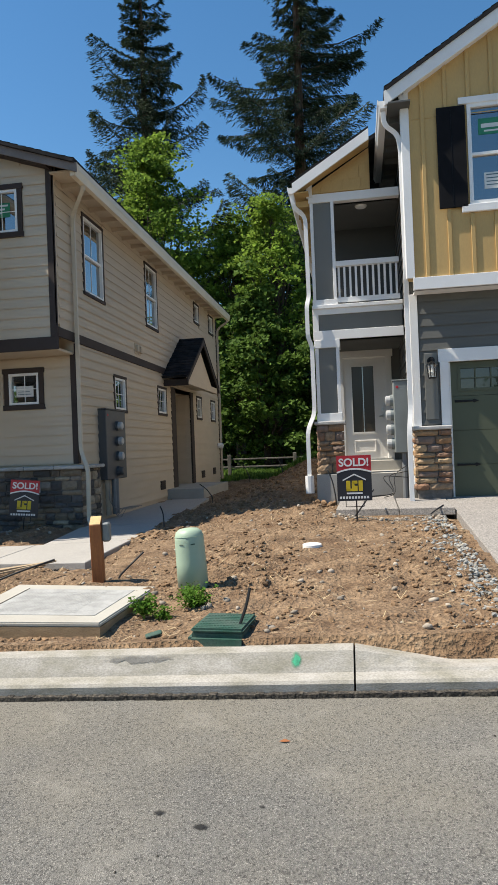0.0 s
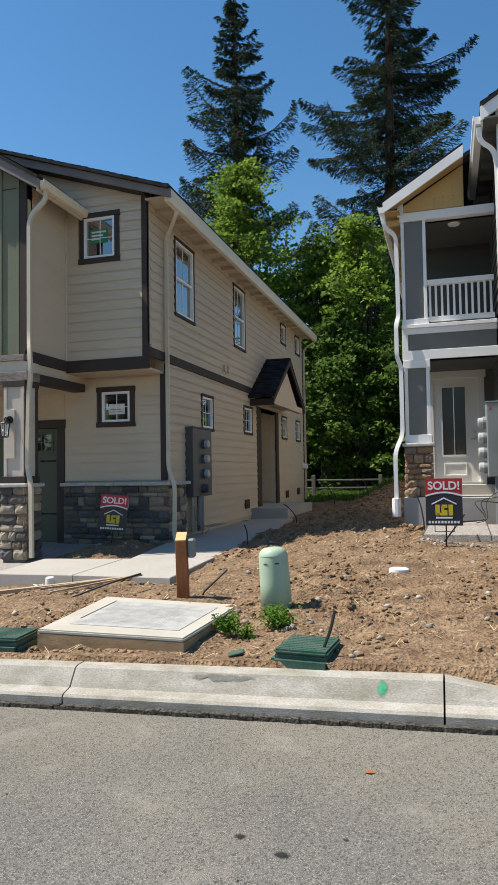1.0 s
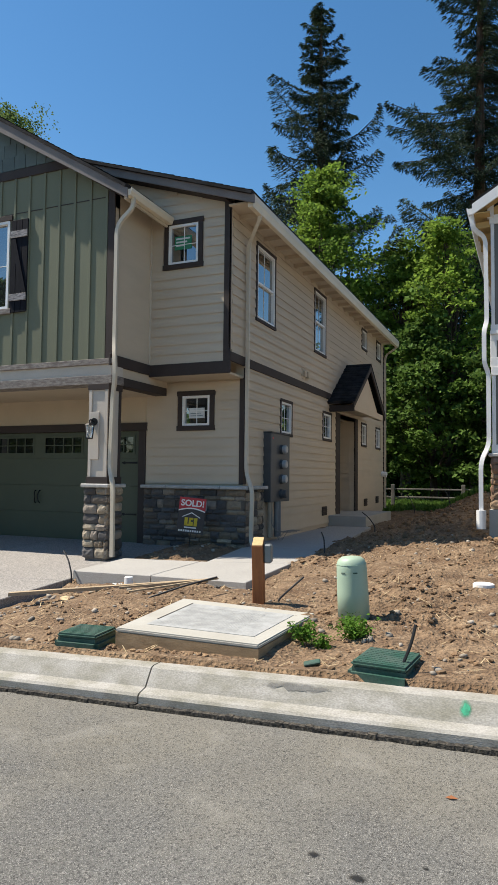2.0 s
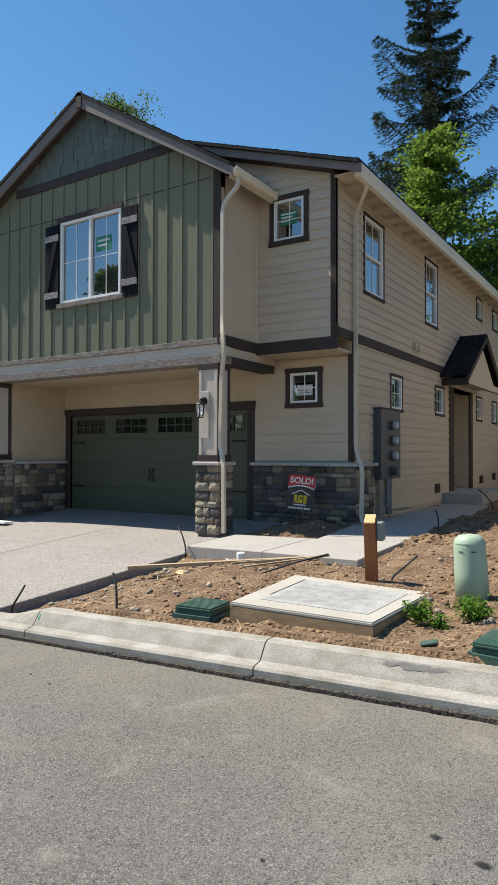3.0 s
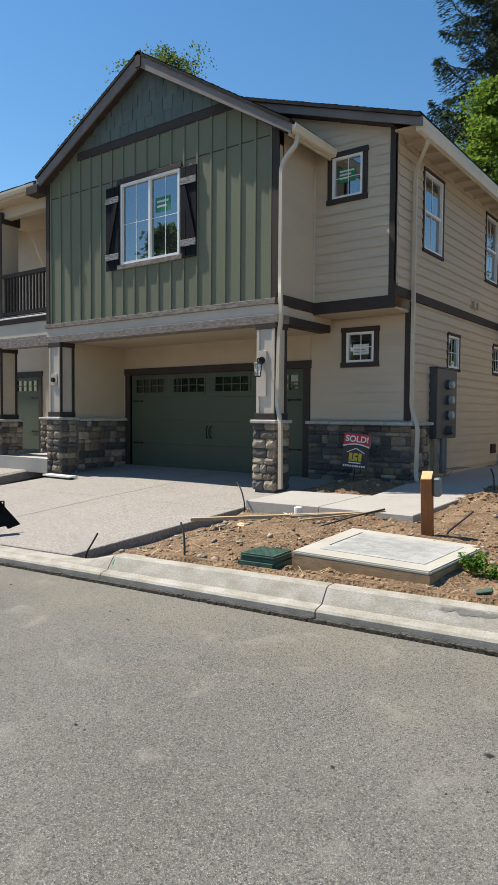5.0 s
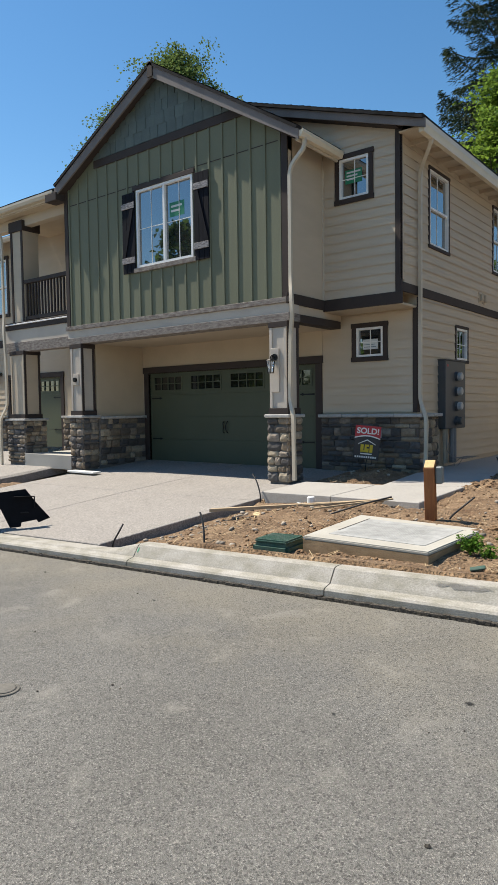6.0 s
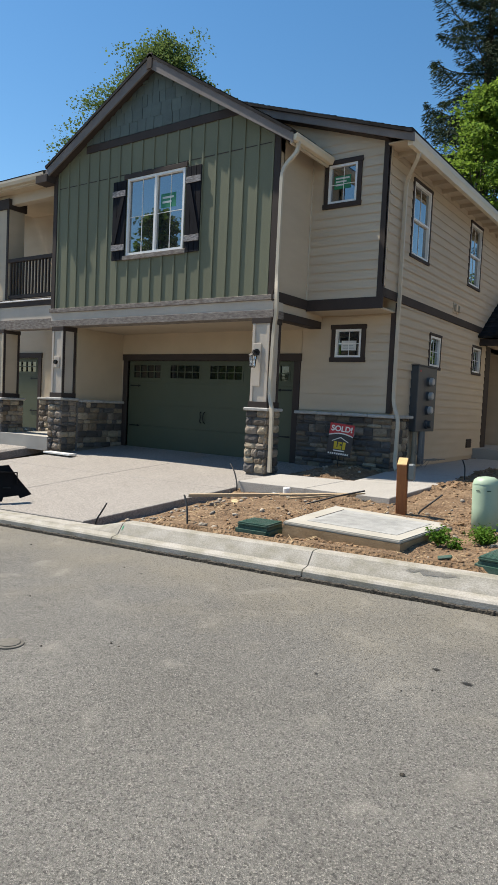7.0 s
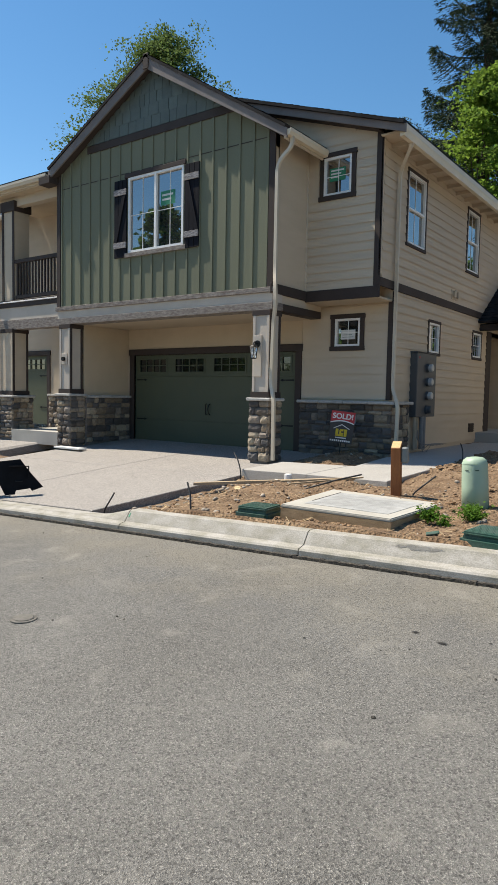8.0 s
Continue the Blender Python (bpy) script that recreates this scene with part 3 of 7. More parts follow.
def one_stone(M, u0, u1, z0, z1, proud, mat, parent):
    """A split-faced stone with a rough, bulging front."""
    rnd = STONE_RND
    nu, nz = 4, 3
    verts, faces = [], []
    for j in range(nz + 1):
        for i in range(nu + 1):
            s, t = i / nu, j / nz
            rim = min(s, 1 - s, t, 1 - t) == 0
            d = proud * (0.55 if rim else 1.0) + rnd.uniform(-0.006, 0.008)
            ju, jz = rnd.uniform(-0.006, 0.006), rnd.uniform(-0.005, 0.005)
            cu = 0.012 if s in (0, 1) and t in (0, 1) else 0
            verts.append(M(u0 + (u1 - u0) * s + ju + (cu if s == 0 else -cu), d, z0 + (z1 - z0) * t + jz + (cu if t == 0 else -cu)))
    w = nu + 1
    for j in range(nz):
        for i in range(nu):
            faces.append((j * w + i, j * w + i + 1, (j + 1) * w + i + 1, (j + 1) * w + i))
    ring = [i for i in range(w)] + [j * w + nu for j in range(1, nz + 1)] + [nz * w + i for i in range(nu - 1, -1, -1)] + [j * w for j in range(nz - 1, 0, -1)]
    base = len(verts)
    for k in ring:
        s, t = (k % w) / nu, (k // w) / nz
        verts.append(M(u0 + (u1 - u0) * s, -0.005, z0 + (z1 - z0) * t))
    for k in range(len(ring)):
        j = (k + 1) % len(ring)
        faces.append((ring[k], base + k, base + j, ring[j]))
    me = bpy.data.meshes.new("stone")
    me.from_pydata(verts, [], faces)
    me.materials.append(mat)
    ob = new("stone", me)
    ob.parent = parent
    return ob


def stone_face(M, u0, u1, z0, z1, mat, parent, proud=0.045, small=0.075, large=0.17, wide=(0.13, 0.34)):
    rnd = STONE_RND
    z = z0
    while z < z1 - 0.02:
        h = rnd.uniform(small, large)
        if z + h > z1 - 0.05:
            h = z1 - z
        u = u0
        while u < u1 - 0.01:
            w = rnd.uniform(*wide)
            if u + w > u1 - 0.08:
                w = u1 - u
            one_stone(M, u + 0.005, u + w - 0.005, z + 0.005, z + h - 0.005, proud * rnd.uniform(0.75, 1.25), mat, parent)
            u += w
        z += h


# ---- ground, road, kerb, paving ----
def kerb_z(x):
    """Height of the kerb's top along the road."""
    return 0.207 + 0.035 * (x + 2.15) if x > -9 else -0.033 + 0.02 * (x + 9)


def lot_z(x, y):
    """Finished height of the lot."""
    z = kerb_z(max(min(x, 14), -40)) + 0.04 + 0.05 * max(min(y, 24) - 6, 0)
    if x < -1.0 and y > 8.8:      # falls towards the path by the tan house
        k = min(1.0, (-1.0 - x) / 1.7)
        z += (min(z, 0.42 + 0.008 * (y - 9)) - z) * k * k * (3 - 2 * k)
    return z


def in_box(x, y, b, m=0.0):
    return b[0] - m < x < b[1] + m and b[2] - m < y < b[3] + m


PAVED = [(-11.6, -5.5, 5.0, 12.3), (-5.5, -2.68, 8.75, 10.2), (-4.3, -2.95, 8.8, 17.6), (-4.3, -3.3, 17.5, 20.6), (0.2, 1.8, 10.95, 13.2), (1.75, 7.5, 5.0, 12.2),
         (-14.8, -11.5, 9.0, 12.5), (-16.0, -4.3, 12.1, 25), (-0.2, 8, 13.2, 25), (-22, -12.6, 5, 12.5)]


def soil_rough(x, y):
    """How broken the soil is: trodden smooth in places, cloddy in others."""
    k = 0.5 + 1.3 * noise.noise(Vector((x * 0.75 + 3.1, y * 0.75, 1.7)))
    return 0.12 + 0.88 * min(1.0, max(0.0, k))


def soil_z(x, y):
    z = lot_z(x, y)
    if y < 5.75:
        return z - 0.55
    inside = any(in_box(x, y, b, -0.12) for b in PAVED)
    if inside:
        return z - 0.3
    if x < -3.9 and y < 9.2:      # falls below the driveway's edge
        k = min(1.0, (-3.9 - x) / 1.3) * min(1.0, max(0.0, (9.2 - y) / 0.8))
        t = max(0.0, (y - 5.84) / 6.26)
        k0 = kerb_z(x) - 0.11
        z += (k0 + (0.335 - k0) * t ** 0.9 - 0.045 - z) * k * k * (3 - 2 * k)
    # dug out before the vault
    z -= 0.005 * math.exp(-((x + 2.0) / 0.95) ** 4 - ((y - 6.0) / 0.3) ** 2) + 0.05 * math.exp(-((x + 1.25) / 0.2) ** 2 - ((y - 6.5) / 0.6) ** 2)
    near = min(1.0, max(0.0, (y - 5.8) / 0.3))
    v = Vector((x, y, 0))
    if y < 26 and -16 < x < 9:
        calm = 0.25 if x < -4.1 and y > 8.6 else 0.6 if x < -4.1 else 1.0
        rough = soil_rough(x, y)
        z += near * calm * (0.05 * noise.noise(v * 0.9) + 0.045 * noise.noise(v * 2.3) + rough * (0.06 * noise.noise(v * 5) + 0.055 * noise.noise(v * 10)) - 0.012)
        # a low heap of loose soil between the houses
        z += near * 0.10 * math.exp(-((x + 0.6) / 1.1) ** 2 - ((y - 10.8) / 1.4) ** 2)
        if any(in_box(x, y, b, 0.1) for b in PAVED):
            z -= 0.09
        elif any(in_box(x, y, b, 0.3) for b in PAVED):
            z -= 0.05
    return z


def lines(*spans):
    out = []
    for a, b, s in spans:
        n = max(1, round((b - a) / s))
        out += [a + (b - a) * i / n for i in range(n)]
    return out + [spans[-1][1]]


def sheet(name, xs, ys, height, mat):
    verts = [(x, y, height(x, y)) for y in ys for x in xs]
    w = len(xs)
    faces = [(j * w + i, j * w + i + 1, (j + 1) * w + i + 1, (j + 1) * w + i) for j in range(len(ys) - 1) for i in range(w - 1)]
    me = bpy.data.meshes.new(name)
    me.from_pydata(verts, [], faces)
    me.materials.append(mat)
    me.polygons.foreach_set("use_smooth", [True] * len(me.polygons))
    return new(name, me)


ground = sheet("ground", lines((-400, -40, 40), (-40, -14, 2), (-14, -5.4, 0.25), (-5.4, 2.2, 0.045), (2.2, 9, 0.4), (9, 40, 3), (40, 400, 40)),
               lines((-400, -40, 40), (-40, 5.0, 5), (5.0, 5.7, 0.1), (5.7, 11.5, 0.045), (11.5, 25, 0.13), (25, 45, 2), (45, 400, 40)), soil_z, M_DIRT)
tagged(ground, "bare brown soil lot with stones and clods", "ground", kind="structure")


def road_z(x, y):
    k = kerb_z(max(min(x, 60), -60)) - 0.243
    return k - 0.012 * max(0, min(5.3 - y, 3.0)) + 0.003 * noise.noise(Vector((x * 1.5, y * 1.5, 0)))


road = sheet("road", lines((-120, -14, 4), (-14, 8, 0.4), (8, 120, 4)), lines((-14, 1.0, 1), (1.0, 5.49, 0.25)), road_z, M_ASPHALT)
tagged(road, "worn grey asphalt road with dusty patches", "road", kind="structure")


def kerb_section(x):
    """Profile (y, z) of kerb and gutter pan; drops at the two driveways."""
    k = kerb_z(x)
    drop = 0.0
    if x < -4.62:
        drop = min(1.0, (-4.62 - x) / 0.55)
    if x > 0.42:
        drop = min(1.0, (x - 0.42) / 0.62)
    if -19 < x < -12.3:
        drop = max(0.0, 1 - min(x + 19, -12.3 - x) / 0.6) if min(x + 19, -12.3 - x) < 0.6 else 0.0
        drop = max(0.0, min(1.0, drop))
    h = 0.118 * (1 - drop)
    base = k - 0.118
    return [(5.495, base - 0.30), (5.495, base - 0.052), (5.51, base - 0.034), (5.595, base - 0.014), (5.612, base + 0.12 * h), (5.672, base + 0.86 * h),
            (5.705, base + h - 0.004), (5.82, base + h - 0.004), (5.835, base + h - 0.01), (5.835, base - 0.30)]


KERB_CUTS = [-30.0, -22.0, -17.0, -14.0, -11.0, -7.75, -4.62, -2.15, 0.42, 3.4, 6.4, 10.0, 16.0, 30.0]
kerb = thing("kerb", "pale poured concrete kerb with gutter pan", "kerb", kind="structure")
for a, b in zip(KERB_CUTS, KERB_CUTS[1:]):
    xs = lines((a + 0.006, b - 0.006, 0.12)) if -12 < a < 6 else [a + 0.006, b - 0.006]
    bm = bmesh.new()
    rings = [[bm.verts.new((x, y, z)) for y, z in kerb_section(x)] for x in xs]
    for p, q in zip(rings, rings[1:]):
        for k in range(len(p)):
            j = (k + 1) % len(p)
            bm.faces.new((p[k], q[k], q[j], p[j]))
    bm.faces.new(rings[0])
    bm.faces.new(rings[-1][::-1])
    part("kerb_length", bm, M_KERB, kerb)
# ragged asphalt edge; the gutter face's shadow is put into its near-black colour
bm = bmesh.new()
for a in np.arange(-14, 6, 0.05).tolist():
    block(bm, flat, a, a + 0.05, 5.452 + 0.012 * noise.noise(Vector((a * 9, 3, 0))), 5.497, kerb_z(a) - 0.36, kerb_z(a) - 0.214 + 0.010 * noise.noise(Vector((a * 17, 0, 0))))
tagged(part("asphalt_lip", bm, M_LIP, kerb, "ragged asphalt edge, darkened for the gutter's shadow"), kind="stuff")

# paving: each poured slab is an object


def paving(name, label, slabs, mat, category, thick=0.11, lift=0.0):
    root = thing(name, label, category, kind="structure")
    for pts in slabs:
        bm = bmesh.new()
        top = [bm.verts.new((x, y, z + lift)) for x, y, z in pts]
        low = [bm.verts.new((x, y, z + lift - thick)) for x, y, z in pts]
        bm.faces.new(top)
        bm.faces.new(low[::-1])
        for k in range(len(pts)):
            j = (k + 1) % len(pts)
            bm.faces.new((top[k], low[k], low[j], top[j]))
        bmesh.ops.recalc_face_normals(bm, faces=bm.faces)
        bmesh.ops.bevel(bm, geom=[e for e in bm.edges if all(v in top for v in e.verts)], offset=0.008, segments=1, affect="EDGES")
        part("slab", bm, mat, root)
    return root


def dz(x, y, garage, k0):
    """Driveway height: from the dropped kerb up to the garage floor."""
    t = max(0, min(1, (y - 5.84) / (12.1 - 5.84)))
    return k0 + (garage - k0) * (t ** 0.9)


drive = []
for (xa, xb) in ((-11.55, -8.33), (-8.318, -5.5)):
    for (ya, yb) in ((5.845, 8.8), (8.812, 12.2)):
        q = []
        for x, y in ((xa, ya), (xb, ya), (xb, yb), (xa, yb)):
            q.append((x + (0.03 if x > -5.6 and y > 7 else 0), y, dz(x, y, 0.335, kerb_z(x) - 0.11)))
        drive.append(q)
paving("driveway", "pale exposed aggregate concrete driveway with saw joints", drive, M_AGG, "driveway", 0.16)
paving("side_path", "pale brushed concrete path round the house side",
       [[(-5.455, 9.0, 0.272), (-4.1, 8.82, 0.32), (-4.1, 10.2, 0.345), (-5.455, 10.25, 0.31)],
        [(-4.088, 8.82, 0.32), (-2.68, 8.62, 0.36), (-2.73, 10.3, 0.382), (-4.088, 10.2, 0.345)],
        [(-4.0, 10.22, 0.346), (-2.73, 10.312, 0.382), (-2.84, 12.3, 0.392), (-4.28, 12.3, 0.37)],
        [(-4.28, 12.312, 0.37), (-2.84, 12.312, 0.392), (-2.98, 14.8, 0.402), (-4.28, 14.8, 0.39)],
        [(-4.28, 14.812, 0.39), (-2.98, 14.812, 0.402), (-3.25, 17.6, 0.41), (-4.28, 17.6, 0.40)]], M_WALKC, "path", 0.26)
paving("front_path", "pale concrete path to the grey house's porch",
       [[(0.13, 11.2, 0.66), (1.02, 10.98, 0.68), (1.02, 12.4, 0.76), (0.2, 12.4, 0.76)],
        [(1.032, 10.975, 0.68), (1.76, 10.75, 0.70), (1.76, 11.85, 0.74), (1.032, 11.9, 0.75)]], M_AGG, "path", 0.1)
paving("grey_house_driveway", "pale exposed aggregate concrete driveway",
       [[(1.78, 5.845, 0.24), (7.2, 5.845, 0.42), (7.2, 12.0, 0.76), (1.78, 12.0, 0.75)]], M_AGG, "driveway", 0.2)
paving("next_driveway", "pale aggregate driveway of the adjoining unit", [[(-19, 5.845, -0.3), (-12.9, 5.845, -0.2), (-12.7, 9.5, 0.12), (-12.7, 12.1, 0.42), (-19, 12.1, 0.36)]],
       M_AGG, "driveway", 0.18)

# ---- tan house ----
tan = thing("tan_house", "two-storey tan lap-sided house with olive gable", "house")
S = -4.30
MS, MU, MG, MD = east(S), front(11.55), front(10.375), front(12.18)
SIDE_WINS = [(12.72, 13.62, 4.56, 5.94, "hung", 2, 1), (16.28, 17.12, 4.60, 6.02, "hung", 2, 1), (20.95, 21.5, 5.53, 6.06, "fixed", 1, 1), (22.95, 23.5, 5.53, 6.06, "fixed", 1, 1),
             (14.05, 14.66, 2.50, 3.14, "fixed", 2, 2), (16.98, 17.62, 2.56, 3.17, "fixed", 2, 2), (20.9, 21.45, 2.60, 3.2, "fixed", 2, 2), (22.85, 23.4, 2.60, 3.2, "fixed", 2, 2)]
side_holes = [w[:4] for w in SIDE_WINS]
recess = (18.5, 20.12, 0.5, 3.22)
wall_s = wall_body("side_wall", MS, 12.18, 24.1, 0.2, 3.6, side_holes + [recess], M_TAN, tan)
wall_s2 = wall_body("side_wall", MS, 11.55, 24.1, 3.6, 6.3, side_holes, M_TAN, tan)
lap_siding(MS, 12.26, 24.02, 0.48, 3.55, [(a - 0.058, b + 0.058, c - 0.058, d + 0.058) for a, b, c, d in side_holes] + [(18.1, 20.42, 0, 3.3)], M_TAN, wall_s)
lap_siding(MS, 11.63, 24.02, 3.72, 6.2, [(a - 0.058, b + 0.058, c - 0.058, d + 0.058) for a, b, c, d in side_holes], M_TAN, wall_s2)
for a, b, c, d, kind_of, cols, rows in SIDE_WINS:
    w = window(MS, a, b, c, d, tan, M_BROWN, 0.058, cols=cols, rows=rows, sash=kind_of, ears=0.0)
    room(MS, a, b, c, d, w)
slab("belly_band", MS, 11.55, 24.1, 0, 0.034, 3.56, 3.72, M_BROWN, tan)
slab("foundation", MS, 12.3, 24.05, -0.1, -0.004, 0.2, 0.48, M_PORCH, tan, "grey concrete footing")
slab("corner_board", MS, 12.18, 12.27, 0, 0.03, 1.46, 3.54, M_BROWN, tan)
slab("corner_board", MD, S - 0.065, S + 0.03, 0, 0.03, 1.46, 3.35, M_BROWN, tan)
slab("corner_board", MS, 24.0, 24.12, 0, 0.03, 0.6, 6.1, M_BROWN, tan)
# recessed side door
slab("door_casing", MS, 18.1, 18.5, -0.02, 0.03, 0.6, 3.3, M_BROWN, tan)
slab("door_casing", MS, 20.12, 20.42, -0.02, 0.03, 0.6, 3.3, M_BROWN, tan)
rec = wall_body("recess_wall", MS, 18.4, 20.3, 0.5, 3.3, [], M_TAN, tan, 0.1, 1.15)
lap_siding(east(S - 1.15), 18.45, 20.25, 0.72, 3.25, [], M_TAN, rec)
bm = bmesh.new()
block(bm, flat, S - 1.15, S, 20.14, 20.22, 0.5, 3.3)
block(bm, flat, S - 1.15, S, 18.4, 18.48, 0.5, 3.3)
block(bm, flat, S - 1.15, S, 18.4, 20.3, 3.22, 3.3)
rs = part("recess_return", bm, M_TAN, tan)
lap_siding(front(20.14), S - 1.13, S - 0.03, 0.72, 3.2, [], M_TAN, rs)
sd = slab("side_door", lambda u, d, z: (u, 18.48 + d, z), S - 1.1, S - 0.12, 0.0, 0.045, 0.72, 2.78, M_GARAGE, tan, "green panel side door")
slab("outlet_cover", front(20.12), S - 0.55, S - 0.47, 0.0, 0.05, 1.02, 1.14, M_WHITE, tan, "white outlet cover")
slab("landing", flat, S - 1.15, -3.35, 17.5, 20.6, 0.25, 0.66, M_PORCH, tan, "grey concrete landing")
# porch roof over the side door
shingle_roof("porch_roof_slope", [(S, 17.35, 3.48), (-3.6, 17.35, 3.48), (-3.6, 19.2, 4.70), (S, 19.2, 4.70)], tan)
shingle_roof("porch_roof_slope", [(S, 21.05, 3.48), (-3.6, 21.05, 3.48), (-3.6, 19.2, 4.70), (S, 19.2, 4.70)], tan)
MPF = east(-3.64)
board("porch_rake", MPF, [(17.33, 3.30), (17.33, 3.46), (19.2, 4.69), (19.2, 4.50)], 0, 0.035, M_BROWN, tan)
board("porch_rake", MPF, [(21.07, 3.30), (21.07, 3.46), (19.2, 4.69), (19.2, 4.50)], 0, 0.035, M_BROWN, tan)
board("porch_gable", east(-3.78), [(17.7, 3.4), (20.7, 3.4), (19.2, 4.42)], 0, 0.04, M_TAN, tan)
slab("porch_beam", MPF, 17.55, 20.85, -0.14, 0.0, 3.28, 3.44, M_TAN, tan)
slab("porch_beam", flat, S, -3.66, 17.5, 17.62, 3.26, 3.42, M_BROWN, tan)
slab("porch_soffit", flat, S, -3.7, 17.55, 20.85, 3.40, 3.43, M_TAN, tan)
# vents, sconces on the side
for y in (15.43, 15.66):
    bm = bmesh.new()
    block(bm, MS, y - 0.09, y + 0.09, 0.0, 0.03, 3.79, 4.02, 0.005)
    block(bm, MS, y - 0.05, y + 0.05, 0.03, 0.09, 3.83, 3.98, 0.01)
    part("wall_vent", bm, M_TAN, tan)
for y, z in ((17.1, 0.78), (21.4, 0.86), (23.0, 0.9)):
    bm = bmesh.new()
    block(bm, MS, y - 0.2, y + 0.2, 0.018, 0.03, z - 0.1, z + 0.12)
    for k in range(4):
        block(bm, MS, y - 0.17, y + 0.17, 0.03, 0.045, z - 0.08 + 0.05 * k, z - 0.055 + 0.05 * k)
    part("crawl_vent", bm, M_BROWN, tan)
bm = bmesh.new()
tube(bm, [(S + 0.02, 23.7, 1.75), (S + 0.2, 23.7, 1.72)], 0.09, 10)
part("hose_reel", bm, M_WHITE, tan)

# upper front wall beside the gable
wall_u = wall_body("front_wall", MU, -5.86, S - 0.16, 3.35, 6.2, [(-5.50, -4.91, 5.33, 6.04)], M_TAN, tan)
board("front_wall", MU, [(-7.0, 6.2), (S, 6.2), (S, 6.42), (-7.0, 7.32)], -0.16, 0, M_TAN, tan)
lap_siding(MU, -5.86, S - 0.1, 3.56, 7.1, [(-5.61, -4.80, 5.23, 6.15)], M_TAN, wall_u, top=lambda z: (-5.86, min(S - 0.1, -3.78 - (z + 0.16 - 6.31) / 0.337)))
w = window(MU, -5.50, -4.91, 5.33, 6.04, tan, M_BROWN, 0.088, cols=2, rows=2)
room(MU, -5.5, -4.91, 5.33, 6.04, w)
slab("sticker", MU, -5.40, -5.06, -0.021, -0.018, 5.60, 5.84, M_STICKER, w, "green maker's sticker", bevel=0)
for k in range(3):
    slab("print_bar", MU, -5.37, -5.09 - 0.06 * k, -0.018, -0.0165, 5.78 - 0.06 * k, 5.81 - 0.06 * k, M_PAPER, w, bevel=0)
slab("band", MU, -5.86, S + 0.034, 0, 0.034, 3.35, 3.56, M_BROWN, tan)
slab("corner_board", MU, S - 0.10, S + 0.03, 0, 0.03, 3.56, 6.36, M_BROWN, tan)
slab("corner_board", MS, 11.52, 11.6, 0, 0.028, 3.76, 6.2, M_TAN, tan)
slab("soffit", flat, -5.86, S, 11.55, 12.18, 3.34, 3.38, M_SOFFIT, tan)

# lower front wall and garage
GX0, GX1, GZ0, GZ1 = -11.29, -6.45, 0.33, 2.45
fw = (-5.52, -4.96, 2.52, 3.07)
wall_d = wall_body("garage_wall", MD, -11.5, S - 0.16, 0.2, 3.35, [(GX0, GX1, 0, GZ1), fw], M_TAN, tan)
lap_siding(MD, -6.28, S - 0.065, 1.46, 3.34, [(-5.63, -4.85, 2.41, 3.18)], M_TAN, wall_d)
slab("garage_header_panel", MD, -11.48, -6.29, 0, 0.012, 2.60, 3.1, M_SOFFIT, tan)
w = window(MD, *fw, tan, M_BROWN, 0.09, cols=2, rows=2)
room(MD, *fw, w)
slab("notice", MD, fw[0] + 0.12, fw[1] - 0.12, -0.021, -0.019, fw[2] + 0.14, fw[3] - 0.22, M_PAPER, w, "white paper notice behind the glass", bevel=0)
for k in range(3):
    slab("print_bar", MD, fw[0] + 0.15, fw[1] - 0.16 - 0.03 * k, -0.019, -0.0175, fw[2] + 0.18 + 0.045 * k, fw[2] + 0.19 + 0.045 * k, M_BAR, w, bevel=0)
slab("door_trim", MD, GX0 - 0.15, GX0, -0.1, 0.03, GZ0 - 0.05, GZ1, M_BROWN, tan)
slab("door_trim", MD, GX1, GX1 + 0.15, -0.1, 0.03, GZ0 - 0.05, GZ1, M_BROWN, tan)
slab("door_trim", MD, GX0 - 0.18, GX1 + 0.18, -0.1, 0.036, GZ1, GZ1 + 0.15, M_BROWN, tan)


def strap_hinge(M, u, z, way, parent):
    bm = bmesh.new()
    pts = [(u, z - 0.018), (u + way * 0.26, z - 0.012), (u + way * 0.28, z - 0.03), (u + way * 0.36, z), (u + way * 0.28, z + 0.03), (u + way * 0.26, z + 0.012), (u, z + 0.018)]
    prism(bm, M, pts, 0.004, 0.014)
    part("strap_hinge", bm, M_IRON, parent, "black strap hinge")


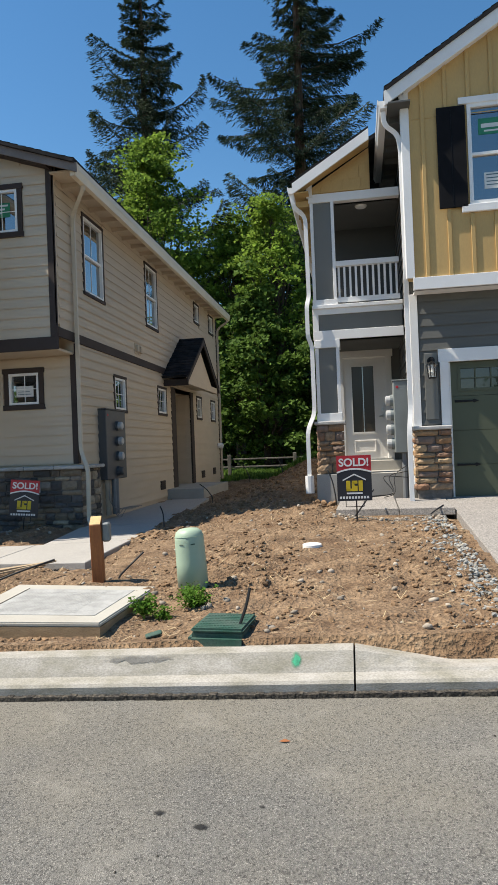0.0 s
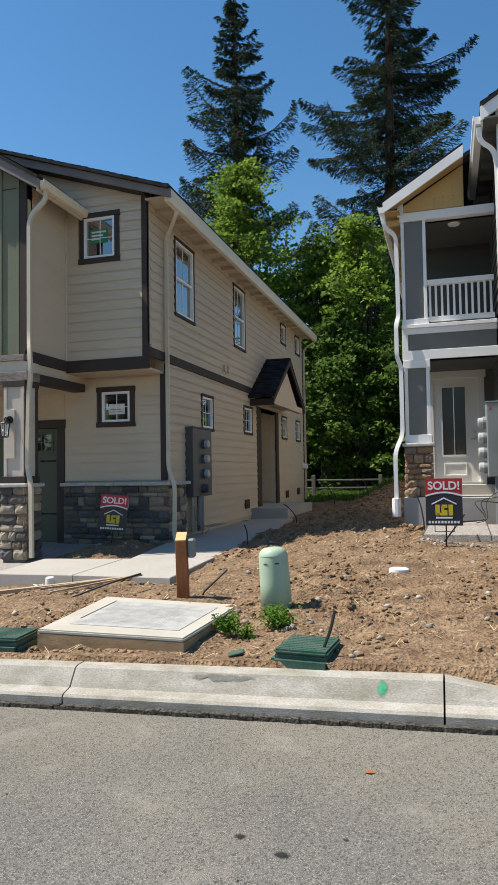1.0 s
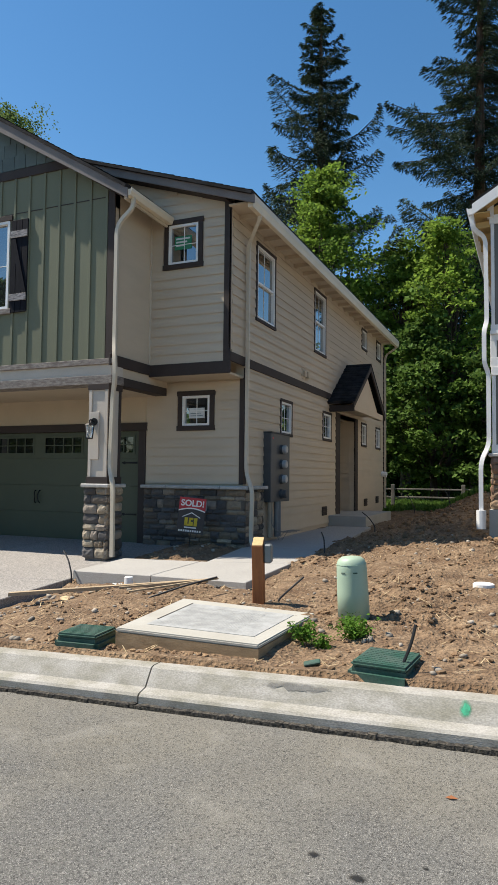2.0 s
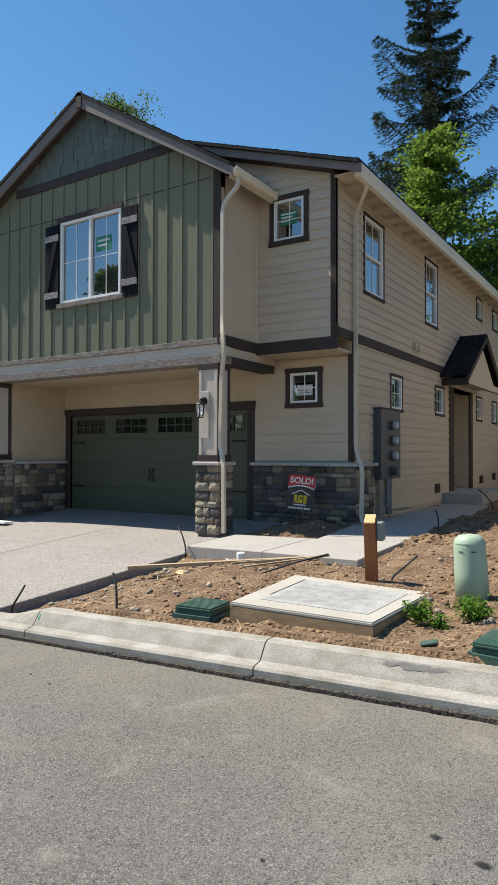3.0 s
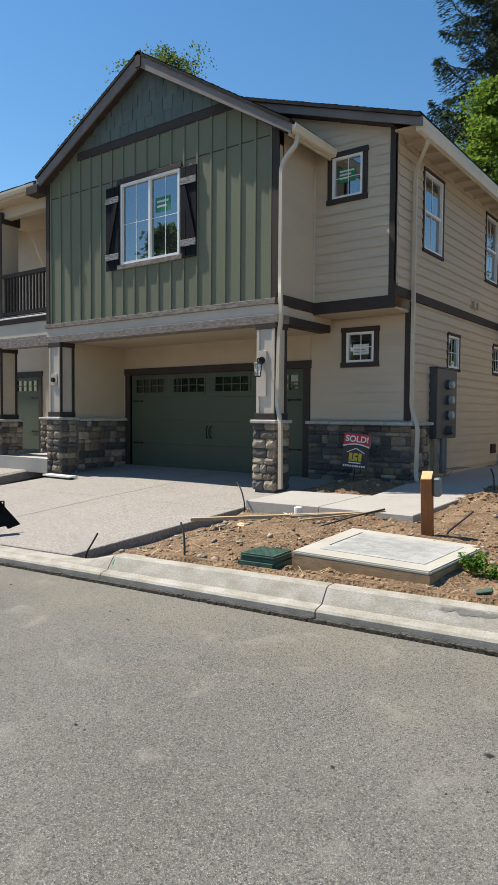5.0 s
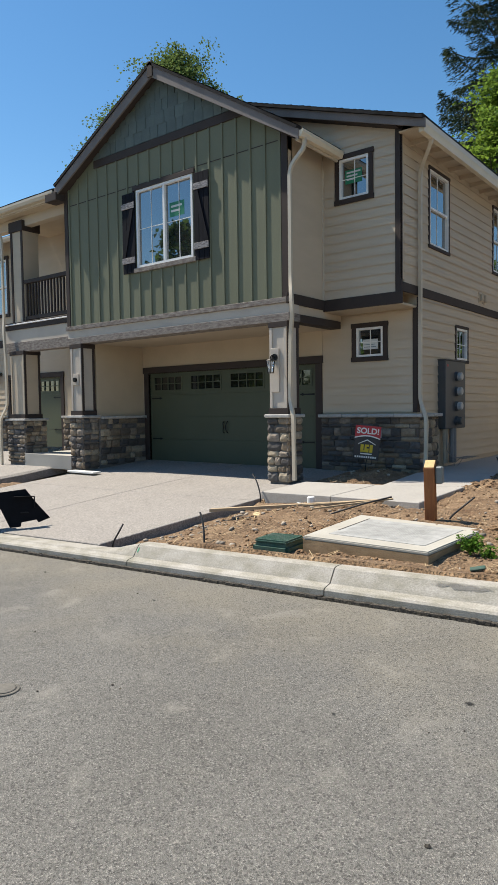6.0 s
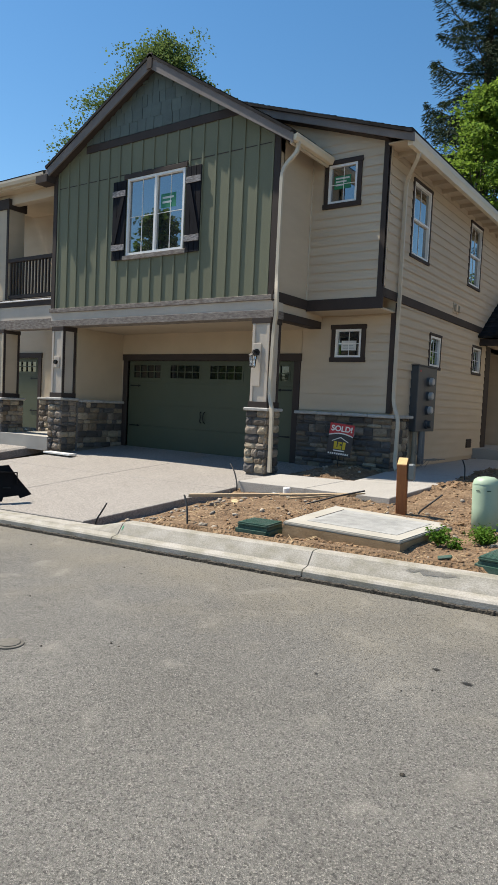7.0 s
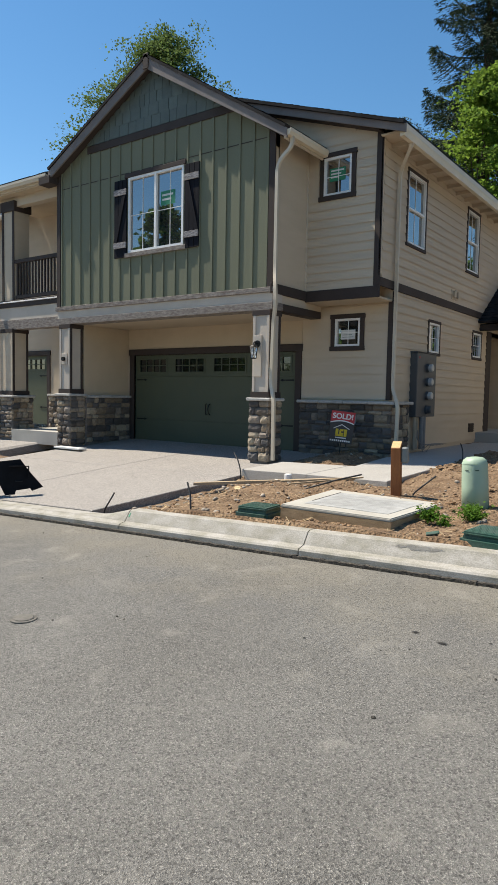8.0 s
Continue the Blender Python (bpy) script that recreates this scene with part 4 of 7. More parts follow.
def garage_door(M, u0, u1, z0, z1, parent, windows=4, handles=True, name="garage_door"):
    """A sectional carriage-style door: four sections, a row of four-by-two lights, strap hinges."""
    h = (z1 - z0) / 4
    bm = bmesh.new()
    block(bm, M, u0, u1, -0.10, -0.085, z0, z1)
    door = part(name, bm, M_GARAGE, parent, "olive green sectional garage door")
    bay = (u1 - u0) / windows
    holes = [(u0 + bay * (k + 0.5) - 0.46, u0 + bay * (k + 0.5) + 0.46, z1 - h * 0.80, z1 - h * 0.18) for k in range(windows)]
    for i in range(4):
        bm = bmesh.new()
        for a, b, p, q in rects_around(u0, u1, z0 + h * i + 0.0025, z0 + h * (i + 1) - 0.0025, holes if i == 3 else []):
            block(bm, M, a, b, -0.085, -0.045, p, q)
        part("door_section", bm, M_GARAGE, door)
    for a, b, p, q in holes:
        bm = bmesh.new()
        for r in rects_around(a - 0.03, b + 0.03, p - 0.03, q + 0.03, [(a + 0.012, b - 0.012, p + 0.012, q - 0.012)]):
            block(bm, M, r[0], r[1], -0.048, -0.034, r[2], r[3])
        for k in range(1, 4):
            block(bm, M, a + (b - a) * k / 4 - 0.009, a + (b - a) * k / 4 + 0.009, -0.062, -0.040, p, q)
        block(bm, M, a, b, -0.0615, -0.0405, (p + q) / 2 - 0.009, (p + q) / 2 + 0.009)
        part("light_frame", bm, M_GARAGE, door)
        slab("pane", M, a, b, -0.075, -0.070, p, q, M_GLASSDIM, door, bevel=0)
    for z in (z1 - h - 0.08, z0 + h + 0.0):
        strap_hinge(lambda u, d, zz: M(u, d - 0.045, zz), u0 + 0.06, z, 1, door)
        strap_hinge(lambda u, d, zz: M(u, d - 0.045, zz), u1 - 0.06, z, -1, door)
    if handles:
        for s in (-1, 1):
            bm = bmesh.new()
            c = (u0 + u1) / 2 + s * 0.055
            zc = z0 + h * 1.55
            tube(bm, bent([M(c, -0.04, zc + 0.13), M(c + s * 0.0, 0.01, zc + 0.1), M(c - s * 0.03, 0.02, zc), M(c, 0.01, zc - 0.1), M(c, -0.04, zc - 0.13)], 4, 0.04), 0.011, 6)
            part("pull_handle", bm, M_IRON, door, "black pull handle")
    return door


garage_door(MD, GX0, GX1, GZ0, GZ1, tan)

# stone wainscot
wains = wall_body("stone_wainscot", MD, -6.28, S + 0.06, 0.1, 1.37, [], M_MORTAR, tan, 0.05, -0.065, "dark mixed ledge stone wainscot")
stone_face(lambda u, d, z: MD(u, d + 0.06, z), -6.28, S + 0.1, 0.28, 1.37, M_STONE_L, wains)
wains2 = wall_body("stone_wainscot", MS, 12.13, 12.98, 0.1, 1.37, [], M_MORTAR, tan, 0.05, -0.065)
stone_face(lambda u, d, z: MS(u, d + 0.06, z), 12.12, 12.98, 0.28, 1.37, M_STONE_L, wains2)


def cap_run(M, u0, u1, z, parent, deep=0.15, n=4):
    for k in range(n):
        slab("cap_stone", M, u0 + (u1 - u0) * k / n + 0.003, u0 + (u1 - u0) * (k + 1) / n - 0.003, 0.0, deep, z, z + 0.062, M_CAP, parent, bevel=0.012)


cap_run(MD, -6.32, S + 0.17, 1.37, tan, 0.16, 4)
cap_run(MS, 12.2, 13.02, 1.37, tan, 0.16, 2)
slab("hose_bib_block", lambda u, d, z: MD(u, d + 0.1, z), -5.13, -4.95, 0, 0.03, 0.98, 1.14, M_CAP, tan)

# gable
APX, APZ = -8.91, 8.325
rake_r = lambda x: APZ + (x - APX) * (6.205 - APZ) / (-5.493 - APX)
rake_l = lambda x: APZ + (x - APX) * (6.64 - APZ) / (-12.079 - APX)
GW = (-9.63, -8.05, 4.50, 6.08)
wall_g = wall_body("gable_wall", MG, -12.0, -5.86, 3.48, 6.2, [GW], M_OLIVE, tan)
board("gable_wall", MG, [(-12.0, 6.2), (-5.86, 6.2), (-5.86, rake_r(-5.86) - 0.1), (APX, APZ - 0.1), (-12.0, rake_l(-12.0) - 0.1)], -0.16, 0, M_OLIVE, tan)
slab("panel_joint", MG, -11.9, -5.95, 0.0, 0.006, 6.185, 6.2, M_BROWN, tan, bevel=0)
nb = 18
for k in range(nb + 1):
    u = -11.86 + k * (5.86 / nb)
    zmax = min(6.82, (rake_r(u) if u > APX else rake_l(u)) - 0.14)
    for p, q in [(3.48, GW[2] - 0.09), (GW[3] + 0.09, zmax)] if GW[0] - 0.04 < u < GW[1] + 0.04 else [(3.48, zmax)]:
        slab("batten", MG, u - 0.024, u + 0.024, 0, 0.022, p, q, M_OLIVE, wall_g)
slab("frieze_board", MG, -10.95, -6.75, 0, 0.03, 6.82, 6.98, M_BROWN, tan)
# shake courses above the frieze
rnd = random.Random(3)
shakes = slab("shake_panel", MG, -10.4, -7.4, 0, 0.006, 6.98, 7.0, M_OLIVEDARK, tan)
z, i = 6.98, 0
while z < APZ - 0.2:
    u = -11.2 + rnd.random() * 0.1
    while u < -6.6:
        wd = rnd.uniform(0.13, 0.3)
        lo = z + 0.01
        m0 = min(rake_l(u) if u < APX else rake_r(u), rake_l(u + wd) if u + wd < APX else rake_r(u + wd)) - 0.12
        if m0 > lo + 0.03:
            slab("shake", MG, u + 0.005, u + wd - 0.005, 0.0, 0.018 + rnd.random() * 0.008, lo, min(lo + 0.25, m0), M_OLIVEDARK, shakes, bevel=0)
        u += wd
    z += 0.235
slab("corner_board", MG, -5.96, -5.83, 0, 0.03, 3.48, rake_r(-5.9) - 0.18, M_BROWN, tan)
slab("corner_board", MG, -12.02, -11.9, 0, 0.03, 3.48, rake_l(-12.0) - 0.15, M_BROWN, tan)
w = window(MG, *GW, tan, None, cols=2, rows=2, sash="slider", frame_w=0.05)
room(MG, *GW, w)
slab("head_trim", MG, GW[0] - 0.1, GW[1] + 0.06, 0, 0.04, GW[3], GW[3] + 0.09, M_BROWN, w)
slab("sill", MG, GW[0] - 0.08, GW[1] + 0.08, 0, 0.05, GW[2] - 0.09, GW[2], M_ROUGHBROWN, w)
slab("sticker", MG, -8.72, -8.32, -0.036, -0.034, 5.38, 5.66, M_STICKER, w, "green maker's sticker", bevel=0)
for k in range(2):
    slab("print_bar", MG, -8.68, -8.38 - 0.05 * k, -0.034, -0.0325, 5.56 - 0.09 * k, 5.60 - 0.09 * k, M_PAPER, w, bevel=0)


def shutter(M, u0, u1, z0, z1, flip, parent, bars=M_SHUTTERBAR):
    bm = bmesh.new()
    n = 3
    for k in range(n):
        block(bm, M, u0 + (u1 - u0) * k / n + 0.003, u0 + (u1 - u0) * (k + 1) / n - 0.003, 0.022, 0.045, z0, z1, 0.003)
    sh = part("shutter", bm, M_SHUTTER, parent, "black Z-braced board shutter")
    for z in (z0 + 0.2, z1 - 0.32):
        slab("shutter_bar", M, u0, u1, 0.045, 0.068, z, z + 0.12, bars, sh)
    a, b = (u0 + 0.02, u1 - 0.1) if flip else (u1 - 0.02, u0 + 0.1)
    board("shutter_brace", M, [(a, z1 - 0.33), (a + (0.1 if flip else -0.1), z1 - 0.33), (b + (0.1 if flip else -0.1), z0 + 0.33), (b, z0 + 0.33)], 0.045, 0.064, M_SHUTTER, sh)
    return sh


shutter(MG, -8.0, -7.62, 4.42, 6.06, True, tan)
shutter(MG, -10.04, -9.66, 4.42, 6.06, False, tan)
# beam under the gable
slab("beam_cap", MG, -12.03, -5.80, -0.02, 0.07, 3.40, 3.49, M_ROUGHBROWN, tan)
slab("beam_face", MG, -12.0, -5.83, -0.3, 0.03, 3.22, 3.40, M_BEAM, tan)
slab("beam_foot", MG, -12.02, -5.81, -0.3, 0.055, 3.08, 3.22, M_ROUGHBROWN, tan)
MB = east(-5.86)
wall_b = wall_body("bay_side_wall", MB, 10.375, 11.55, 3.4, 6.25, [], M_TAN, tan)
slab("bay_trim", MB, 10.36, 10.47, 0, 0.028, 3.5, 6.0, M_TAN, tan)
slab("bay_corner", MB, 11.5, 11.55, 0, 0.02, 3.56, 6.1, M_TANTRIM, tan)
slab("bay_band", MB, 10.30, 11.52, 0, 0.036, 3.38, 3.56, M_BROWN, tan)
slab("bay_face", MB, 10.375, 12.18, -0.2, 0.0, 3.22, 3.38, M_TAN, tan)
slab("bay_foot", MB, 10.33, 12.1, -0.2, 0.036, 3.08, 3.22, M_BROWN, tan)
slab("carport_soffit", flat, -11.9, -5.9, 10.45, 12.18, 3.09, 3.13, M_SOFFIT, tan)
# inner side wall of the carport bay
MI = east(-11.50)
wall_i = wall_body("bay_inner_wall", MI, 10.72, 12.18, 0.2, 3.1, [], M_SOFFIT, tan)
w3 = wall_body("stone_wainscot", MI, 10.74, 12.16, 0.1, 1.37, [], M_MORTAR, tan, 0.05, -0.065)
stone_face(lambda u, d, z: MI(u, d + 0.06, z), 10.75, 12.14, 0.3, 1.37, M_STONE_L, w3)
cap_run(MI, 10.78, 12.16, 1.37, tan, 0.14, 2)


def stone_pier(x0, x1, y0, y1, z0, z1, mat, parent, top, name="stone_pier", label="mixed ledge stone pier", col=(0.06, 0.06), colmat=M_BEAM, trim=M_BROWN, faces="few"):
    bm = bmesh.new()
    block(bm, flat, x0 + 0.045, x1 - 0.045, y0 + 0.045, y1 - 0.045, z0 - 0.2, z1)
    pier = part(name, bm, M_MORTAR, parent, label)
    ws = (0.14, 0.3)
    stone_face(front(y0 + 0.045), x0, x1, z0, z1, mat, pier, wide=ws)
    if "e" in faces:
        stone_face(east(x1 - 0.045), y0, y1, z0, z1, mat, pier, wide=ws)
    if "w" in faces:
        stone_face(west(x0 + 0.045), y0, y1, z0, z1, mat, pier, wide=ws)
    slab("cap_stone", flat, x0 - 0.03, x1 + 0.03, y0 - 0.03, y1 + 0.03, z1, z1 + 0.06, M_CAP, pier, bevel=0.014)
    if top:
        a, b = col
        slab("column", flat, x0 + a, x1 - a, y0 + b, y1 - b, z1 + 0.06, top, colmat, pier)
        slab("column_base", flat, x0 + a - 0.03, x1 - a + 0.03, y0 + b - 0.03, y1 - b + 0.03, z1 + 0.06, z1 + 0.17, trim, pier)
        for u in (x0 + a, x1 - a - 0.05):
            slab("column_trim", front(y0 + b), u - 0.004, u + 0.054, 0, 0.02, z1 + 0.17, top - 0.1, colmat, pier)
        for u in (y0 + b, y1 - b - 0.05):
            slab("column_trim", east(x1 - a), u - 0.004, u + 0.054, 0, 0.02, z1 + 0.17, top - 0.1, trim, pier)
        slab("column_head", flat, x0 + a - 0.025, x1 - a + 0.025, y0 + b - 0.025, y1 - b + 0.025, top - 0.1, top, trim, pier)
    return pier


stone_pier(-6.28, -5.80, 10.26, 10.72, 0.27, 1.40, M_STONE_L, tan, 3.08, faces="e")
stone_pier(-11.93, -11.45, 10.26, 10.74, 0.25, 1.40, M_STONE_L, tan, 3.08, faces="e")


def wall_lamp(M, u, z, parent=None, label="black lantern wall lamp with clear glass"):
    lamp = thing("wall_lamp", label, "lamp", group="lantern wall lamps")
    bm = bmesh.new()
    tube(bm, [M(u, 0.0, z + 0.1), M(u, 0.025, z + 0.1)], 0.06, 12)
    part("backplate", bm, M_IRON, lamp)
    bm = bmesh.new()
    tube(bm, bent([M(u, 0.02, z + 0.1), M(u, 0.13, z + 0.13), M(u, 0.13, z + 0.07)], 4, 0.06), 0.012, 6)
    part("arm", bm, M_IRON, lamp)
    bm = bmesh.new()
    p = Vector(M(u, 0.13, z))
    tube(bm, [p + Vector((0, 0, 0.075)), p + Vector((0, 0, 0.06)), p + Vector((0, 0, 0.035))], [0.02, 0.05, 0.085], 6)
    part("roof_cap", bm, M_IRON, lamp)
    bm = bmesh.new()
    for k in range(6):
        a = math.pi / 3 * k
        tube(bm, [p + Vector((0.078 * math.cos(a), 0.078 * math.sin(a), 0.03)), p + Vector((0.055 * math.cos(a), 0.055 * math.sin(a), -0.17))], 0.007, 4)
    tube(bm, [p + Vector((0, 0, -0.17)), p + Vector((0, 0, -0.185))], [0.062, 0.055], 6)
    part("cage", bm, M_IRON, lamp)
    bm = bmesh.new()
    tube(bm, [p + Vector((0, 0, 0.028)), p + Vector((0, 0, -0.165))], [0.07, 0.048], 6)
    part("lantern_glass", bm, M_LAMPGLASS, lamp).visible_shadow = False
    bm = bmesh.new()
    tube(bm, [p + Vector((0, 0, 0.02)), p + Vector((0, 0, -0.03)), p + Vector((0, 0, -0.08)), p + Vector((0, 0, -0.11))], [0.014, 0.016, 0.03, 0.012], 8)
    part("bulb", bm, M_WHITE, lamp, "white lamp bulb")
    return lamp


slab("lamp_block", front(10.32), -6.19, -6.02, 0, 0.025, 1.85, 2.62, M_BEAM, tan)
wall_lamp(front(10.295), -6.1, 2.36)
slab("lamp_block", front(10.32), -11.79, -11.59, 0, 0.03, 2.15, 2.4, M_BEAM, tan)
bm = bmesh.new()
tube(bm, [(-11.69, 10.29, 2.27), (-11.69, 10.24, 2.27)], 0.05, 10)
part("junction_cover", bm, M_IRON, tan)

# roofs of the tan house
RY = 10.145
ridge_back = 17.0
shingle_roof("gable_roof_slope", [(-5.473, RY - 0.03, 6.225), (-5.473, ridge_back, 6.225), (APX, ridge_back, APZ + 0.02), (APX, RY - 0.03, APZ + 0.02)], tan)
shingle_roof("gable_roof_slope", [(-12.079, RY - 0.03, 6.66), (-12.079, ridge_back, 6.66), (APX, ridge_back, APZ + 0.02), (APX, RY - 0.03, APZ + 0.02)], tan)
MR = front(RY + 0.03)
board("rake_board", MR, [(-5.463, 6.007), (-5.463, 6.170), (APX, APZ - 0.03), (APX, APZ - 0.26)], 0, 0.035, M_RAKE, tan)
board("rake_board", MR, [(-12.079, 6.40), (-12.079, 6.59), (APX, APZ - 0.03), (APX, APZ - 0.26)], 0, 0.035, M_RAKE, tan)
board("rake_soffit", front(10.37), [(-5.60, 6.075), (-5.60, 6.115), (APX, APZ - 0.12), (APX, APZ - 0.16)], 0.0, 0.19, M_BROWN, tan)
board("rake_soffit", front(10.37), [(-11.98, 6.48), (-11.98, 6.52), (APX, APZ - 0.12), (APX, APZ - 0.16)], 0.0, 0.19, M_BROWN, tan)
slab("rake_peak", MR, APX - 0.07, APX + 0.07, 0.03, 0.06, APZ - 0.27, APZ + 0.03, M_BROWN, tan)
slab("rake_return", flat, -12.38, -11.98, 10.10, 10.4, 6.32, 6.49, M_BROWN, tan)
# main roof: low slope, eave towards the side lot
shingle_roof("main_roof_slope", [(-3.78, 11.24, 6.30), (-3.78, 24.2, 6.30), (-8.9, 24.2, 8.025), (-8.9, 11.24, 8.025)], tan)
shingle_roof("main_roof_slope", [(-14.2, 13.5, 6.14), (-14.2, 24.2, 6.14), (-8.9, 24.2, 8.03), (-8.9, 13.5, 8.03)], tan)
MM = front(11.33)
board("main_rake", MM, [(-3.76, 6.11), (-3.76, 6.255), (-8.9, 7.98), (-8.9, 7.81)], 0, 0.035, M_RAKE, tan)
board("main_rake_soffit", front(11.55), [(-4.3, 6.28), (-4.3, 6.32), (-8.9, 7.86), (-8.9, 7.82)], 0, 0.21, M_BROWN, tan)
slab("eave_soffit", flat, S, -3.93, 11.46, 24.15, 6.20, 6.23, M_TAN, tan)
slab("fascia", flat, -3.93, -3.90, 11.46, 24.18, 6.13, 6.27, M_TANTRIM, tan)
for k in range(21):
    slab("rafter_tail", flat, S, -3.94, 11.9 + 0.58 * k, 11.94 + 0.58 * k, 6.12, 6.2, M_TAN, tan, bevel=0)
bm = bmesh.new()
gutter(bm, (-3.895, 11.36, 6.08), (-3.895, 24.2, 6.08), (1, 0, 0), 0.115, 0.205)
part("gutter", bm, M_GUTTER, tan, "almond eaves gutter")
bm = bmesh.new()
gutter(bm, (-5.50, 10.16, 6.05), (-5.50, 11.5, 6.05), (1, 0, 0))
part("gutter", bm, M_GUTTER, tan, "almond eaves gutter")
slab("fascia", flat, -5.55, -5.505, 10.19, 11.5, 6.01, 6.17, M_TANTRIM, tan)
bm = bmesh.new()
duct(bm, bent([(-3.85, 11.78, 6.18), (-3.85, 11.78, 6.04), (-4.22, 12.16, 5.74), (-4.22, 12.16, 1.64), (-4.05, 12.04, 1.38), (-4.06, 12.02, 0.5), (-4.0, 11.95, 0.42)], 4))
part("downpipe", bm, M_TANTRIM, tan, "almond rectangular downpipe")
bm = bmesh.new()
duct(bm, bent([(-5.44, 10.29, 6.06), (-5.44, 10.29, 5.9), (-5.75, 10.30, 5.66), (-5.75, 10.30, 3.75), (-5.69, 10.22, 3.5), (-5.67, 10.22, 3.15), (-5.76, 10.30, 2.9), (-5.79, 10.30, 1.7), (-5.67, 10.22, 1.45), (-5.66, 10.22, 0.32)], 4))
part("downpipe", bm, M_TANTRIM, tan, "almond rectangular downpipe")
bm = bmesh.new()
duct(bm, bent([(-3.85, 24.05, 6.18), (-3.85, 24.05, 6.04), (-4.22, 24.0, 5.8), (-4.22, 24.0, 0.6)], 4))
part("downpipe", bm, M_TANTRIM, tan, "almond rectangular downpipe")
# far walls, to close the house
bm = bmesh.new()
block(bm, flat, -14, S - 0.17, 23.9, 24.1, 0.2, 6.2)
part("rear_wall", bm, M_TAN, tan)

# ---- adjoining unit beyond the olive gable ----
unit = thing("adjoining_house", "tan adjoining house with balcony over stone-based porch", "house")
MN = front(12.18)
UWIN = [(-16.45, -15.85, 5.0, 6.15), (-18.1, -17.3, 4.5, 6.1)]
GN = (-17.3, -14.82, 0.55, 2.52)
wall_n = wall_body("front_wall", MN, -26, -12.02, 0.2, 6.7, UWIN + [(GN[0], GN[1], 0, GN[3])], M_TAN, unit)
for a, b, c, d in UWIN:
    w = window(MN, a, b, c, d, unit, M_BROWN, 0.1, cols=1, rows=1, sash="hung")
    room(MN, a, b, c, d, w)
lap_siding(MN, -26, -17.5, 1.46, 3.5, [], M_TAN, wall_n)
slab("band", MN, -26, -12.0, 0, 0.03, 3.5, 3.72, M_BROWN, unit)
garage_door(MN, *GN, unit, windows=2)
slab("door_trim", MN, GN[0] - 0.14, GN[0], -0.1, 0.03, 0.45, GN[3], M_BROWN, unit)
slab("door_trim", MN, GN[1], GN[1] + 0.14, -0.1, 0.03, 0.45, GN[3], M_BROWN, unit)
slab("door_trim", MN, GN[0] - 0.16, GN[1] + 0.16, -0.1, 0.036, GN[3], GN[3] + 0.14, M_BROWN, unit)
for a, b in ((-22.0, -17.46), (-14.66, -12.1)):
    ws = wall_body("stone_wainscot", MN, a, b, 0.2, 1.37, [], M_MORTAR, unit, 0.05, -0.065)
    stone_face(lambda u, d, z: MN(u, d + 0.06, z), max(a, -19.5), b, 0.45, 1.37, M_STONE_L, ws)
    cap_run(MN, a, b, 1.37, unit, 0.15, 3)
stone_pier(-14.55, -13.75, 10.3, 10.95, 0.3, 1.33, M_STONE_L, unit, 3.08, col=(0.12, 0.1), faces="e", colmat=M_TAN, trim=M_BROWN)
slab("porch_slab", flat, -13.8, -11.95, 10.3, 12.15, 0.2, 0.53, M_PORCH, unit, "grey concrete porch slab")
slab("beam_face", front(10.45), -14.7, -12.03, -0.25, 0.0, 3.30, 3.62, M_BEAM, unit)
slab("beam_foot", front(10.45), -14.72, -12.02, -0.25, 0.02, 3.06, 3.30, M_ROUGHBROWN, unit)
slab("deck_edge", front(10.45), -14.7, -12.03, -0.25, 0.03, 3.62, 3.80, M_BROWN, unit)
slab("deck_flashing", front(10.45), -14.7, -12.03, 0.02, 0.05, 3.735, 3.765, M_WTRIM, unit)
slab("deck", flat, -14.7, -12.03, 10.5, 12.18, 3.62, 3.78, M_PORCH, unit)
slab("balcony_post", flat, -14.42, -13.92, 10.5, 10.95, 3.8, 6.16, M_TAN, unit)
for u in (-14.43, -13.99):
    slab("post_trim", front(10.5), u, u + 0.08, 0, 0.02, 3.8, 6.3, M_BROWN, unit)
slab("post_head", flat, -14.46, -13.88, 10.46, 10.99, 6.05, 6.3, M_BROWN, unit)


def railing(M, u0, u1, z0, z1, mat, label, n, name="balcony_railing"):
    r = thing(name, label, "railing")
    slab("top_rail", M, u0, u1, -0.07, 0.03, z1 - 0.09, z1, mat, r)
    slab("bottom_rail", M, u0, u1, -0.05, 0.01, z0 + 0.04, z0 + 0.13, mat, r)
    for k in range(n):
        u = u0 + (u1 - u0) * (k + 0.5) / n
        slab("baluster", M, u - 0.019, u + 0.019, -0.04, 0.0, z0 + 0.13, z1 - 0.09, mat, r, bevel=0.003)
    return r


railing(front(10.52), -13.9, -12.05, 3.80, 4.82, M_BROWN, "dark brown wooden balcony railing with square balusters", 15)
slab("eave_beam", front(10.55), -15.2, -12.0, -0.2, 0.0, 6.16, 6.41, M_TAN, unit)
slab("balcony_ceiling", flat, -15.2, -12.0, 10.3, 12.18, 6.40, 6.44, M_SOFFIT, unit)
shingle_roof("eave_slope", [(-15.6, 10.22, 6.63), (-12.2, 10.22, 6.63), (-12.2, 13.6, 7.83), (-15.6, 13.6, 7.83)], unit)
slab("fascia", front(10.3), -15.6, -12.2, 0, 0.03, 6.43, 6.61, M_TANTRIM, unit)
bm = bmesh.new()
gutter(bm, (-15.6, 10.27, 6.47), (-12.2, 10.27, 6.47), (0, -1, 0))
part("gutter", bm, M_TANTRIM, unit, "almond eaves gutter")
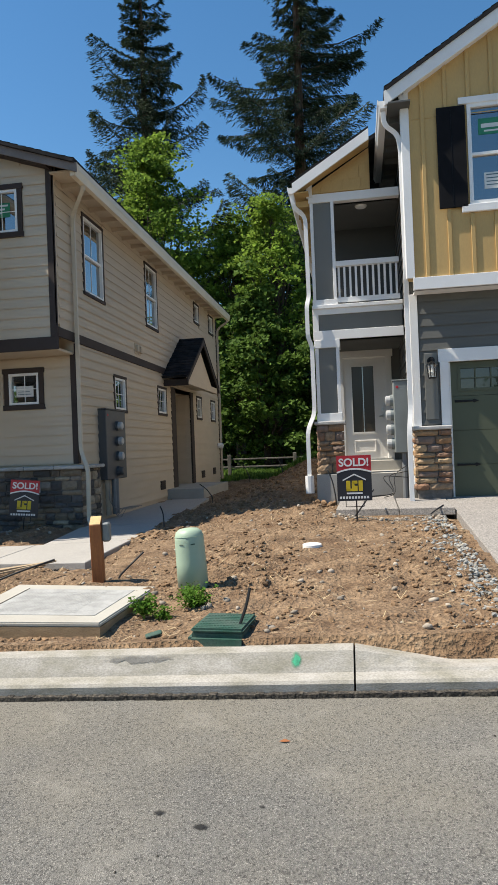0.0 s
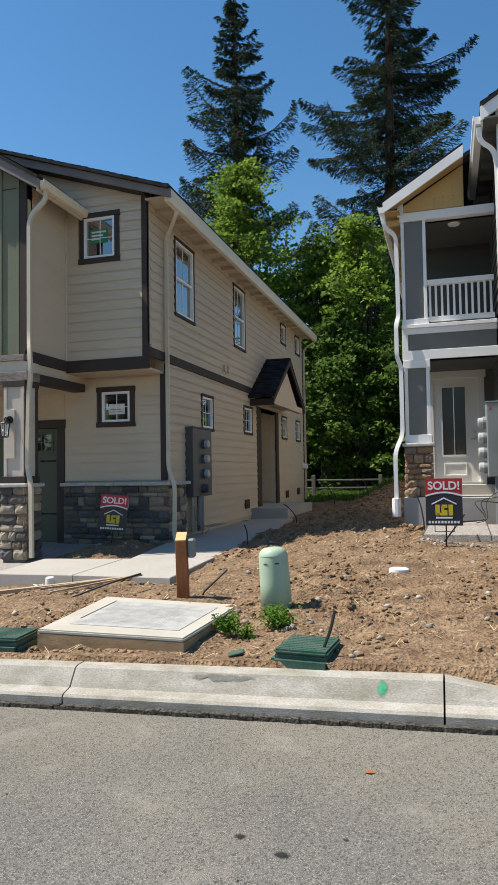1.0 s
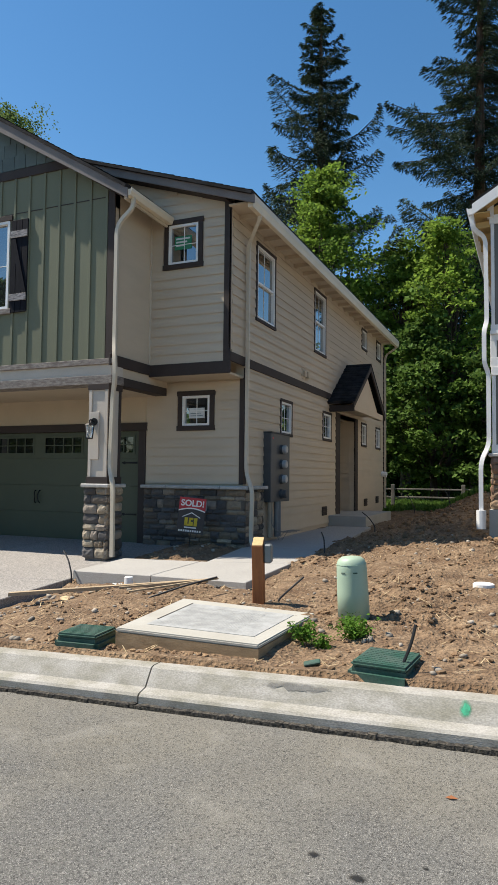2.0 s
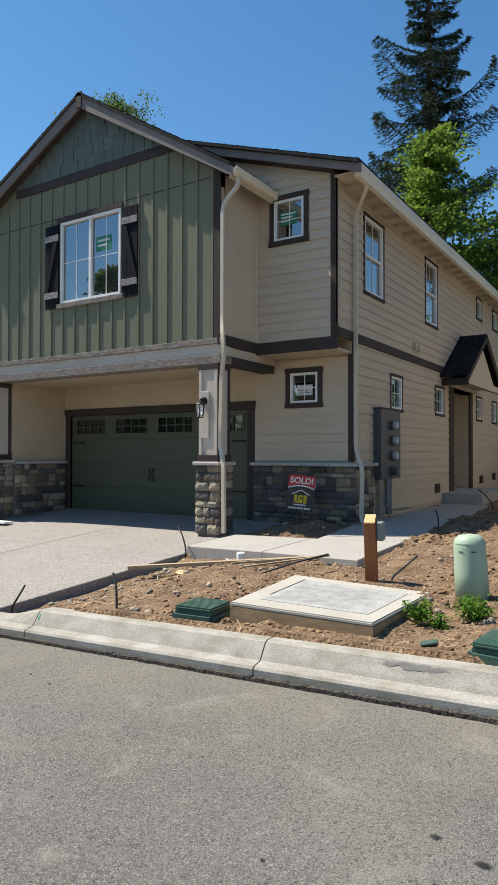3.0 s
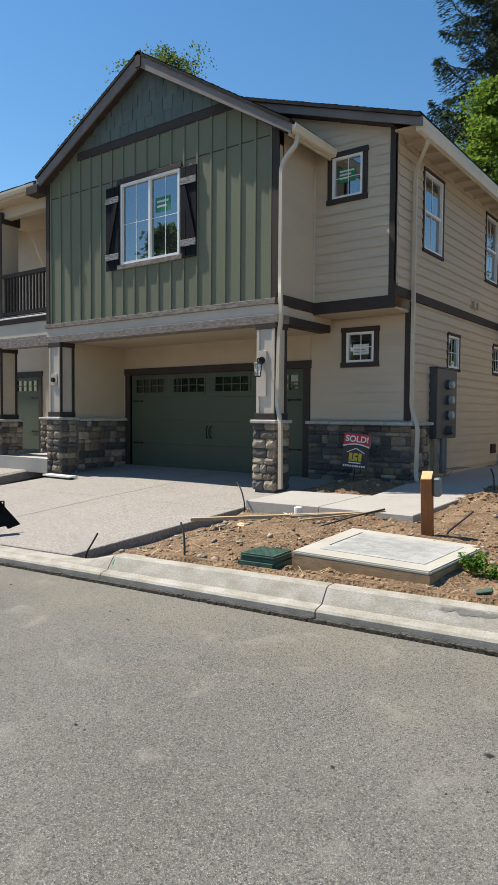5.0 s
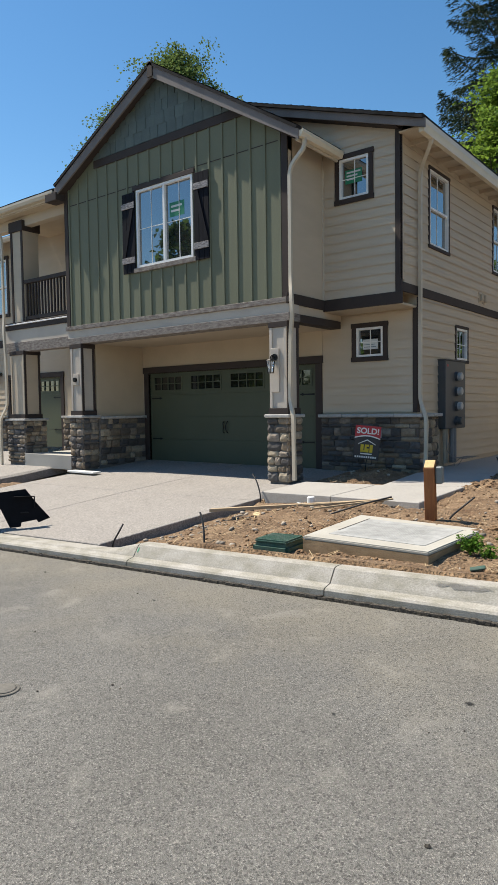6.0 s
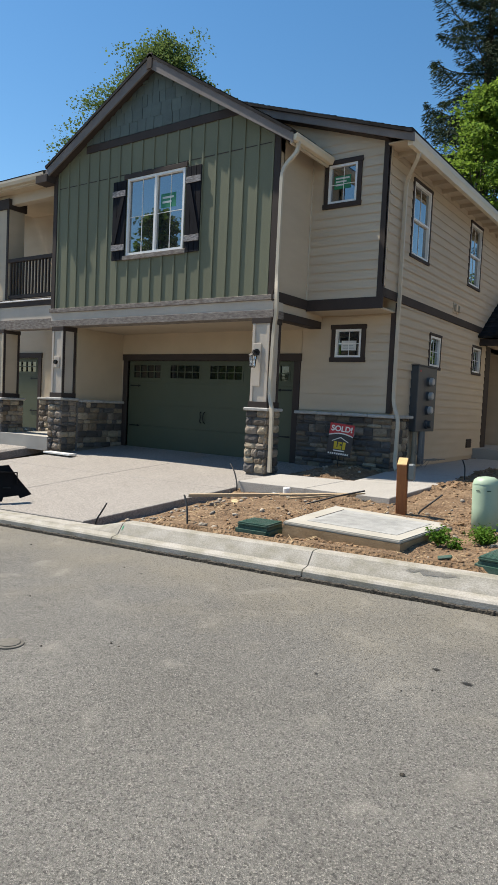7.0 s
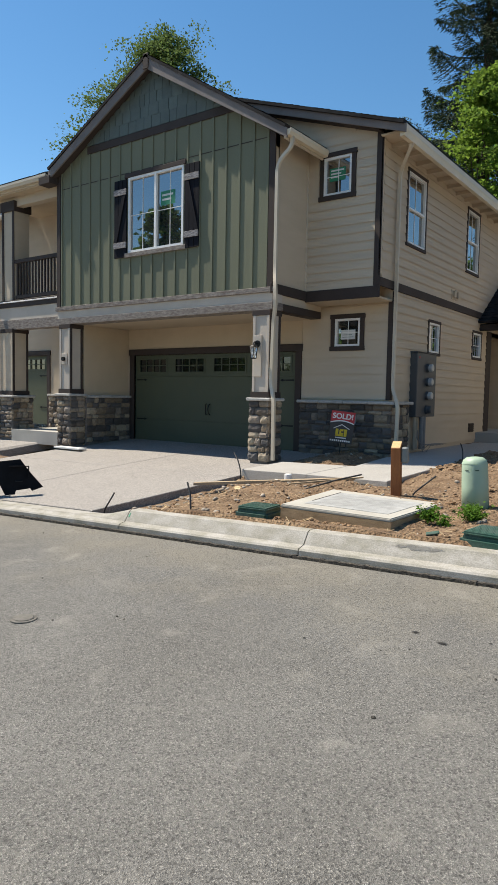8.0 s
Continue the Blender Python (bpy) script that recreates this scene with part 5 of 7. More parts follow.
shingle_roof("eave_slope", [(-26, 11.7, 6.55), (-15.4, 11.7, 6.55), (-15.4, 15.5, 7.9), (-26, 15.5, 7.9)], unit)
bm = bmesh.new()
gutter(bm, (-26, 11.72, 6.4), (-15.5, 11.72, 6.4), (0, -1, 0))
part("gutter", bm, M_TANTRIM, unit)
bm = bmesh.new()
duct(bm, bent([(-14.95, 10.2, 6.48), (-14.9, 10.2, 6.26), (-14.62, 10.36, 6.0), (-14.62, 10.36, 3.9), (-14.56, 10.3, 3.6), (-14.5, 10.3, 2.9), (-14.5, 10.3, 1.7), (-14.66, 10.2, 1.4), (-14.66, 10.2, 0.2)], 4))
part("downpipe", bm, M_TANTRIM, unit)
bm = bmesh.new()
duct(bm, bent([(-18.6, 11.65, 6.4), (-18.5, 12.05, 6.1), (-18.5, 12.1, 3.8), (-18.0, 12.05, 3.4), (-17.9, 12.05, 1.7), (-18.1, 11.95, 0.9), (-18.1, 11.95, 0.4)], 4))
part("downpipe", bm, M_TANTRIM, unit)
wall_lamp(front(12.15), -17.75, 2.6)
railing_base = slab("cover_plate", flat, -11.6, -10.7, 9.92, 10.14, 0.2, 0.238, M_SIGNWHITE, None)
tagged(railing_base, "white flat board lying on the driveway by the stone pier", "board")

# ---- grey and ochre house ----
GREY_AT = (0.06, 0.0, -0.055)
grey = thing("grey_house", "grey and ochre two-storey house with white trim", "house", at=GREY_AT)
MY, MGR, MPO, MDR = front(11.55), front(11.90), front(13.0), front(14.6)
XR = 7.55
yel_z = lambda x: 6.86 + 0.619 * (x - 0.9) if x < 4.5 else 6.86 + 0.619 * (8.1 - x)
YW = (2.20, 3.75, 5.13, 6.62)
wall_y = wall_body("gable_wall", MY, 1.27, XR, 4.1, 7.0, [YW], M_OCHRE, grey)
board("gable_wall", MY, [(1.27, 7.0), (XR, 7.0), (4.46, yel_z(4.46) - 0.15)], -0.16, 0, M_OCHRE, grey)
for k in range(19):
    u = 1.56 + 0.334 * k
    ztop = min(yel_z(u) - 0.22, 8.6)
    for p, q in ([(4.11, YW[2] - 0.13), (YW[3] + 0.09, ztop)] if YW[0] - 0.1 < u < YW[1] + 0.1 else [(4.11, ztop)]):
        slab("batten", MY, u - 0.028, u + 0.028, 0, 0.022, p, q, M_OCHRE, wall_y)
slab("panel_joint", MY, 1.4, XR, 0.0, 0.007, 6.48, 6.495, M_OCHRE, grey)
slab("corner_board", MY, 1.245, 1.365, 0, 0.03, 4.11, 6.98, M_WTRIM, grey)
slab("corner_board", west(1.27), 11.55, 11.64, 0, 0.03, 4.11, 6.9, M_WTRIM, grey)
w = window(MY, *YW, grey, None, cols=1, rows=1, sash="hung", frame_w=0.055)
room(MY, *YW, w)
slab("head_trim", MY, YW[0] - 0.12, YW[1] + 0.12, 0, 0.04, YW[3], YW[3] + 0.1, M_WTRIM, w)
slab("sill", MY, YW[0] - 0.12, YW[1] + 0.12, 0, 0.05, YW[2] - 0.11, YW[2], M_WTRIM, w)
slab("sticker", MY, 2.36, 2.85, -0.021, -0.019, 6.16, 6.40, M_STICKER, w, "green maker's sticker", bevel=0)
slab("print_bar", MY, 2.40, 2.80, -0.019, -0.0175, 6.26, 6.32, M_PAPER, w, bevel=0)
slab("print_bar", MY, 2.44, 2.72, -0.019, -0.0175, 6.20, 6.225, M_PAPER, w, bevel=0)
slab("notice", MY, 2.42, 2.98, -0.033, -0.031, 5.36, 5.60, M_PAPER, w, "white paper notice behind the glass", bevel=0)
for k in range(4):
    slab("print_bar", MY, 2.45, 2.92 - 0.07 * k, -0.031, -0.0295, 5.56 - 0.05 * k, 5.575 - 0.05 * k, M_BAR, w, bevel=0)
bm = bmesh.new()
block(bm, MY, 1.76, 2.17, 0.022, 0.05, 5.10, 6.60, 0.004)
sh = part("shutter", bm, M_BLACK, grey, "plain black board shutter")
slab("shutter_seam", MY, 1.96, 1.965, 0.05, 0.053, 5.12, 6.58, M_IRON, sh)
slab("eave_band", MY, 1.34, XR, -0.05, 0.04, 3.93, 4.11, M_WTRIM, grey)
slab("overhang_soffit", flat, 1.36, XR, 11.55, 11.95, 3.93, 3.96, M_WTRIM, grey)
# gable roof
shingle_roof("gable_roof_slope", [(1.02, 11.36, 6.935), (1.02, 17, 6.935), (4.5, 17, 9.09), (4.5, 11.36, 9.09)], grey)
shingle_roof("gable_roof_slope", [(8.1, 11.36, 6.86), (8.1, 17, 6.86), (4.5, 17, 9.09), (4.5, 11.36, 9.09)], grey)
board("rake_board", front(11.42), [(1.01, 6.675), (1.01, 6.885), (4.5, 9.04), (4.5, 8.80)], 0, 0.035, M_WTRIM, grey)
board("rake_board", front(11.42), [(8.11, 6.60), (8.11, 6.81), (4.5, 9.04), (4.5, 8.80)], 0, 0.035, M_WTRIM, grey)
board("rake_soffit", front(11.55), [(1.3, 6.86), (1.3, 6.90), (4.5, 8.88), (4.5, 8.84)], 0, 0.13, M_WTRIM, grey)
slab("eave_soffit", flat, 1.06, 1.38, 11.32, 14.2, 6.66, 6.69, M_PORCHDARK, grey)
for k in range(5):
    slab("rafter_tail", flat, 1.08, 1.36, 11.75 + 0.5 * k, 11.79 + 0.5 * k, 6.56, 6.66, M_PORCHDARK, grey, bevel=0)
bm = bmesh.new()
gutter(bm, (1.05, 11.42, 6.65), (1.05, 14.3, 6.65), (-1, 0, 0), 0.14, 0.13)
part("gutter", bm, M_WTRIM, grey, "white eaves gutter")
bm = bmesh.new()
duct(bm, bent([(0.99, 11.5, 6.63), (1.0, 11.52, 6.44), (1.20, 11.60, 6.32), (1.235, 11.62, 6.1), (1.24, 11.62, 4.2), (1.24, 11.76, 3.8), (1.24, 11.76, 2.15), (1.2, 11.64, 1.85), (1.2, 11.62, 0.72)], 4), 0.068, 0.055)
part("downpipe", bm, M_WTRIM, grey, "white rectangular downpipe")
# lower front
GGX0, GGX1, GGZ0, GGZ1 = 1.84, 6.72, 0.76, 2.87
wall_gr = wall_body("garage_wall", MGR, 1.30, XR, 0.6, 3.95, [(GGX0, GGX1, 0, GGZ1)], M_GREY, grey)
lap_siding(MGR, 1.42, XR, 1.92, 3.94, [(1.69, 6.9, 0, 3.1)], M_GREY, wall_gr, 0.19)
slab("corner_board", MGR, 1.29, 1.41, 0, 0.03, 1.86, 3.94, M_WTRIM, grey)
slab("door_trim", MGR, GGX0 - 0.13, GGX0, -0.12, 0.04, 1.86, GGZ1, M_WTRIM, grey)
slab("door_trim", MGR, GGX0 - 0.15, GGX1 + 0.15, -0.12, 0.045, GGZ1, GGZ1 + 0.2, M_WTRIM, grey)
slab("door_trim", MGR, GGX1, GGX1 + 0.13, -0.12, 0.04, 0.7, GGZ1, M_WTRIM, grey)
slab("door_stop", MGR, GGX0, GGX0 + 0.03, -0.12, -0.02, 0.76, GGZ1, M_WTRIM, grey)
garage_door(MGR, GGX0 + 0.02, GGX1, GGZ0, GGZ1, grey, windows=4, handles=True)
slab("lamp_block", MGR, 1.48, 1.67, 0, 0.03, 2.0, 3.02, M_GREYPANEL, grey)
wall_lamp(front(11.87), 1.58, 2.80).location = GREY_AT
bm = bmesh.new()
block(bm, flat, 1.31, 1.80, 11.78, 11.95, 0.6, 1.84)
pr = part("stone_pier", bm, M_MORTAR, grey, "tan mixed ledge stone pier")
stone_face(front(11.78), 1.28, 1.83, 0.92, 1.84, M_STONE_R, pr, small=0.07, large=0.13, wide=(0.16, 0.36))
stone_face(west(1.31), 11.74, 11.95, 0.92, 1.84, M_STONE_R, pr, wide=(0.16, 0.36))
slab("cap_stone", flat, 1.24, 1.84, 11.70, 11.98, 1.84, 1.9, M_CAP, pr, bevel=0.014)
slab("pier_foot", flat, 1.36, 1.78, 11.80, 11.95, 0.6, 0.92, M_CAP, pr)
# porch side wall
MW = west(1.30)
wall_w = wall_body("porch_side_wall", MW, 11.95, 14.6, 0.7, 6.6, [], M_GREY, grey)
lap_siding(MW, 11.98, 14.55, 0.95, 6.5, [], M_GREY, wall_w, 0.19)
slab("corner_board", MW, 11.9, 12.0, 0, 0.03, 1.0, 6.5, M_WTRIM, grey)
# porch
slab("porch_slab", flat, -0.3, 1.28, 12.86, 14.6, 0.6, 1.16, M_PORCH, grey, "grey concrete porch slab")
slab("porch_step", flat, 0.08, 1.28, 14.1, 14.6, 1.16, 1.34, M_PORCH, grey)
stone_pier(-0.28, 0.2, 12.92, 13.4, 1.17, 2.02, M_STONE_R, grey, None, faces="w")
slab("porch_column", flat, -0.23, 0.15, 13.0, 13.36, 2.08, 3.48, M_GREYPANEL, grey)
for u in (-0.25, 0.11):
    slab("column_trim", MPO, u, u + 0.06, 0, 0.03, 2.2, 3.36, M_WTRIM, grey)
slab("column_base", flat, -0.26, 0.18, 12.96, 13.38, 2.08, 2.22, M_WTRIM, grey)
slab("column_head", flat, -0.26, 0.18, 12.96, 13.38, 3.36, 3.5, M_WTRIM, grey)
slab("porch_beam_panel", MPO, -0.23, 1.26, -0.2, 0.0, 3.5, 4.06, M_GREYPANEL, grey)
for z0, z1, d in ((3.5, 3.66, 0.03), (3.94, 4.04, 0.03), (4.04, 4.10, 0.07)):
    slab("beam_board", MPO, -0.27, 1.27, 0, d, z0, z1, M_WTRIM, grey)
slab("beam_stile", MPO, -0.27, -0.17, 0, 0.028, 3.66, 3.94, M_WTRIM, grey)
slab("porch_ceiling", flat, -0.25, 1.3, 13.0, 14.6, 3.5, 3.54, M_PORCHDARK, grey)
slab("balcony_deck", flat, -0.25, 1.3, 13.05, 14.6, 3.95, 4.08, M_PORCH, grey)
slab("balcony_column", flat, -0.23, 0.15, 13.0, 13.36, 4.1, 5.9, M_GREYPANEL, grey)
for u in (-0.25, 0.11):
    slab("column_trim", MPO, u, u + 0.055, 0, 0.03, 4.1, 5.9, M_WTRIM, grey)
slab("column_base", flat, -0.26, 0.18, 12.96, 13.38, 4.1, 4.2, M_WTRIM, grey)
slab("balcony_header", MPO, -0.27, 1.28, -0.18, 0.03, 5.9, 6.05, M_WTRIM, grey)
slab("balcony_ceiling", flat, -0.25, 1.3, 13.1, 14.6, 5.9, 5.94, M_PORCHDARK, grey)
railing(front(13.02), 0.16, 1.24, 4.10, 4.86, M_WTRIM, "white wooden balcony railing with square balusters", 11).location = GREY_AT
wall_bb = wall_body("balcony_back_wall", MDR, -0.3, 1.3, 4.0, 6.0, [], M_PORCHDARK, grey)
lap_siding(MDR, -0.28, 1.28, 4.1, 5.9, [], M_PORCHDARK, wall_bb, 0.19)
cl = thing("ceiling_light", "white round recessed light in the balcony ceiling", "lamp", at=GREY_AT)
bm = bmesh.new()
tube(bm, [(0.64, 13.34, 5.9), (0.64, 13.34, 5.875)], [0.11, 0.09], 16)
part("trim_ring", bm, M_WHITE, cl)
wall_dr = wall_body("porch_back_wall", MDR, -0.3, 1.3, 1.1, 3.55, [(0.14, 1.06, 1.3, 3.4)], M_GREY, grey)
lap_siding(MDR, -0.25, 0.0, 1.2, 3.4, [], M_GREY, wall_dr, 0.19)
# front door
door = thing("front_door", "off-white entry door with tall glass lite, closed", "door", at=GREY_AT)
dx0, dx1, dzb, dzt = 0.19, 1.0, 1.375, 3.36
lite = (0.35, 0.77, 1.90, 3.19)
bm = bmesh.new()
for a, b, p, q in rects_around(dx0, dx1, dzb, dzt, [lite]):
    block(bm, MDR, a, b, -0.06, -0.015, p, q)
part("leaf", bm, M_DOORWHITE, door)
bm = bmesh.new()
for r in rects_around(lite[0] - 0.035, lite[1] + 0.035, lite[2] - 0.035, lite[3] + 0.035, [lite]):
    block(bm, MDR, r[0], r[1], -0.015, 0.0, r[2], r[3])
part("lite_frame", bm, M_DOORWHITE, door)
slab("lite_glass", MDR, *lite[:2], -0.045, -0.035, *lite[2:], M_GLASSDOOR, door, bevel=0)
slab("lite_bar", MDR, 0.552, 0.568, -0.035, -0.025, lite[2], lite[3], M_CHROME, door, bevel=0)
for r in rects_around(0.36, 0.78, 1.50, 1.74, [(0.385, 0.755, 1.525, 1.715)]):
    slab("panel_mould", MDR, r[0], r[1], -0.015, 0.0, r[2], r[3], M_DOORWHITE, door)
for z, r in ((2.33, 0.03), (2.2, 0.032)):
    bm = bmesh.new()
    tube(bm, [MDR(0.93, -0.02, z), MDR(0.93, 0.02, z)], r, 10)
    part("lock", bm, M_CHROME, door, "satin nickel lock")
bm = bmesh.new()
tube(bm, [MDR(0.93, 0.0, 2.2), MDR(0.93, 0.05, 2.2), MDR(0.85, 0.06, 2.19)], 0.012, 6)
part("lever_handle", bm, M_CHROME, door, "satin nickel lever handle")
for a, b, p, q in ((0.07, 0.19, 1.3, 3.36), (1.0, 1.12, 1.3, 3.36), (0.04, 1.15, 3.36, 3.5)):
    slab("door_casing", MDR, a, b, -0.05, 0.03, p, q, M_DOORWHITE, grey)
slab("threshold", MDR, 0.15, 1.06, -0.05, 0.06, 1.32, 1.375, M_CHROME, grey)
# main roof's front gable over the balcony
low_z = lambda x: 6.12 + 0.60 * (x + 0.62)
MLR = front(12.72)
board("gable_panel", front(12.98), [(-0.22, 6.05), (0.80, 6.05), (0.80, low_z(0.80) - 0.2), (-0.22, low_z(-0.22) - 0.2)], -0.05, 0, M_OCHRE, grey)
rnd = random.Random(9)
gp = slab("shake_panel", front(12.97), -0.2, 0.78, 0, 0.004, 6.06, 6.08, M_OCHRE, grey)
z = 6.06
while z < 7.1:
    u = -0.24 + rnd.random() * 0.08
    while u < 0.72:
        wd = rnd.uniform(0.12, 0.22)
        m0 = low_z(u) - 0.22
        if m0 > z + 0.02 and u + wd < 0.8:
            slab("shake", front(12.98), u + 0.004, u + wd - 0.004, 0.0, 0.016 + rnd.random() * 0.008, z, min(z + 0.22, m0), M_OCHRE, gp, bevel=0)
        u += wd
    z += 0.2
slab("panel_edge", front(12.99), -0.30, -0.2, -0.05, 0.03, 6.0, 6.3, M_WTRIM, grey)
board("low_rake_board", MLR, [(-0.52, 5.99), (-0.52, 6.17), (0.80, low_z(0.80)), (0.80, low_z(0.80) - 0.18)], 0, 0.035, M_WTRIM, grey)
shingle_roof("main_roof_slope", [(-0.54, 12.7, 6.21), (-0.54, 25, 6.21), (4.0, 25, 8.93), (4.0, 14.2, 8.93)], grey)
bm = bmesh.new()
prism(bm, front(12.7), [(-0.54, 6.21), (0.80, 7.02), (0.80, 6.97), (-0.54, 6.16)], 0.0, -1.6)
part("roof_edge", bm, M_ROOF, grey)
board("low_rake_soffit", front(12.98), [(-0.49, 6.05), (-0.49, 6.07), (0.80, 6.81), (0.80, 6.79)], 0, 0.25, M_OCHRE, grey)
slab("eave_soffit", flat, -0.50, -0.25, 12.75, 25, 6.02, 6.04, M_OCHRE, grey)
for k in range(10):
    slab("rafter_tail", flat, -0.49, -0.26, 13.0 + 0.6 * k, 13.05 + 0.6 * k, 5.86, 5.96, M_OCHRE, grey, bevel=0)
bm = bmesh.new()
gutter(bm, (-0.50, 12.75, 6.02), (-0.50, 24.9, 6.02), (-1, 0, 0))
part("gutter", bm, M_WTRIM, grey, "white eaves gutter")
bm = bmesh.new()
duct(bm, bent([(-0.54, 12.82, 6.02), (-0.52, 12.82, 5.80), (-0.33, 12.94, 5.68), (-0.32, 12.94, 4.25), (-0.36, 12.88, 4.1), (-0.36, 12.88, 3.55), (-0.3, 12.94, 3.4), (-0.3, 12.94, 2.2), (-0.42, 12.82, 1.95), (-0.42, 12.82, 1.15)], 4), 0.068, 0.055)
part("downpipe", bm, M_WTRIM, grey, "white rectangular downpipe")
bm = bmesh.new()
tube(bm, [(-0.42, 12.82, 1.15), (-0.42, 12.82, 0.85)], 0.075, 10)
part("drain_boot", bm, M_WTRIM, grey)
# unseen wall, made pale to bounce sunlight onto the tan house's side
wall_body("unseen_bounce_wall", west(-0.25), 14.62, 25, 0.6, 6.1, [], M_BOUNCEWALL, grey)
bm = bmesh.new()
block(bm, flat, -0.1, 8, 24.8, 25, 0.6, 6.3)
part("rear_wall", bm, M_GREY, grey)


# ---- loose things ----
def meter_bank(name, label, M, u0, u1, depth, z0, z1, n, mat, along, dial_face, parent=None):
    """A tall meter cabinet with a column of round glass meters on one face."""
    root = thing(name, label, "meter box")
    bm = bmesh.new()
    block(bm, M, u0, u1, 0.0, depth, z0, z1, 0.012)
    body = part("cabinet", bm, mat, root)
    slab("lid", M, u0 - 0.01, u1 + 0.01, 0.0, depth + 0.012, z1, z1 + 0.02, mat, root)
    slab("warning_sticker", *dial_face(0.0, z1 - 0.1)[1], M_GLASSTEX, root, "small red sticker", bevel=0)
    step = (z1 - z0 - 0.45) / max(1, n - 1)
    for k in range(n):
        z = z1 - 0.3 - step * k
        c, _ = dial_face(0.0, z)
        p, way = Vector(c[0]), Vector(c[1])
        bm = bmesh.new()
        tube(bm, [p, p + way * 0.05], 0.095, 16)
        ring = part("meter_socket", bm, mat, root)
        bm = bmesh.new()
        tube(bm, [p + way * 0.05, p + way * 0.11, p + way * 0.125], [0.08, 0.078, 0.06], 16)
        part("meter_glass", bm, M_DIAL if k < n - 1 or name != "meter_bank" else mat, ring, "clear-domed round meter")
    return root


def dial_tan(u, z):
    return ((-4.13, 13.66, z), (1, 0, 0)), (lambda u, d, zz: (-4.13 + d, 13.2 + u, zz), 0.0, 0.05, 0.0, 0.003, z - 0.02, z + 0.02)


def dial_grey(u, z):
    return ((1.02, 12.5, z), (-1, 0, 0)), (front(12.3), 1.06, 1.1, 0.0, 0.003, z - 0.02, z + 0.02)


mb = meter_bank("meter_bank", "dark grey electric meter cabinet on tan siding", MS, 13.12, 14.16, 0.17, 1.12, 2.44, 4, M_METER, 1, dial_tan)
for k, (y, mat, r) in enumerate(((13.22, M_PIPETAN, 0.035), (13.33, M_PIPETAN, 0.03), (13.52, M_PIPE, 0.045), (13.66, M_PIPE, 0.045))):
    bm = bmesh.new()
    tube(bm, [(-4.2 + 0.03 * (k > 1), y, 1.14), (-4.2 + 0.03 * (k > 1), y + (0.02 if k < 2 else 0), 0.45)], r, 10)
    part("conduit", bm, mat, mb)
for k in range(5):
    bm = bmesh.new()
    rr = random.Random(k)
    a = Vector((-4.15, 13.2 + 0.1 * k, 0.95 - 0.1 * k))
    tube(bm, bent([a, a + Vector((0.05, -0.1, -0.25)), Vector((-4.05, 13.3 + 0.15 * k, 0.56)), Vector((-3.9, 13.6 + 0.18 * k, 0.53))], 4, 0.1), 0.006, 5)
    part("loose_wire", bm, M_PIPE, mb)
mb2 = meter_bank("wall_meter_cabinet", "pale grey electric meter cabinet on grey siding", lambda u, d, z: (1.27 - d, u, z), 12.3, 12.72, 0.25, 1.50, 2.66, 4, M_METERL, -1, dial_grey)
mb2.location = GREY_AT
bm = bmesh.new()
tube(bm, [(1.17, 12.4, 1.52), (1.17, 12.4, 0.74)], 0.05, 10)
part("conduit", bm, M_PIPE, mb2)
for k in range(3):
    bm = bmesh.new()
    tube(bm, bent([(1.2, 12.3, 1.3 - 0.1 * k), (0.95 - 0.1 * k, 12.2, 1.15), (1.0, 12.1, 0.85), (0.8 - 0.3 * k, 11.9, 0.82)], 5, 0.15), 0.007, 5)
    part("loose_wire", bm, M_TUBE, mb2)


def words(text, size, mat, parent, m, name="lettering", bold=0.0):
    cu = bpy.data.curves.new("lettering", "FONT")
    cu.body, cu.size, cu.extrude, cu.align_x, cu.offset = text, size, 0.001, "CENTER", bold
    tmp = bpy.data.objects.new("lettering", cu)
    scene.collection.objects.link(tmp)
    me = bpy.data.meshes.new_from_object(tmp)
    bpy.data.objects.remove(tmp)
    me.materials.append(mat)
    ob = new(name, me)
    ob.parent = parent
    ob.matrix_basis = m
    return ob


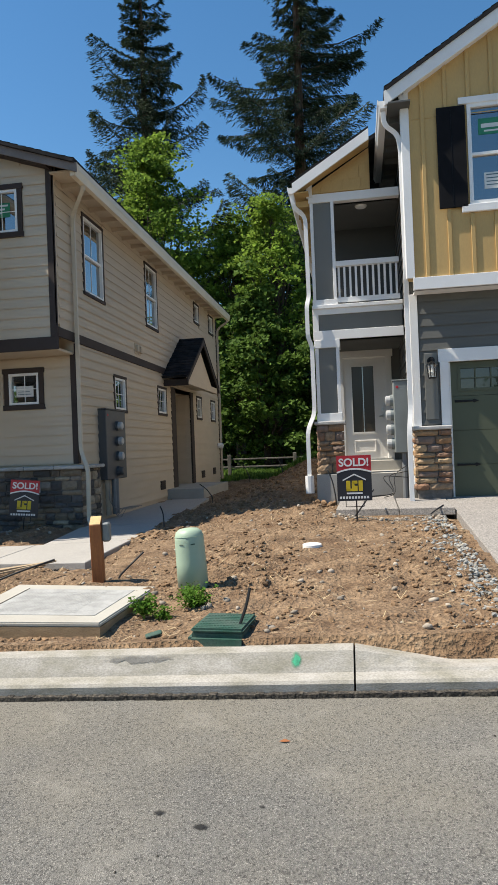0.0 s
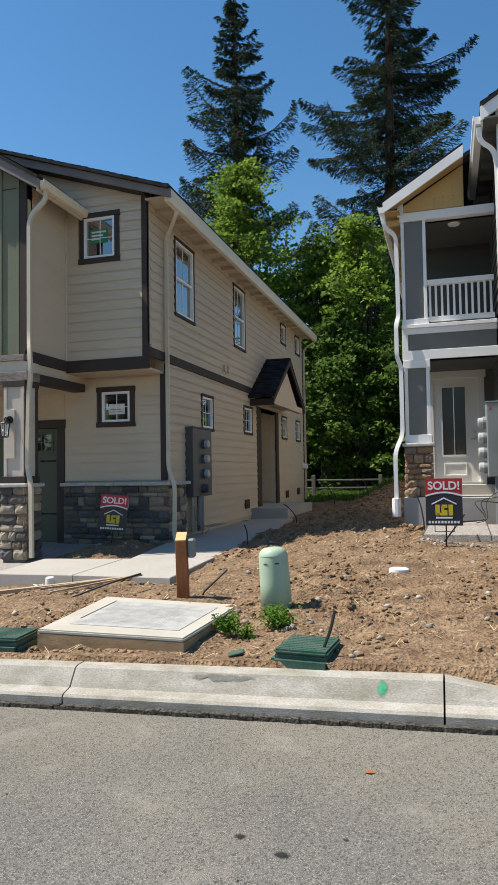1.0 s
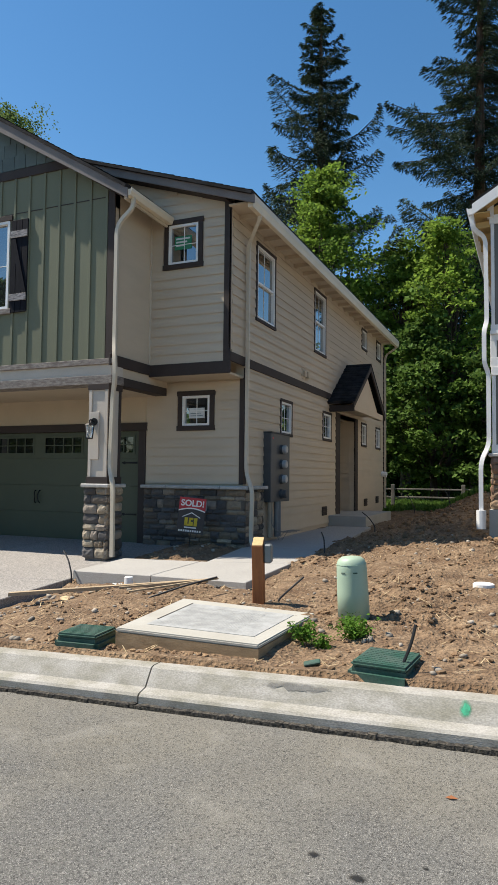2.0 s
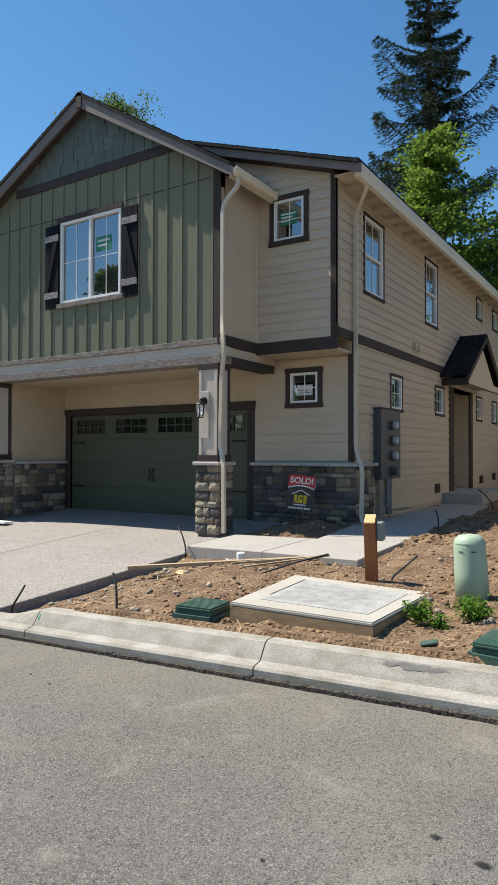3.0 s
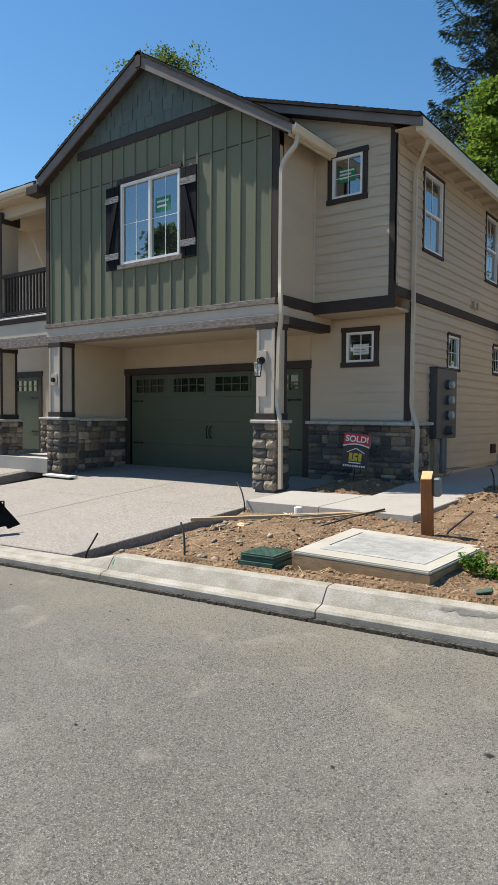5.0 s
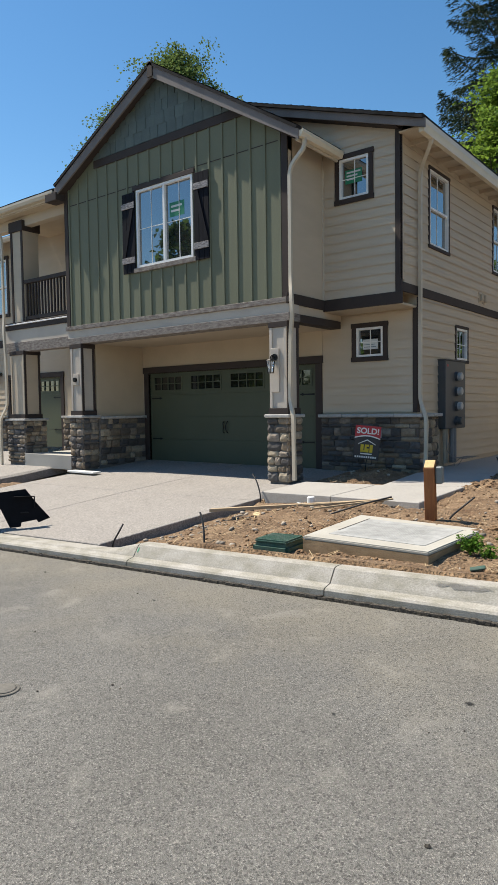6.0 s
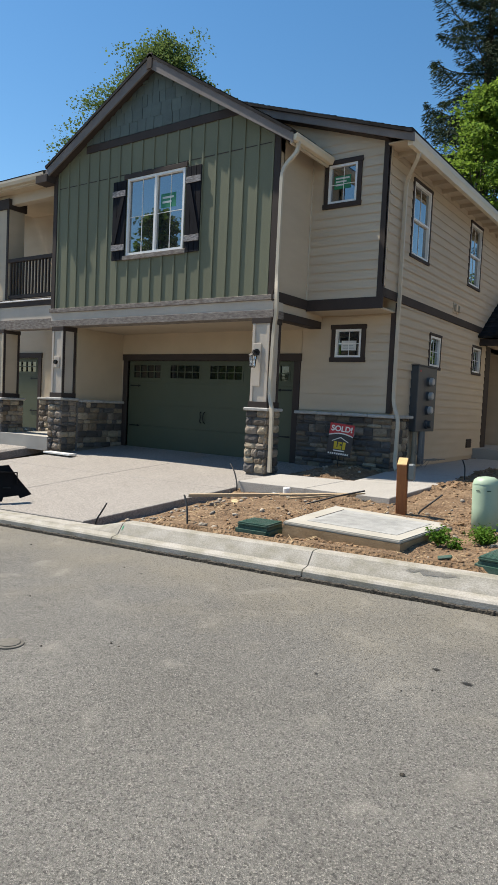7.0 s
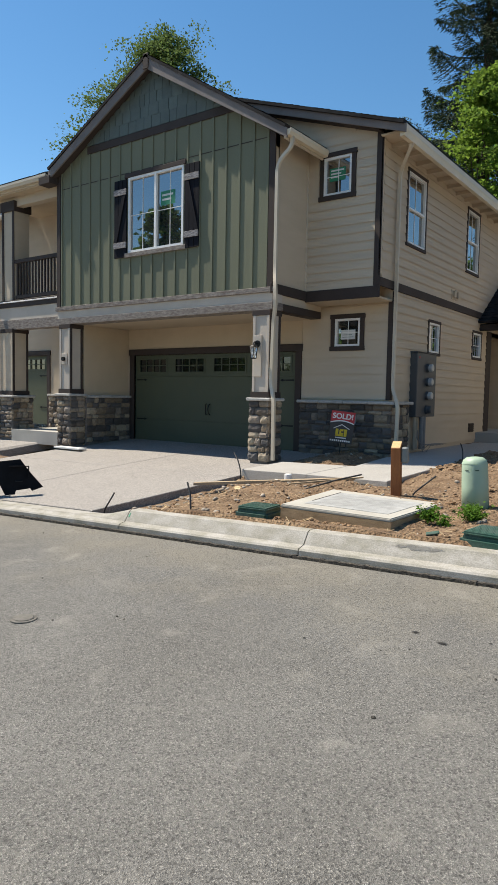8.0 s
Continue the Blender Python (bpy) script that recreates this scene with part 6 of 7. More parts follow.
def yard_sign(at, turn, lean):
    """A sold sign on a wire stake; local x is across, y to the back, z up."""
    root = thing("yard_sign", "red and black sold sign on wire stake in soil", "sign", group="sold signs")
    W, H, z0 = 0.46, 0.61, 0.32
    F = front(0.0)
    panel = slab("panel", F, -W / 2, W / 2, -0.008, 0.0, z0, z0 + H, M_SIGNBLACK, root, bevel=0.001)
    arc = [(-W / 2 + W * k / 12, z0 + 0.395 + 0.045 * math.sin(math.pi * k / 12)) for k in range(13)]
    board("red_field", F, arc + [(W / 2, z0 + H), (-W / 2, z0 + H)], 0.0, 0.002, M_GLASSTEX, panel)
    board("white_arc", F, arc + [(u, z - 0.022) for u, z in arc[::-1]], 0.0005, 0.0025, M_SIGNWHITE, panel)
    words("SOLD!", 0.145, M_SIGNWHITE, panel, pose(0, -0.004, z0 + 0.468, 90, 0, 0), bold=0.004)
    roof = [(-0.155, 0.285), (0, 0.365), (0.155, 0.285), (0.155, 0.268), (0, 0.346), (-0.155, 0.268)]
    board("house_mark", F, [(u, z0 + z) for u, z in roof], 0.0, 0.003, M_SIGNWHITE, panel)
    for a, b, p, q in ((-0.11, -0.055, 0.13, 0.27), (-0.11, -0.02, 0.13, 0.165), (-0.03, 0.04, 0.23, 0.27), (-0.035, 0.0, 0.13, 0.25), (0.0, 0.04, 0.13, 0.20), (0.055, 0.11, 0.13, 0.27)):
        slab("gold_mark", F, a, b, 0.0, 0.003 + 0.0005 * (a > -0.04), z0 + p, z0 + q, M_SIGNGOLD, panel, bevel=0)
    slab("name_bar", F, -0.105, 0.105, 0.0, 0.002, z0 + 0.09, z0 + 0.112, M_SIGNWHITE, panel, bevel=0)
    for k in range(10):
        slab("number_bar", F, -0.20 + 0.04 * k, -0.172 + 0.04 * k, 0.0, 0.002, z0 + 0.028, z0 + 0.06, M_SIGNWHITE, panel, bevel=0)
    for s in (-0.12, 0.12):
        bm = bmesh.new()
        tube(bm, [(s, 0.012, z0 + 0.5), (s, 0.012, z0 - 0.08)], 0.005, 6)
        part("stake_wire", bm, M_IRON, root)
    bm = bmesh.new()
    tube(bm, [(-0.12, 0.012, z0 - 0.08), (0.12, 0.012, z0 - 0.08)], 0.005, 6)
    part("cross_wire", bm, M_IRON, root)
    bm = bmesh.new()
    tube(bm, [(0.02, 0.012, z0 + 0.1), (0.02, 0.012, -0.12)], 0.009, 6)
    part("stake", bm, M_IRON, root)
    root.matrix_basis = pose(*at, 0, lean, turn)
    return root


yard_sign((0.42, 10.38, 0.53), 3, 0)
yard_sign((-5.02, 11.5, 0.30), 36, 6)

# utility vault with steel lid
vault = thing("utility_vault", "low pale concrete utility vault with chequered steel lid", "utility vault")
zt = 0.36
V = [(-2.70, 6.01), (-1.44, 6.0), (-1.41, 7.28), (-2.84, 7.40)]
vc = [(p[0], p[1]) for p in V]


def quad_block(bm, pts, z0, z1, bevel=0.0):
    lo = [bm.verts.new((x, y, z0)) for x, y in pts]
    hi = [bm.verts.new((x, y, z1)) for x, y in pts]
    fs = [bm.faces.new(lo[::-1]), bm.faces.new(hi)] + [bm.faces.new((lo[k], lo[(k + 1) % len(pts)], hi[(k + 1) % len(pts)], hi[k])) for k in range(len(pts))]
    if bevel:
        bmesh.ops.recalc_face_normals(bm, faces=fs)
        bmesh.ops.bevel(bm, geom=list({e for f in fs for e in f.edges}), offset=bevel, segments=2, affect="EDGES")


def inset(pts, a, b, c, d):
    """A smaller four-sided area inside pts by shares."""
    P = [Vector((x, y)) for x, y in pts]
    f = lambda s, t: (P[0].lerp(P[1], s)).lerp(P[3].lerp(P[2], s), t)
    return [tuple(f(s, t)) for s, t in ((a, c), (b, c), (b, d), (a, d))]


bm = bmesh.new()
quad_block(bm, V, zt - 0.035, zt, 0.010)
part("body", bm, M_VAULT, vault)
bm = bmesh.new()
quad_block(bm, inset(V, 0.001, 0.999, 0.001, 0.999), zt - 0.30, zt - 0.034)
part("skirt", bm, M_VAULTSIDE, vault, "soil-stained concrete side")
bm = bmesh.new()
quad_block(bm, inset(V, 0.14, 0.90, 0.16, 0.86), zt + 0.0005, zt + 0.004, 0.001)
lid = part("lid", bm, M_LIDSTEEL, vault, "chequered grey steel lid")
verts, faces = [], []
for i in range(46):
    for j in range(34):
        c = Vector(inset(V, 0.20 + 0.012 * i, 0.20 + 0.012 * i, 0.22 + 0.0165 * j, 0.22 + 0.0165 * j)[0])
        a = 0.8 if (i + j) % 2 else -0.8
        k, s = len(verts), Vector((math.cos(a), math.sin(a))) * 0.010
        t = Vector((-s.y, s.x)) * 0.3
        verts += [(*(c + s), zt + 0.0045), (*(c + t), zt + 0.0075), (*(c - s), zt + 0.0045), (*(c - t), zt + 0.0075)]
        faces.append((k, k + 1, k + 2, k + 3))
me = bpy.data.meshes.new("tread_pattern")
me.from_pydata(verts, [], faces)
me.materials.append(M_LIDSTEEL)
tp = new("tread_pattern", me)
tp.parent = lid
tagged(tp, kind="stuff")
bm = bmesh.new()
quad_block(bm, inset(V, 0.14, 0.148, 0.3, 0.86), zt + 0.0045, zt + 0.007)
part("lid_seam", bm, M_LIP, vault)

# buried pull boxes


def pull_box(at, turn, w, d, h):
    root = thing("pull_box", "dark green plastic utility box set in soil", "utility box", group="green utility boxes")
    bm = bmesh.new()
    base, top = [(-w / 2 - 0.02, -d / 2 - 0.02), (w / 2 + 0.02, -d / 2 - 0.02), (w / 2 + 0.02, d / 2 + 0.02), (-w / 2 - 0.02, d / 2 + 0.02)], None
    quad_block(bm, base, -0.12, h - 0.02, 0.03)
    part("body", bm, M_BOX, root)
    bm = bmesh.new()
    quad_block(bm, [(-w / 2, -d / 2), (w / 2, -d / 2), (w / 2, d / 2), (-w / 2, d / 2)], h - 0.018, h + 0.016, 0.014)
    lid = part("lid", bm, M_BOX, root)
    bm = bmesh.new()
    for i in range(14):
        for j in range(9):
            x, y = -w / 2 + 0.04 + (w - 0.08) * i / 13, -d / 2 + 0.04 + (d - 0.08) * j / 8
            block(bm, flat, x - 0.008, x + 0.008, y - 0.004, y + 0.004, h + 0.016, h + 0.019)
    tagged(part("lid_tread", bm, M_BOX, lid), kind="stuff")
    root.matrix_basis = pose(*at, 0, 0, turn)
    return root


pull_box((-2.98, 6.02, 0.20), 6, 0.36, 0.36, 0.10)
pull_box((-0.50, 6.02, 0.26), -4, 0.38, 0.44, 0.10)

ped = thing("telecom_pedestal", "pale green plastic telecom pedestal, slightly leaning", "utility pedestal")
bm = bmesh.new()
prof = [(0.0, 0.142), (0.30, 0.138), (0.50, 0.134), (0.545, 0.132), (0.585, 0.118), (0.61, 0.085), (0.618, 0.03)]
tube(bm, [(0, 0, z - 0.08) for z, _ in prof], [r for _, r in prof], 28)
part("cover", bm, M_PED, ped, smooth=True)
bm = bmesh.new()
tube(bm, [(0, 0, 0.463), (0, 0, 0.466)], 0.1345, 28)
part("cap_seam", bm, M_PED, ped)
for a in (-1.9, -1.1):
    slab("slot", lambda u, d, z, a=a: (math.cos(a) * (0.134 + d) - math.sin(a) * u, math.sin(a) * (0.134 + d) + math.cos(a) * u, z), -0.02, 0.02, 0, 0.004, 0.395, 0.405, M_BOX, ped)
ped.matrix_basis = pose(-1.05, 7.28, 0.36, 0, -3, 0)

post = thing("wooden_post", "reddish square cedar post with pale cut top", "post")
bm = bmesh.new()
block(bm, flat, -0.056, 0.056, -0.056, 0.056, -0.2, 0.52, 0.004)
for v in bm.verts:
    if v.co.z > 0.4:
        v.co.z += 0.075 * (0.056 + v.co.y) / 0.112
part("shaft", bm, M_POST, post)
bm = bmesh.new()
vs = [bm.verts.new(p) for p in ((-0.053, -0.053, 0.526), (0.053, -0.053, 0.526), (0.053, 0.053, 0.598), (-0.053, 0.053, 0.598))]
bm.faces.new(vs)
low = [bm.verts.new((v.co.x, v.co.y, v.co.z - 0.02)) for v in vs]
bm.faces.new(low[::-1])
for k in range(4):
    bm.faces.new((vs[k], low[k], low[(k + 1) % 4], vs[(k + 1) % 4]))
part("cut_top", bm, M_POSTEND, post)
ob = slab("outlet_box", flat, 0.058, 0.136, -0.02, 0.09, 0.34, 0.53, M_METERL, post, "grey weatherproof outlet box", bevel=0.015)
post.matrix_basis = pose(-2.12, 7.66, 0.385, 0, -1.5, 12)

# black steel stand toppled by the driveway
stand = thing("toppled_stand", "black steel stand lying on the driveway edge", "stand")
SF = lambda u, d, z: (u, -d, z)
bm = bmesh.new()
outline = [(-0.325, 0.50), (0.04, 0.54), (0.185, 0.34), (0.37, 0.12), (0.21, 0.06), (0.185, 0.10), (-0.02, 0.07), (-0.035, 0.01), (-0.175, 0.0), (-0.31, 0.29)]
prism(bm, SF, outline, -0.006, 0.006)
part("end_plate", bm, M_BLACK, stand)
slab("bracket", SF, -0.11, 0.17, 0.006, 0.07, 0.425, 0.44, M_BLACK, stand)
slab("bracket_web", SF, 0.155, 0.17, 0.006, 0.07, 0.27, 0.425, M_BLACK, stand)
slab("hasp", SF, -0.03, 0.08, 0.006, 0.02, 0.20, 0.22, M_IRON, stand)
bm = bmesh.new()
for z0, z1 in ((0.27, 0.30), (0.44, 0.47)):
    prism(bm, lambda u, d, z: (u, d, z), [(-0.33, z0), (-0.33, z1), (-1.5, z1 - 0.02), (-1.5, z0 - 0.02)], 0.0, 0.25)
prism(bm, lambda u, d, z: (u, d, z), [(-0.33, 0.30), (-0.33, 0.44), (-1.5, 0.42), (-1.5, 0.28)], 0.01, 0.03)
part("rail_beam", bm, M_BLACK, stand)
slab("rear_foot", lambda u, d, z: (u, d, z), -1.52, -1.47, -0.02, 0.27, 0.0, 0.47, M_BLACK, stand)
stand.matrix_basis = pose(-7.5, 6.12, -0.06, -6, 0, 50)

# stubs of black irrigation tube


def stub(at, tip):
    s = thing("tube_stub", "stub of black irrigation tube standing in soil", "pipe", group="irrigation stubs")
    a, b = Vector(at), Vector(tip)
    bm = bmesh.new()
    mid = a.lerp(b, 0.55) + Vector((0.02, 0.0, 0.02))
    tube(bm, bent([a - Vector((0, 0, 0.12)), a, mid, b], 3, 0.08), 0.011, 7)
    part("tube", bm, M_TUBE, s)


for at, tip in (((-5.42, 5.98, -0.02), (-5.36, 6.1, 0.2)), ((-3.88, 5.92, 0.18), (-4.05, 6.05, 0.46)), ((-5.36, 8.85, 0.25), (-5.62, 9.0, 0.54)), ((-1.98, 7.82, 0.34), (-1.78, 8.05, 0.56)),
                ((-0.40, 5.92, 0.3), (-0.30, 5.98, 0.62)), ((-2.44, 14.4, 0.66), (-2.72, 14.5, 0.92)), ((-2.5, 11.2, 0.5), (-2.58, 11.3, 0.76)), ((0.38, 10.6, 0.58), (0.68, 11.0, 0.95)),
                ((-3.4, 7.6, 0.28), (-2.75, 8.0, 0.5)), ((-1.6, 19.6, 0.92), (-1.75, 19.7, 1.3)), ((-2.3, 18.2, 0.86), (-2.5, 18.3, 1.2)), ((0.1, 12.2, 0.75), (-0.02, 12.3, 1.2)),
                ((1.4, 10.7, 0.6), (1.62, 10.85, 0.72))):
    stub(at, tip)


def lath(at, to, w, h):
    l = thing("wooden_lath", "weathered wooden lath lying on the soil", "board", group="loose laths")
    a, b = Vector(at), Vector(to)
    n = (b - a).normalized().cross(Vector((0, 0, 1))).normalized() * w / 2
    bm = bmesh.new()
    vs = [bm.verts.new(p) for z in (0, h) for p in (a - n + Vector((0, 0, z)), b - n + Vector((0, 0, z)), b + n + Vector((0, 0, z)), a + n + Vector((0, 0, z)))]
    for q in ((3, 2, 1, 0), (4, 5, 6, 7), (0, 1, 5, 4), (1, 2, 6, 5), (2, 3, 7, 6), (3, 0, 4, 7)):
        bm.faces.new([vs[i] for i in q])
    part("board", bm, M_WOOD, l)


lath((-5.3, 7.62, 0.155), (-3.15, 8.58, 0.335), 0.085, 0.04)
lath((-3.68, 7.68, 0.31), (-3.05, 8.64, 0.37), 0.03, 0.018)
lath((-3.95, 7.9, 0.30), (-3.1, 8.62, 0.36), 0.03, 0.02)
wp = thing("pipe_stub", "white plastic pipe stub in the soil", "pipe")
bm = bmesh.new()
tube(bm, [(-4.2, 8.48, 0.2), (-4.2, 8.48, 0.335), (-4.2, 8.48, 0.345)], [0.055, 0.055, 0.045], 14)
part("cap", bm, M_WHITE, wp)
lidw = thing("cleanout_lid", "white round plastic cleanout lid on the soil", "lid")
bm = bmesh.new()
tube(bm, [(0, 0, -0.05), (0, 0, 0.012), (0, 0, 0.02)], [0.11, 0.11, 0.095], 20)
part("disc", bm, M_WHITE, lidw)
lidw.location = (-0.07, 8.94, 0.475)
foam = thing("foam_strip", "ochre strip of dried foam by the vault", "foam")
bm = bmesh.new()
tube(bm, [(-1.98 + 0.06 * k, 5.98 - 0.004 * k + 0.008 * (k % 2), 0.235 + 0.008 * math.sin(k * 1.7)) for k in range(4)], 0.011, 6)
part("strip", bm, M_STRAW, foam)
crumple = thing("plastic_scrap", "crumpled clear plastic scrap by the white pipe stub", "scrap")
rr = random.Random(21)
bm = bmesh.new()
rim = [bm.verts.new((0.085 * math.cos(k * 0.7) * rr.uniform(0.6, 1.2), 0.05 * math.sin(k * 0.7) * rr.uniform(0.6, 1.2), rr.uniform(0.0, 0.04))) for k in range(9)]
mid = bm.verts.new((0, 0, 0.03))
for k in range(9):
    bm.faces.new((rim[k], rim[(k + 1) % 9], mid))
part("film", bm, M_PAPER, crumple)
crumple.location = (-4.38, 8.5, soil_z(-4.38, 8.5) + 0.012)
wad = thing("foam_wad", "yellow wad of dried foam on the soil", "foam")
bm = bmesh.new()
bmesh.ops.create_icosphere(bm, subdivisions=2, radius=0.05)
for v in bm.verts:
    v.co = v.co * (1 + 0.5 * noise.noise(v.co * 22))
    v.co.x, v.co.z = v.co.x * 1.5, v.co.z * 0.7
part("lump", bm, M_STRAW, wad)
wad.location = (-4.5, 7.66, soil_z(-4.5, 7.66) + 0.02)
chip = thing("plastic_chip", "small dark green plastic scrap on the soil", "scrap")
bm = bmesh.new()
block(bm, flat, -0.06, 0.06, -0.03, 0.03, 0, 0.02, 0.006)
part("scrap", bm, M_BOX, chip)
chip.matrix_basis = pose(-1.02, 5.98, 0.275, 8, -12, 20)
leaf = thing("red_leaf", "small dry red leaf on the asphalt", "leaf")
bm = bmesh.new()
vs = [bm.verts.new(p) for p in ((-0.03, 0, 0.002), (0, 0.014, 0.012), (0.035, 0.002, 0.004), (0, -0.014, 0.006))]
bm.faces.new(vs)
part("blade", bm, M_POST, leaf)
leaf.location = (0.05, 4.85, road_z(0.05, 4.85) + 0.002)
cover = thing("valve_cover", "round iron valve cover set in the asphalt", "cover")
bm = bmesh.new()
tube(bm, [(0, 0, -0.05), (0, 0, 0.008), (0, 0, 0.011)], [0.092, 0.092, 0.088], 28)
part("ring", bm, M_COVER, cover)
bm = bmesh.new()
tube(bm, [(0, 0, 0.0115), (0, 0, 0.015), (0, 0, 0.018)], [0.07, 0.07, 0.064], 24)
part("disc", bm, M_COVER, cover, "worn round iron disc")
COVER_AT = (-2.78, 2.91)
cover.location = (*COVER_AT, road_z(*COVER_AT))


def blot(name, x, y, rx, ry, seed, mat=M_OILSHADOW):
    bm = bmesh.new()
    rr = random.Random(seed)
    n = 22
    vs = []
    for k in range(n):
        a = 2 * math.pi * k / n
        f = 1 + rr.uniform(-0.22, 0.22)
        px, py = x + rx * f * math.cos(a), y + ry * f * math.sin(a)
        vs.append(bm.verts.new((px, py, road_z(px, py) + 0.0045)))
    c = bm.verts.new((x, y, road_z(x, y) + 0.005))
    for k in range(n):
        bm.faces.new((vs[k], vs[(k + 1) % n], c))
    ob = part(name, bm, mat, road)


# the spot at (-3.42, 4.75) draws a stone and its shadow as flat colour
for k, (x, y, rx, ry) in enumerate(((-0.22, 4.06, 0.046, 0.03), (-0.43, 4.16, 0.034, 0.024), (0.02, 4.22, 0.02, 0.01), (-3.42, 4.75, 0.022, 0.014), (-0.97, 3.68, 0.016, 0.011))):
    blot("oil_and_shadow_spot", x, y, rx, ry, k)


# damp stain and paint mark on the kerb face
def kerb_mark(name, x0, x1, s0, s1, mat, seed, drips=False):
    rr = random.Random(seed)
    bm = bmesh.new()
    n = max(3, int((x1 - x0) / 0.03))
    prev = None
    for i in range(n + 1):
        x = x0 + (x1 - x0) * i / n
        sec = kerb_section(x)
        lo, hi = Vector((x, *sec[4])), Vector((x, *sec[5]))
        a = s0 + (rr.uniform(0, 0.45) if drips else rr.uniform(-0.05, 0.05))
        b = s1 + rr.uniform(-0.06, 0.06)
        out = Vector((0, -0.0035, 0.001))
        cur = (bm.verts.new(lo.lerp(hi, a) + out), bm.verts.new(lo.lerp(hi, b) + out))
        if prev:
            bm.faces.new((prev[0], cur[0], cur[1], prev[1]))
        prev = cur
    part(name, bm, mat, kerb)


kerb_mark("damp_stain", -1.36, -0.70, 0.30, 1.0, M_STAIN, 2, True)
kerb_mark("green_paint_mark", 0.0, 0.09, -0.1, 1.1, M_PAINT, 3)
kerb_mark("green_paint_mark", -4.605, -4.572, 0.1, 0.95, M_PAINT, 4)

# ---- soil stuff: stones, clods, gravel, straw ----
ICO = [(0, 0, 1), (0.894, 0, 0.447), (0.276, 0.851, 0.447), (-0.724, 0.526, 0.447), (-0.724, -0.526, 0.447), (0.276, -0.851, 0.447),
       (0.724, 0.526, -0.447), (-0.276, 0.851, -0.447), (-0.894, 0, -0.447), (-0.276, -0.851, -0.447), (0.724, -0.526, -0.447), (0, 0, -1)]
ICOF = [(0, 1, 2), (0, 2, 3), (0, 3, 4), (0, 4, 5), (0, 5, 1), (1, 6, 2), (2, 7, 3), (3, 8, 4), (4, 9, 5), (5, 10, 1), (6, 7, 2), (7, 8, 3), (8, 9, 4), (9, 10, 5), (10, 6, 1),
        (6, 11, 7), (7, 11, 8), (8, 11, 9), (9, 11, 10), (10, 11, 6)]


def pebbles(name, label, count, area, sizes, mat, seed, flatness=0.65, keep=lambda x, y: True, base=soil_z, smooth=False):
    rr = random.Random(seed)
    verts, faces = [], []
    while count:
        x, y = area(rr)
        if not keep(x, y):
            continue
        count -= 1
        s = sizes[0] + (sizes[1] - sizes[0]) * rr.random() ** 3.2
        m = Euler((rr.uniform(-0.4, 0.4), rr.uniform(-0.4, 0.4), rr.uniform(0, 6.28))).to_matrix()
        dim = Vector((s * rr.uniform(0.7, 1.3), s * rr.uniform(0.6, 1.0), s * flatness * rr.uniform(0.7, 1.1)))
        k, c = len(verts), Vector((x, y, base(x, y) + s * 0.22))
        for p in ICO:
            q = Vector(p) * rr.uniform(0.82, 1.15)
            verts.append(c + m @ Vector((q.x * dim.x, q.y * dim.y, q.z * dim.z)))
        faces += [(a + k, b + k, d + k) for a, b, d in ICOF]
    me = bpy.data.meshes.new(name)
    me.from_pydata(verts, [], faces)
    me.materials.append(mat)
    if smooth:
        me.polygons.foreach_set("use_smooth", [True] * len(me.polygons))
    return tagged(new(name, me), label, "stones", kind="stuff")


def open_soil(x, y):
    return y > 5.9 and not in_box(x, y, (-2.88, -1.36, 5.97, 7.43)) and not any(in_box(x, y, b, 0.02) for b in PAVED)


pebbles("road_grit", "small dark stones scattered on the asphalt", 46, lambda rr: (rr.uniform(-6, 1.5), rr.uniform(2.6, 5.3)), (0.003, 0.013), M_LIP, 33, base=road_z)
near_lot = lambda rr: (rr.uniform(-5.2, 1.9), 5.9 + 7.5 * rr.random() ** 1.3)
pebbles("loose_stones", "tan and grey pebbles scattered over bare soil", 600, near_lot, (0.005, 0.045), M_ROCK, 1, keep=open_soil, smooth=True)
pebbles("soil_clods", "brown clods of dry soil", 7000, near_lot, (0.003, 0.036), M_CLOD, 2, 0.6, keep=lambda x, y: open_soil(x, y) and (soil_rough(x, y) > 0.6 or math.sin(x * 91 + y * 57) > 0.8))
pebbles("edge_stones", "rounded tan stones along the driveway edge", 130, lambda rr: (-5.28 + abs(rr.gauss(0, 0.22)), rr.uniform(6.0, 8.75)), (0.012, 0.05), M_ROCK, 14, keep=open_soil, smooth=True)
pebbles("soil_clods", "brown clods of dry soil between the houses", 1500, lambda rr: (rr.uniform(-2.7, 0.1), rr.uniform(12, 24)), (0.015, 0.07), M_CLOD, 3, 0.8, keep=open_soil)
pebbles("crushed_gravel", "grey crushed gravel along the driveway edge", 900, lambda rr: (1.62 - abs(rr.gauss(0, 0.17)), rr.uniform(5.95, 10.7)), (0.014, 0.036), M_GRAVEL, 4, keep=lambda x, y: y > 5.9)
pebbles("spilled_soil", "pale soil and rubble by the path edge", 500, lambda rr: (rr.uniform(0.1, 1.6), 10.7 + rr.gauss(0, 0.12)), (0.01, 0.04), M_ROCK, 5, keep=open_soil)
rr = random.Random(8)
verts, faces = [], []
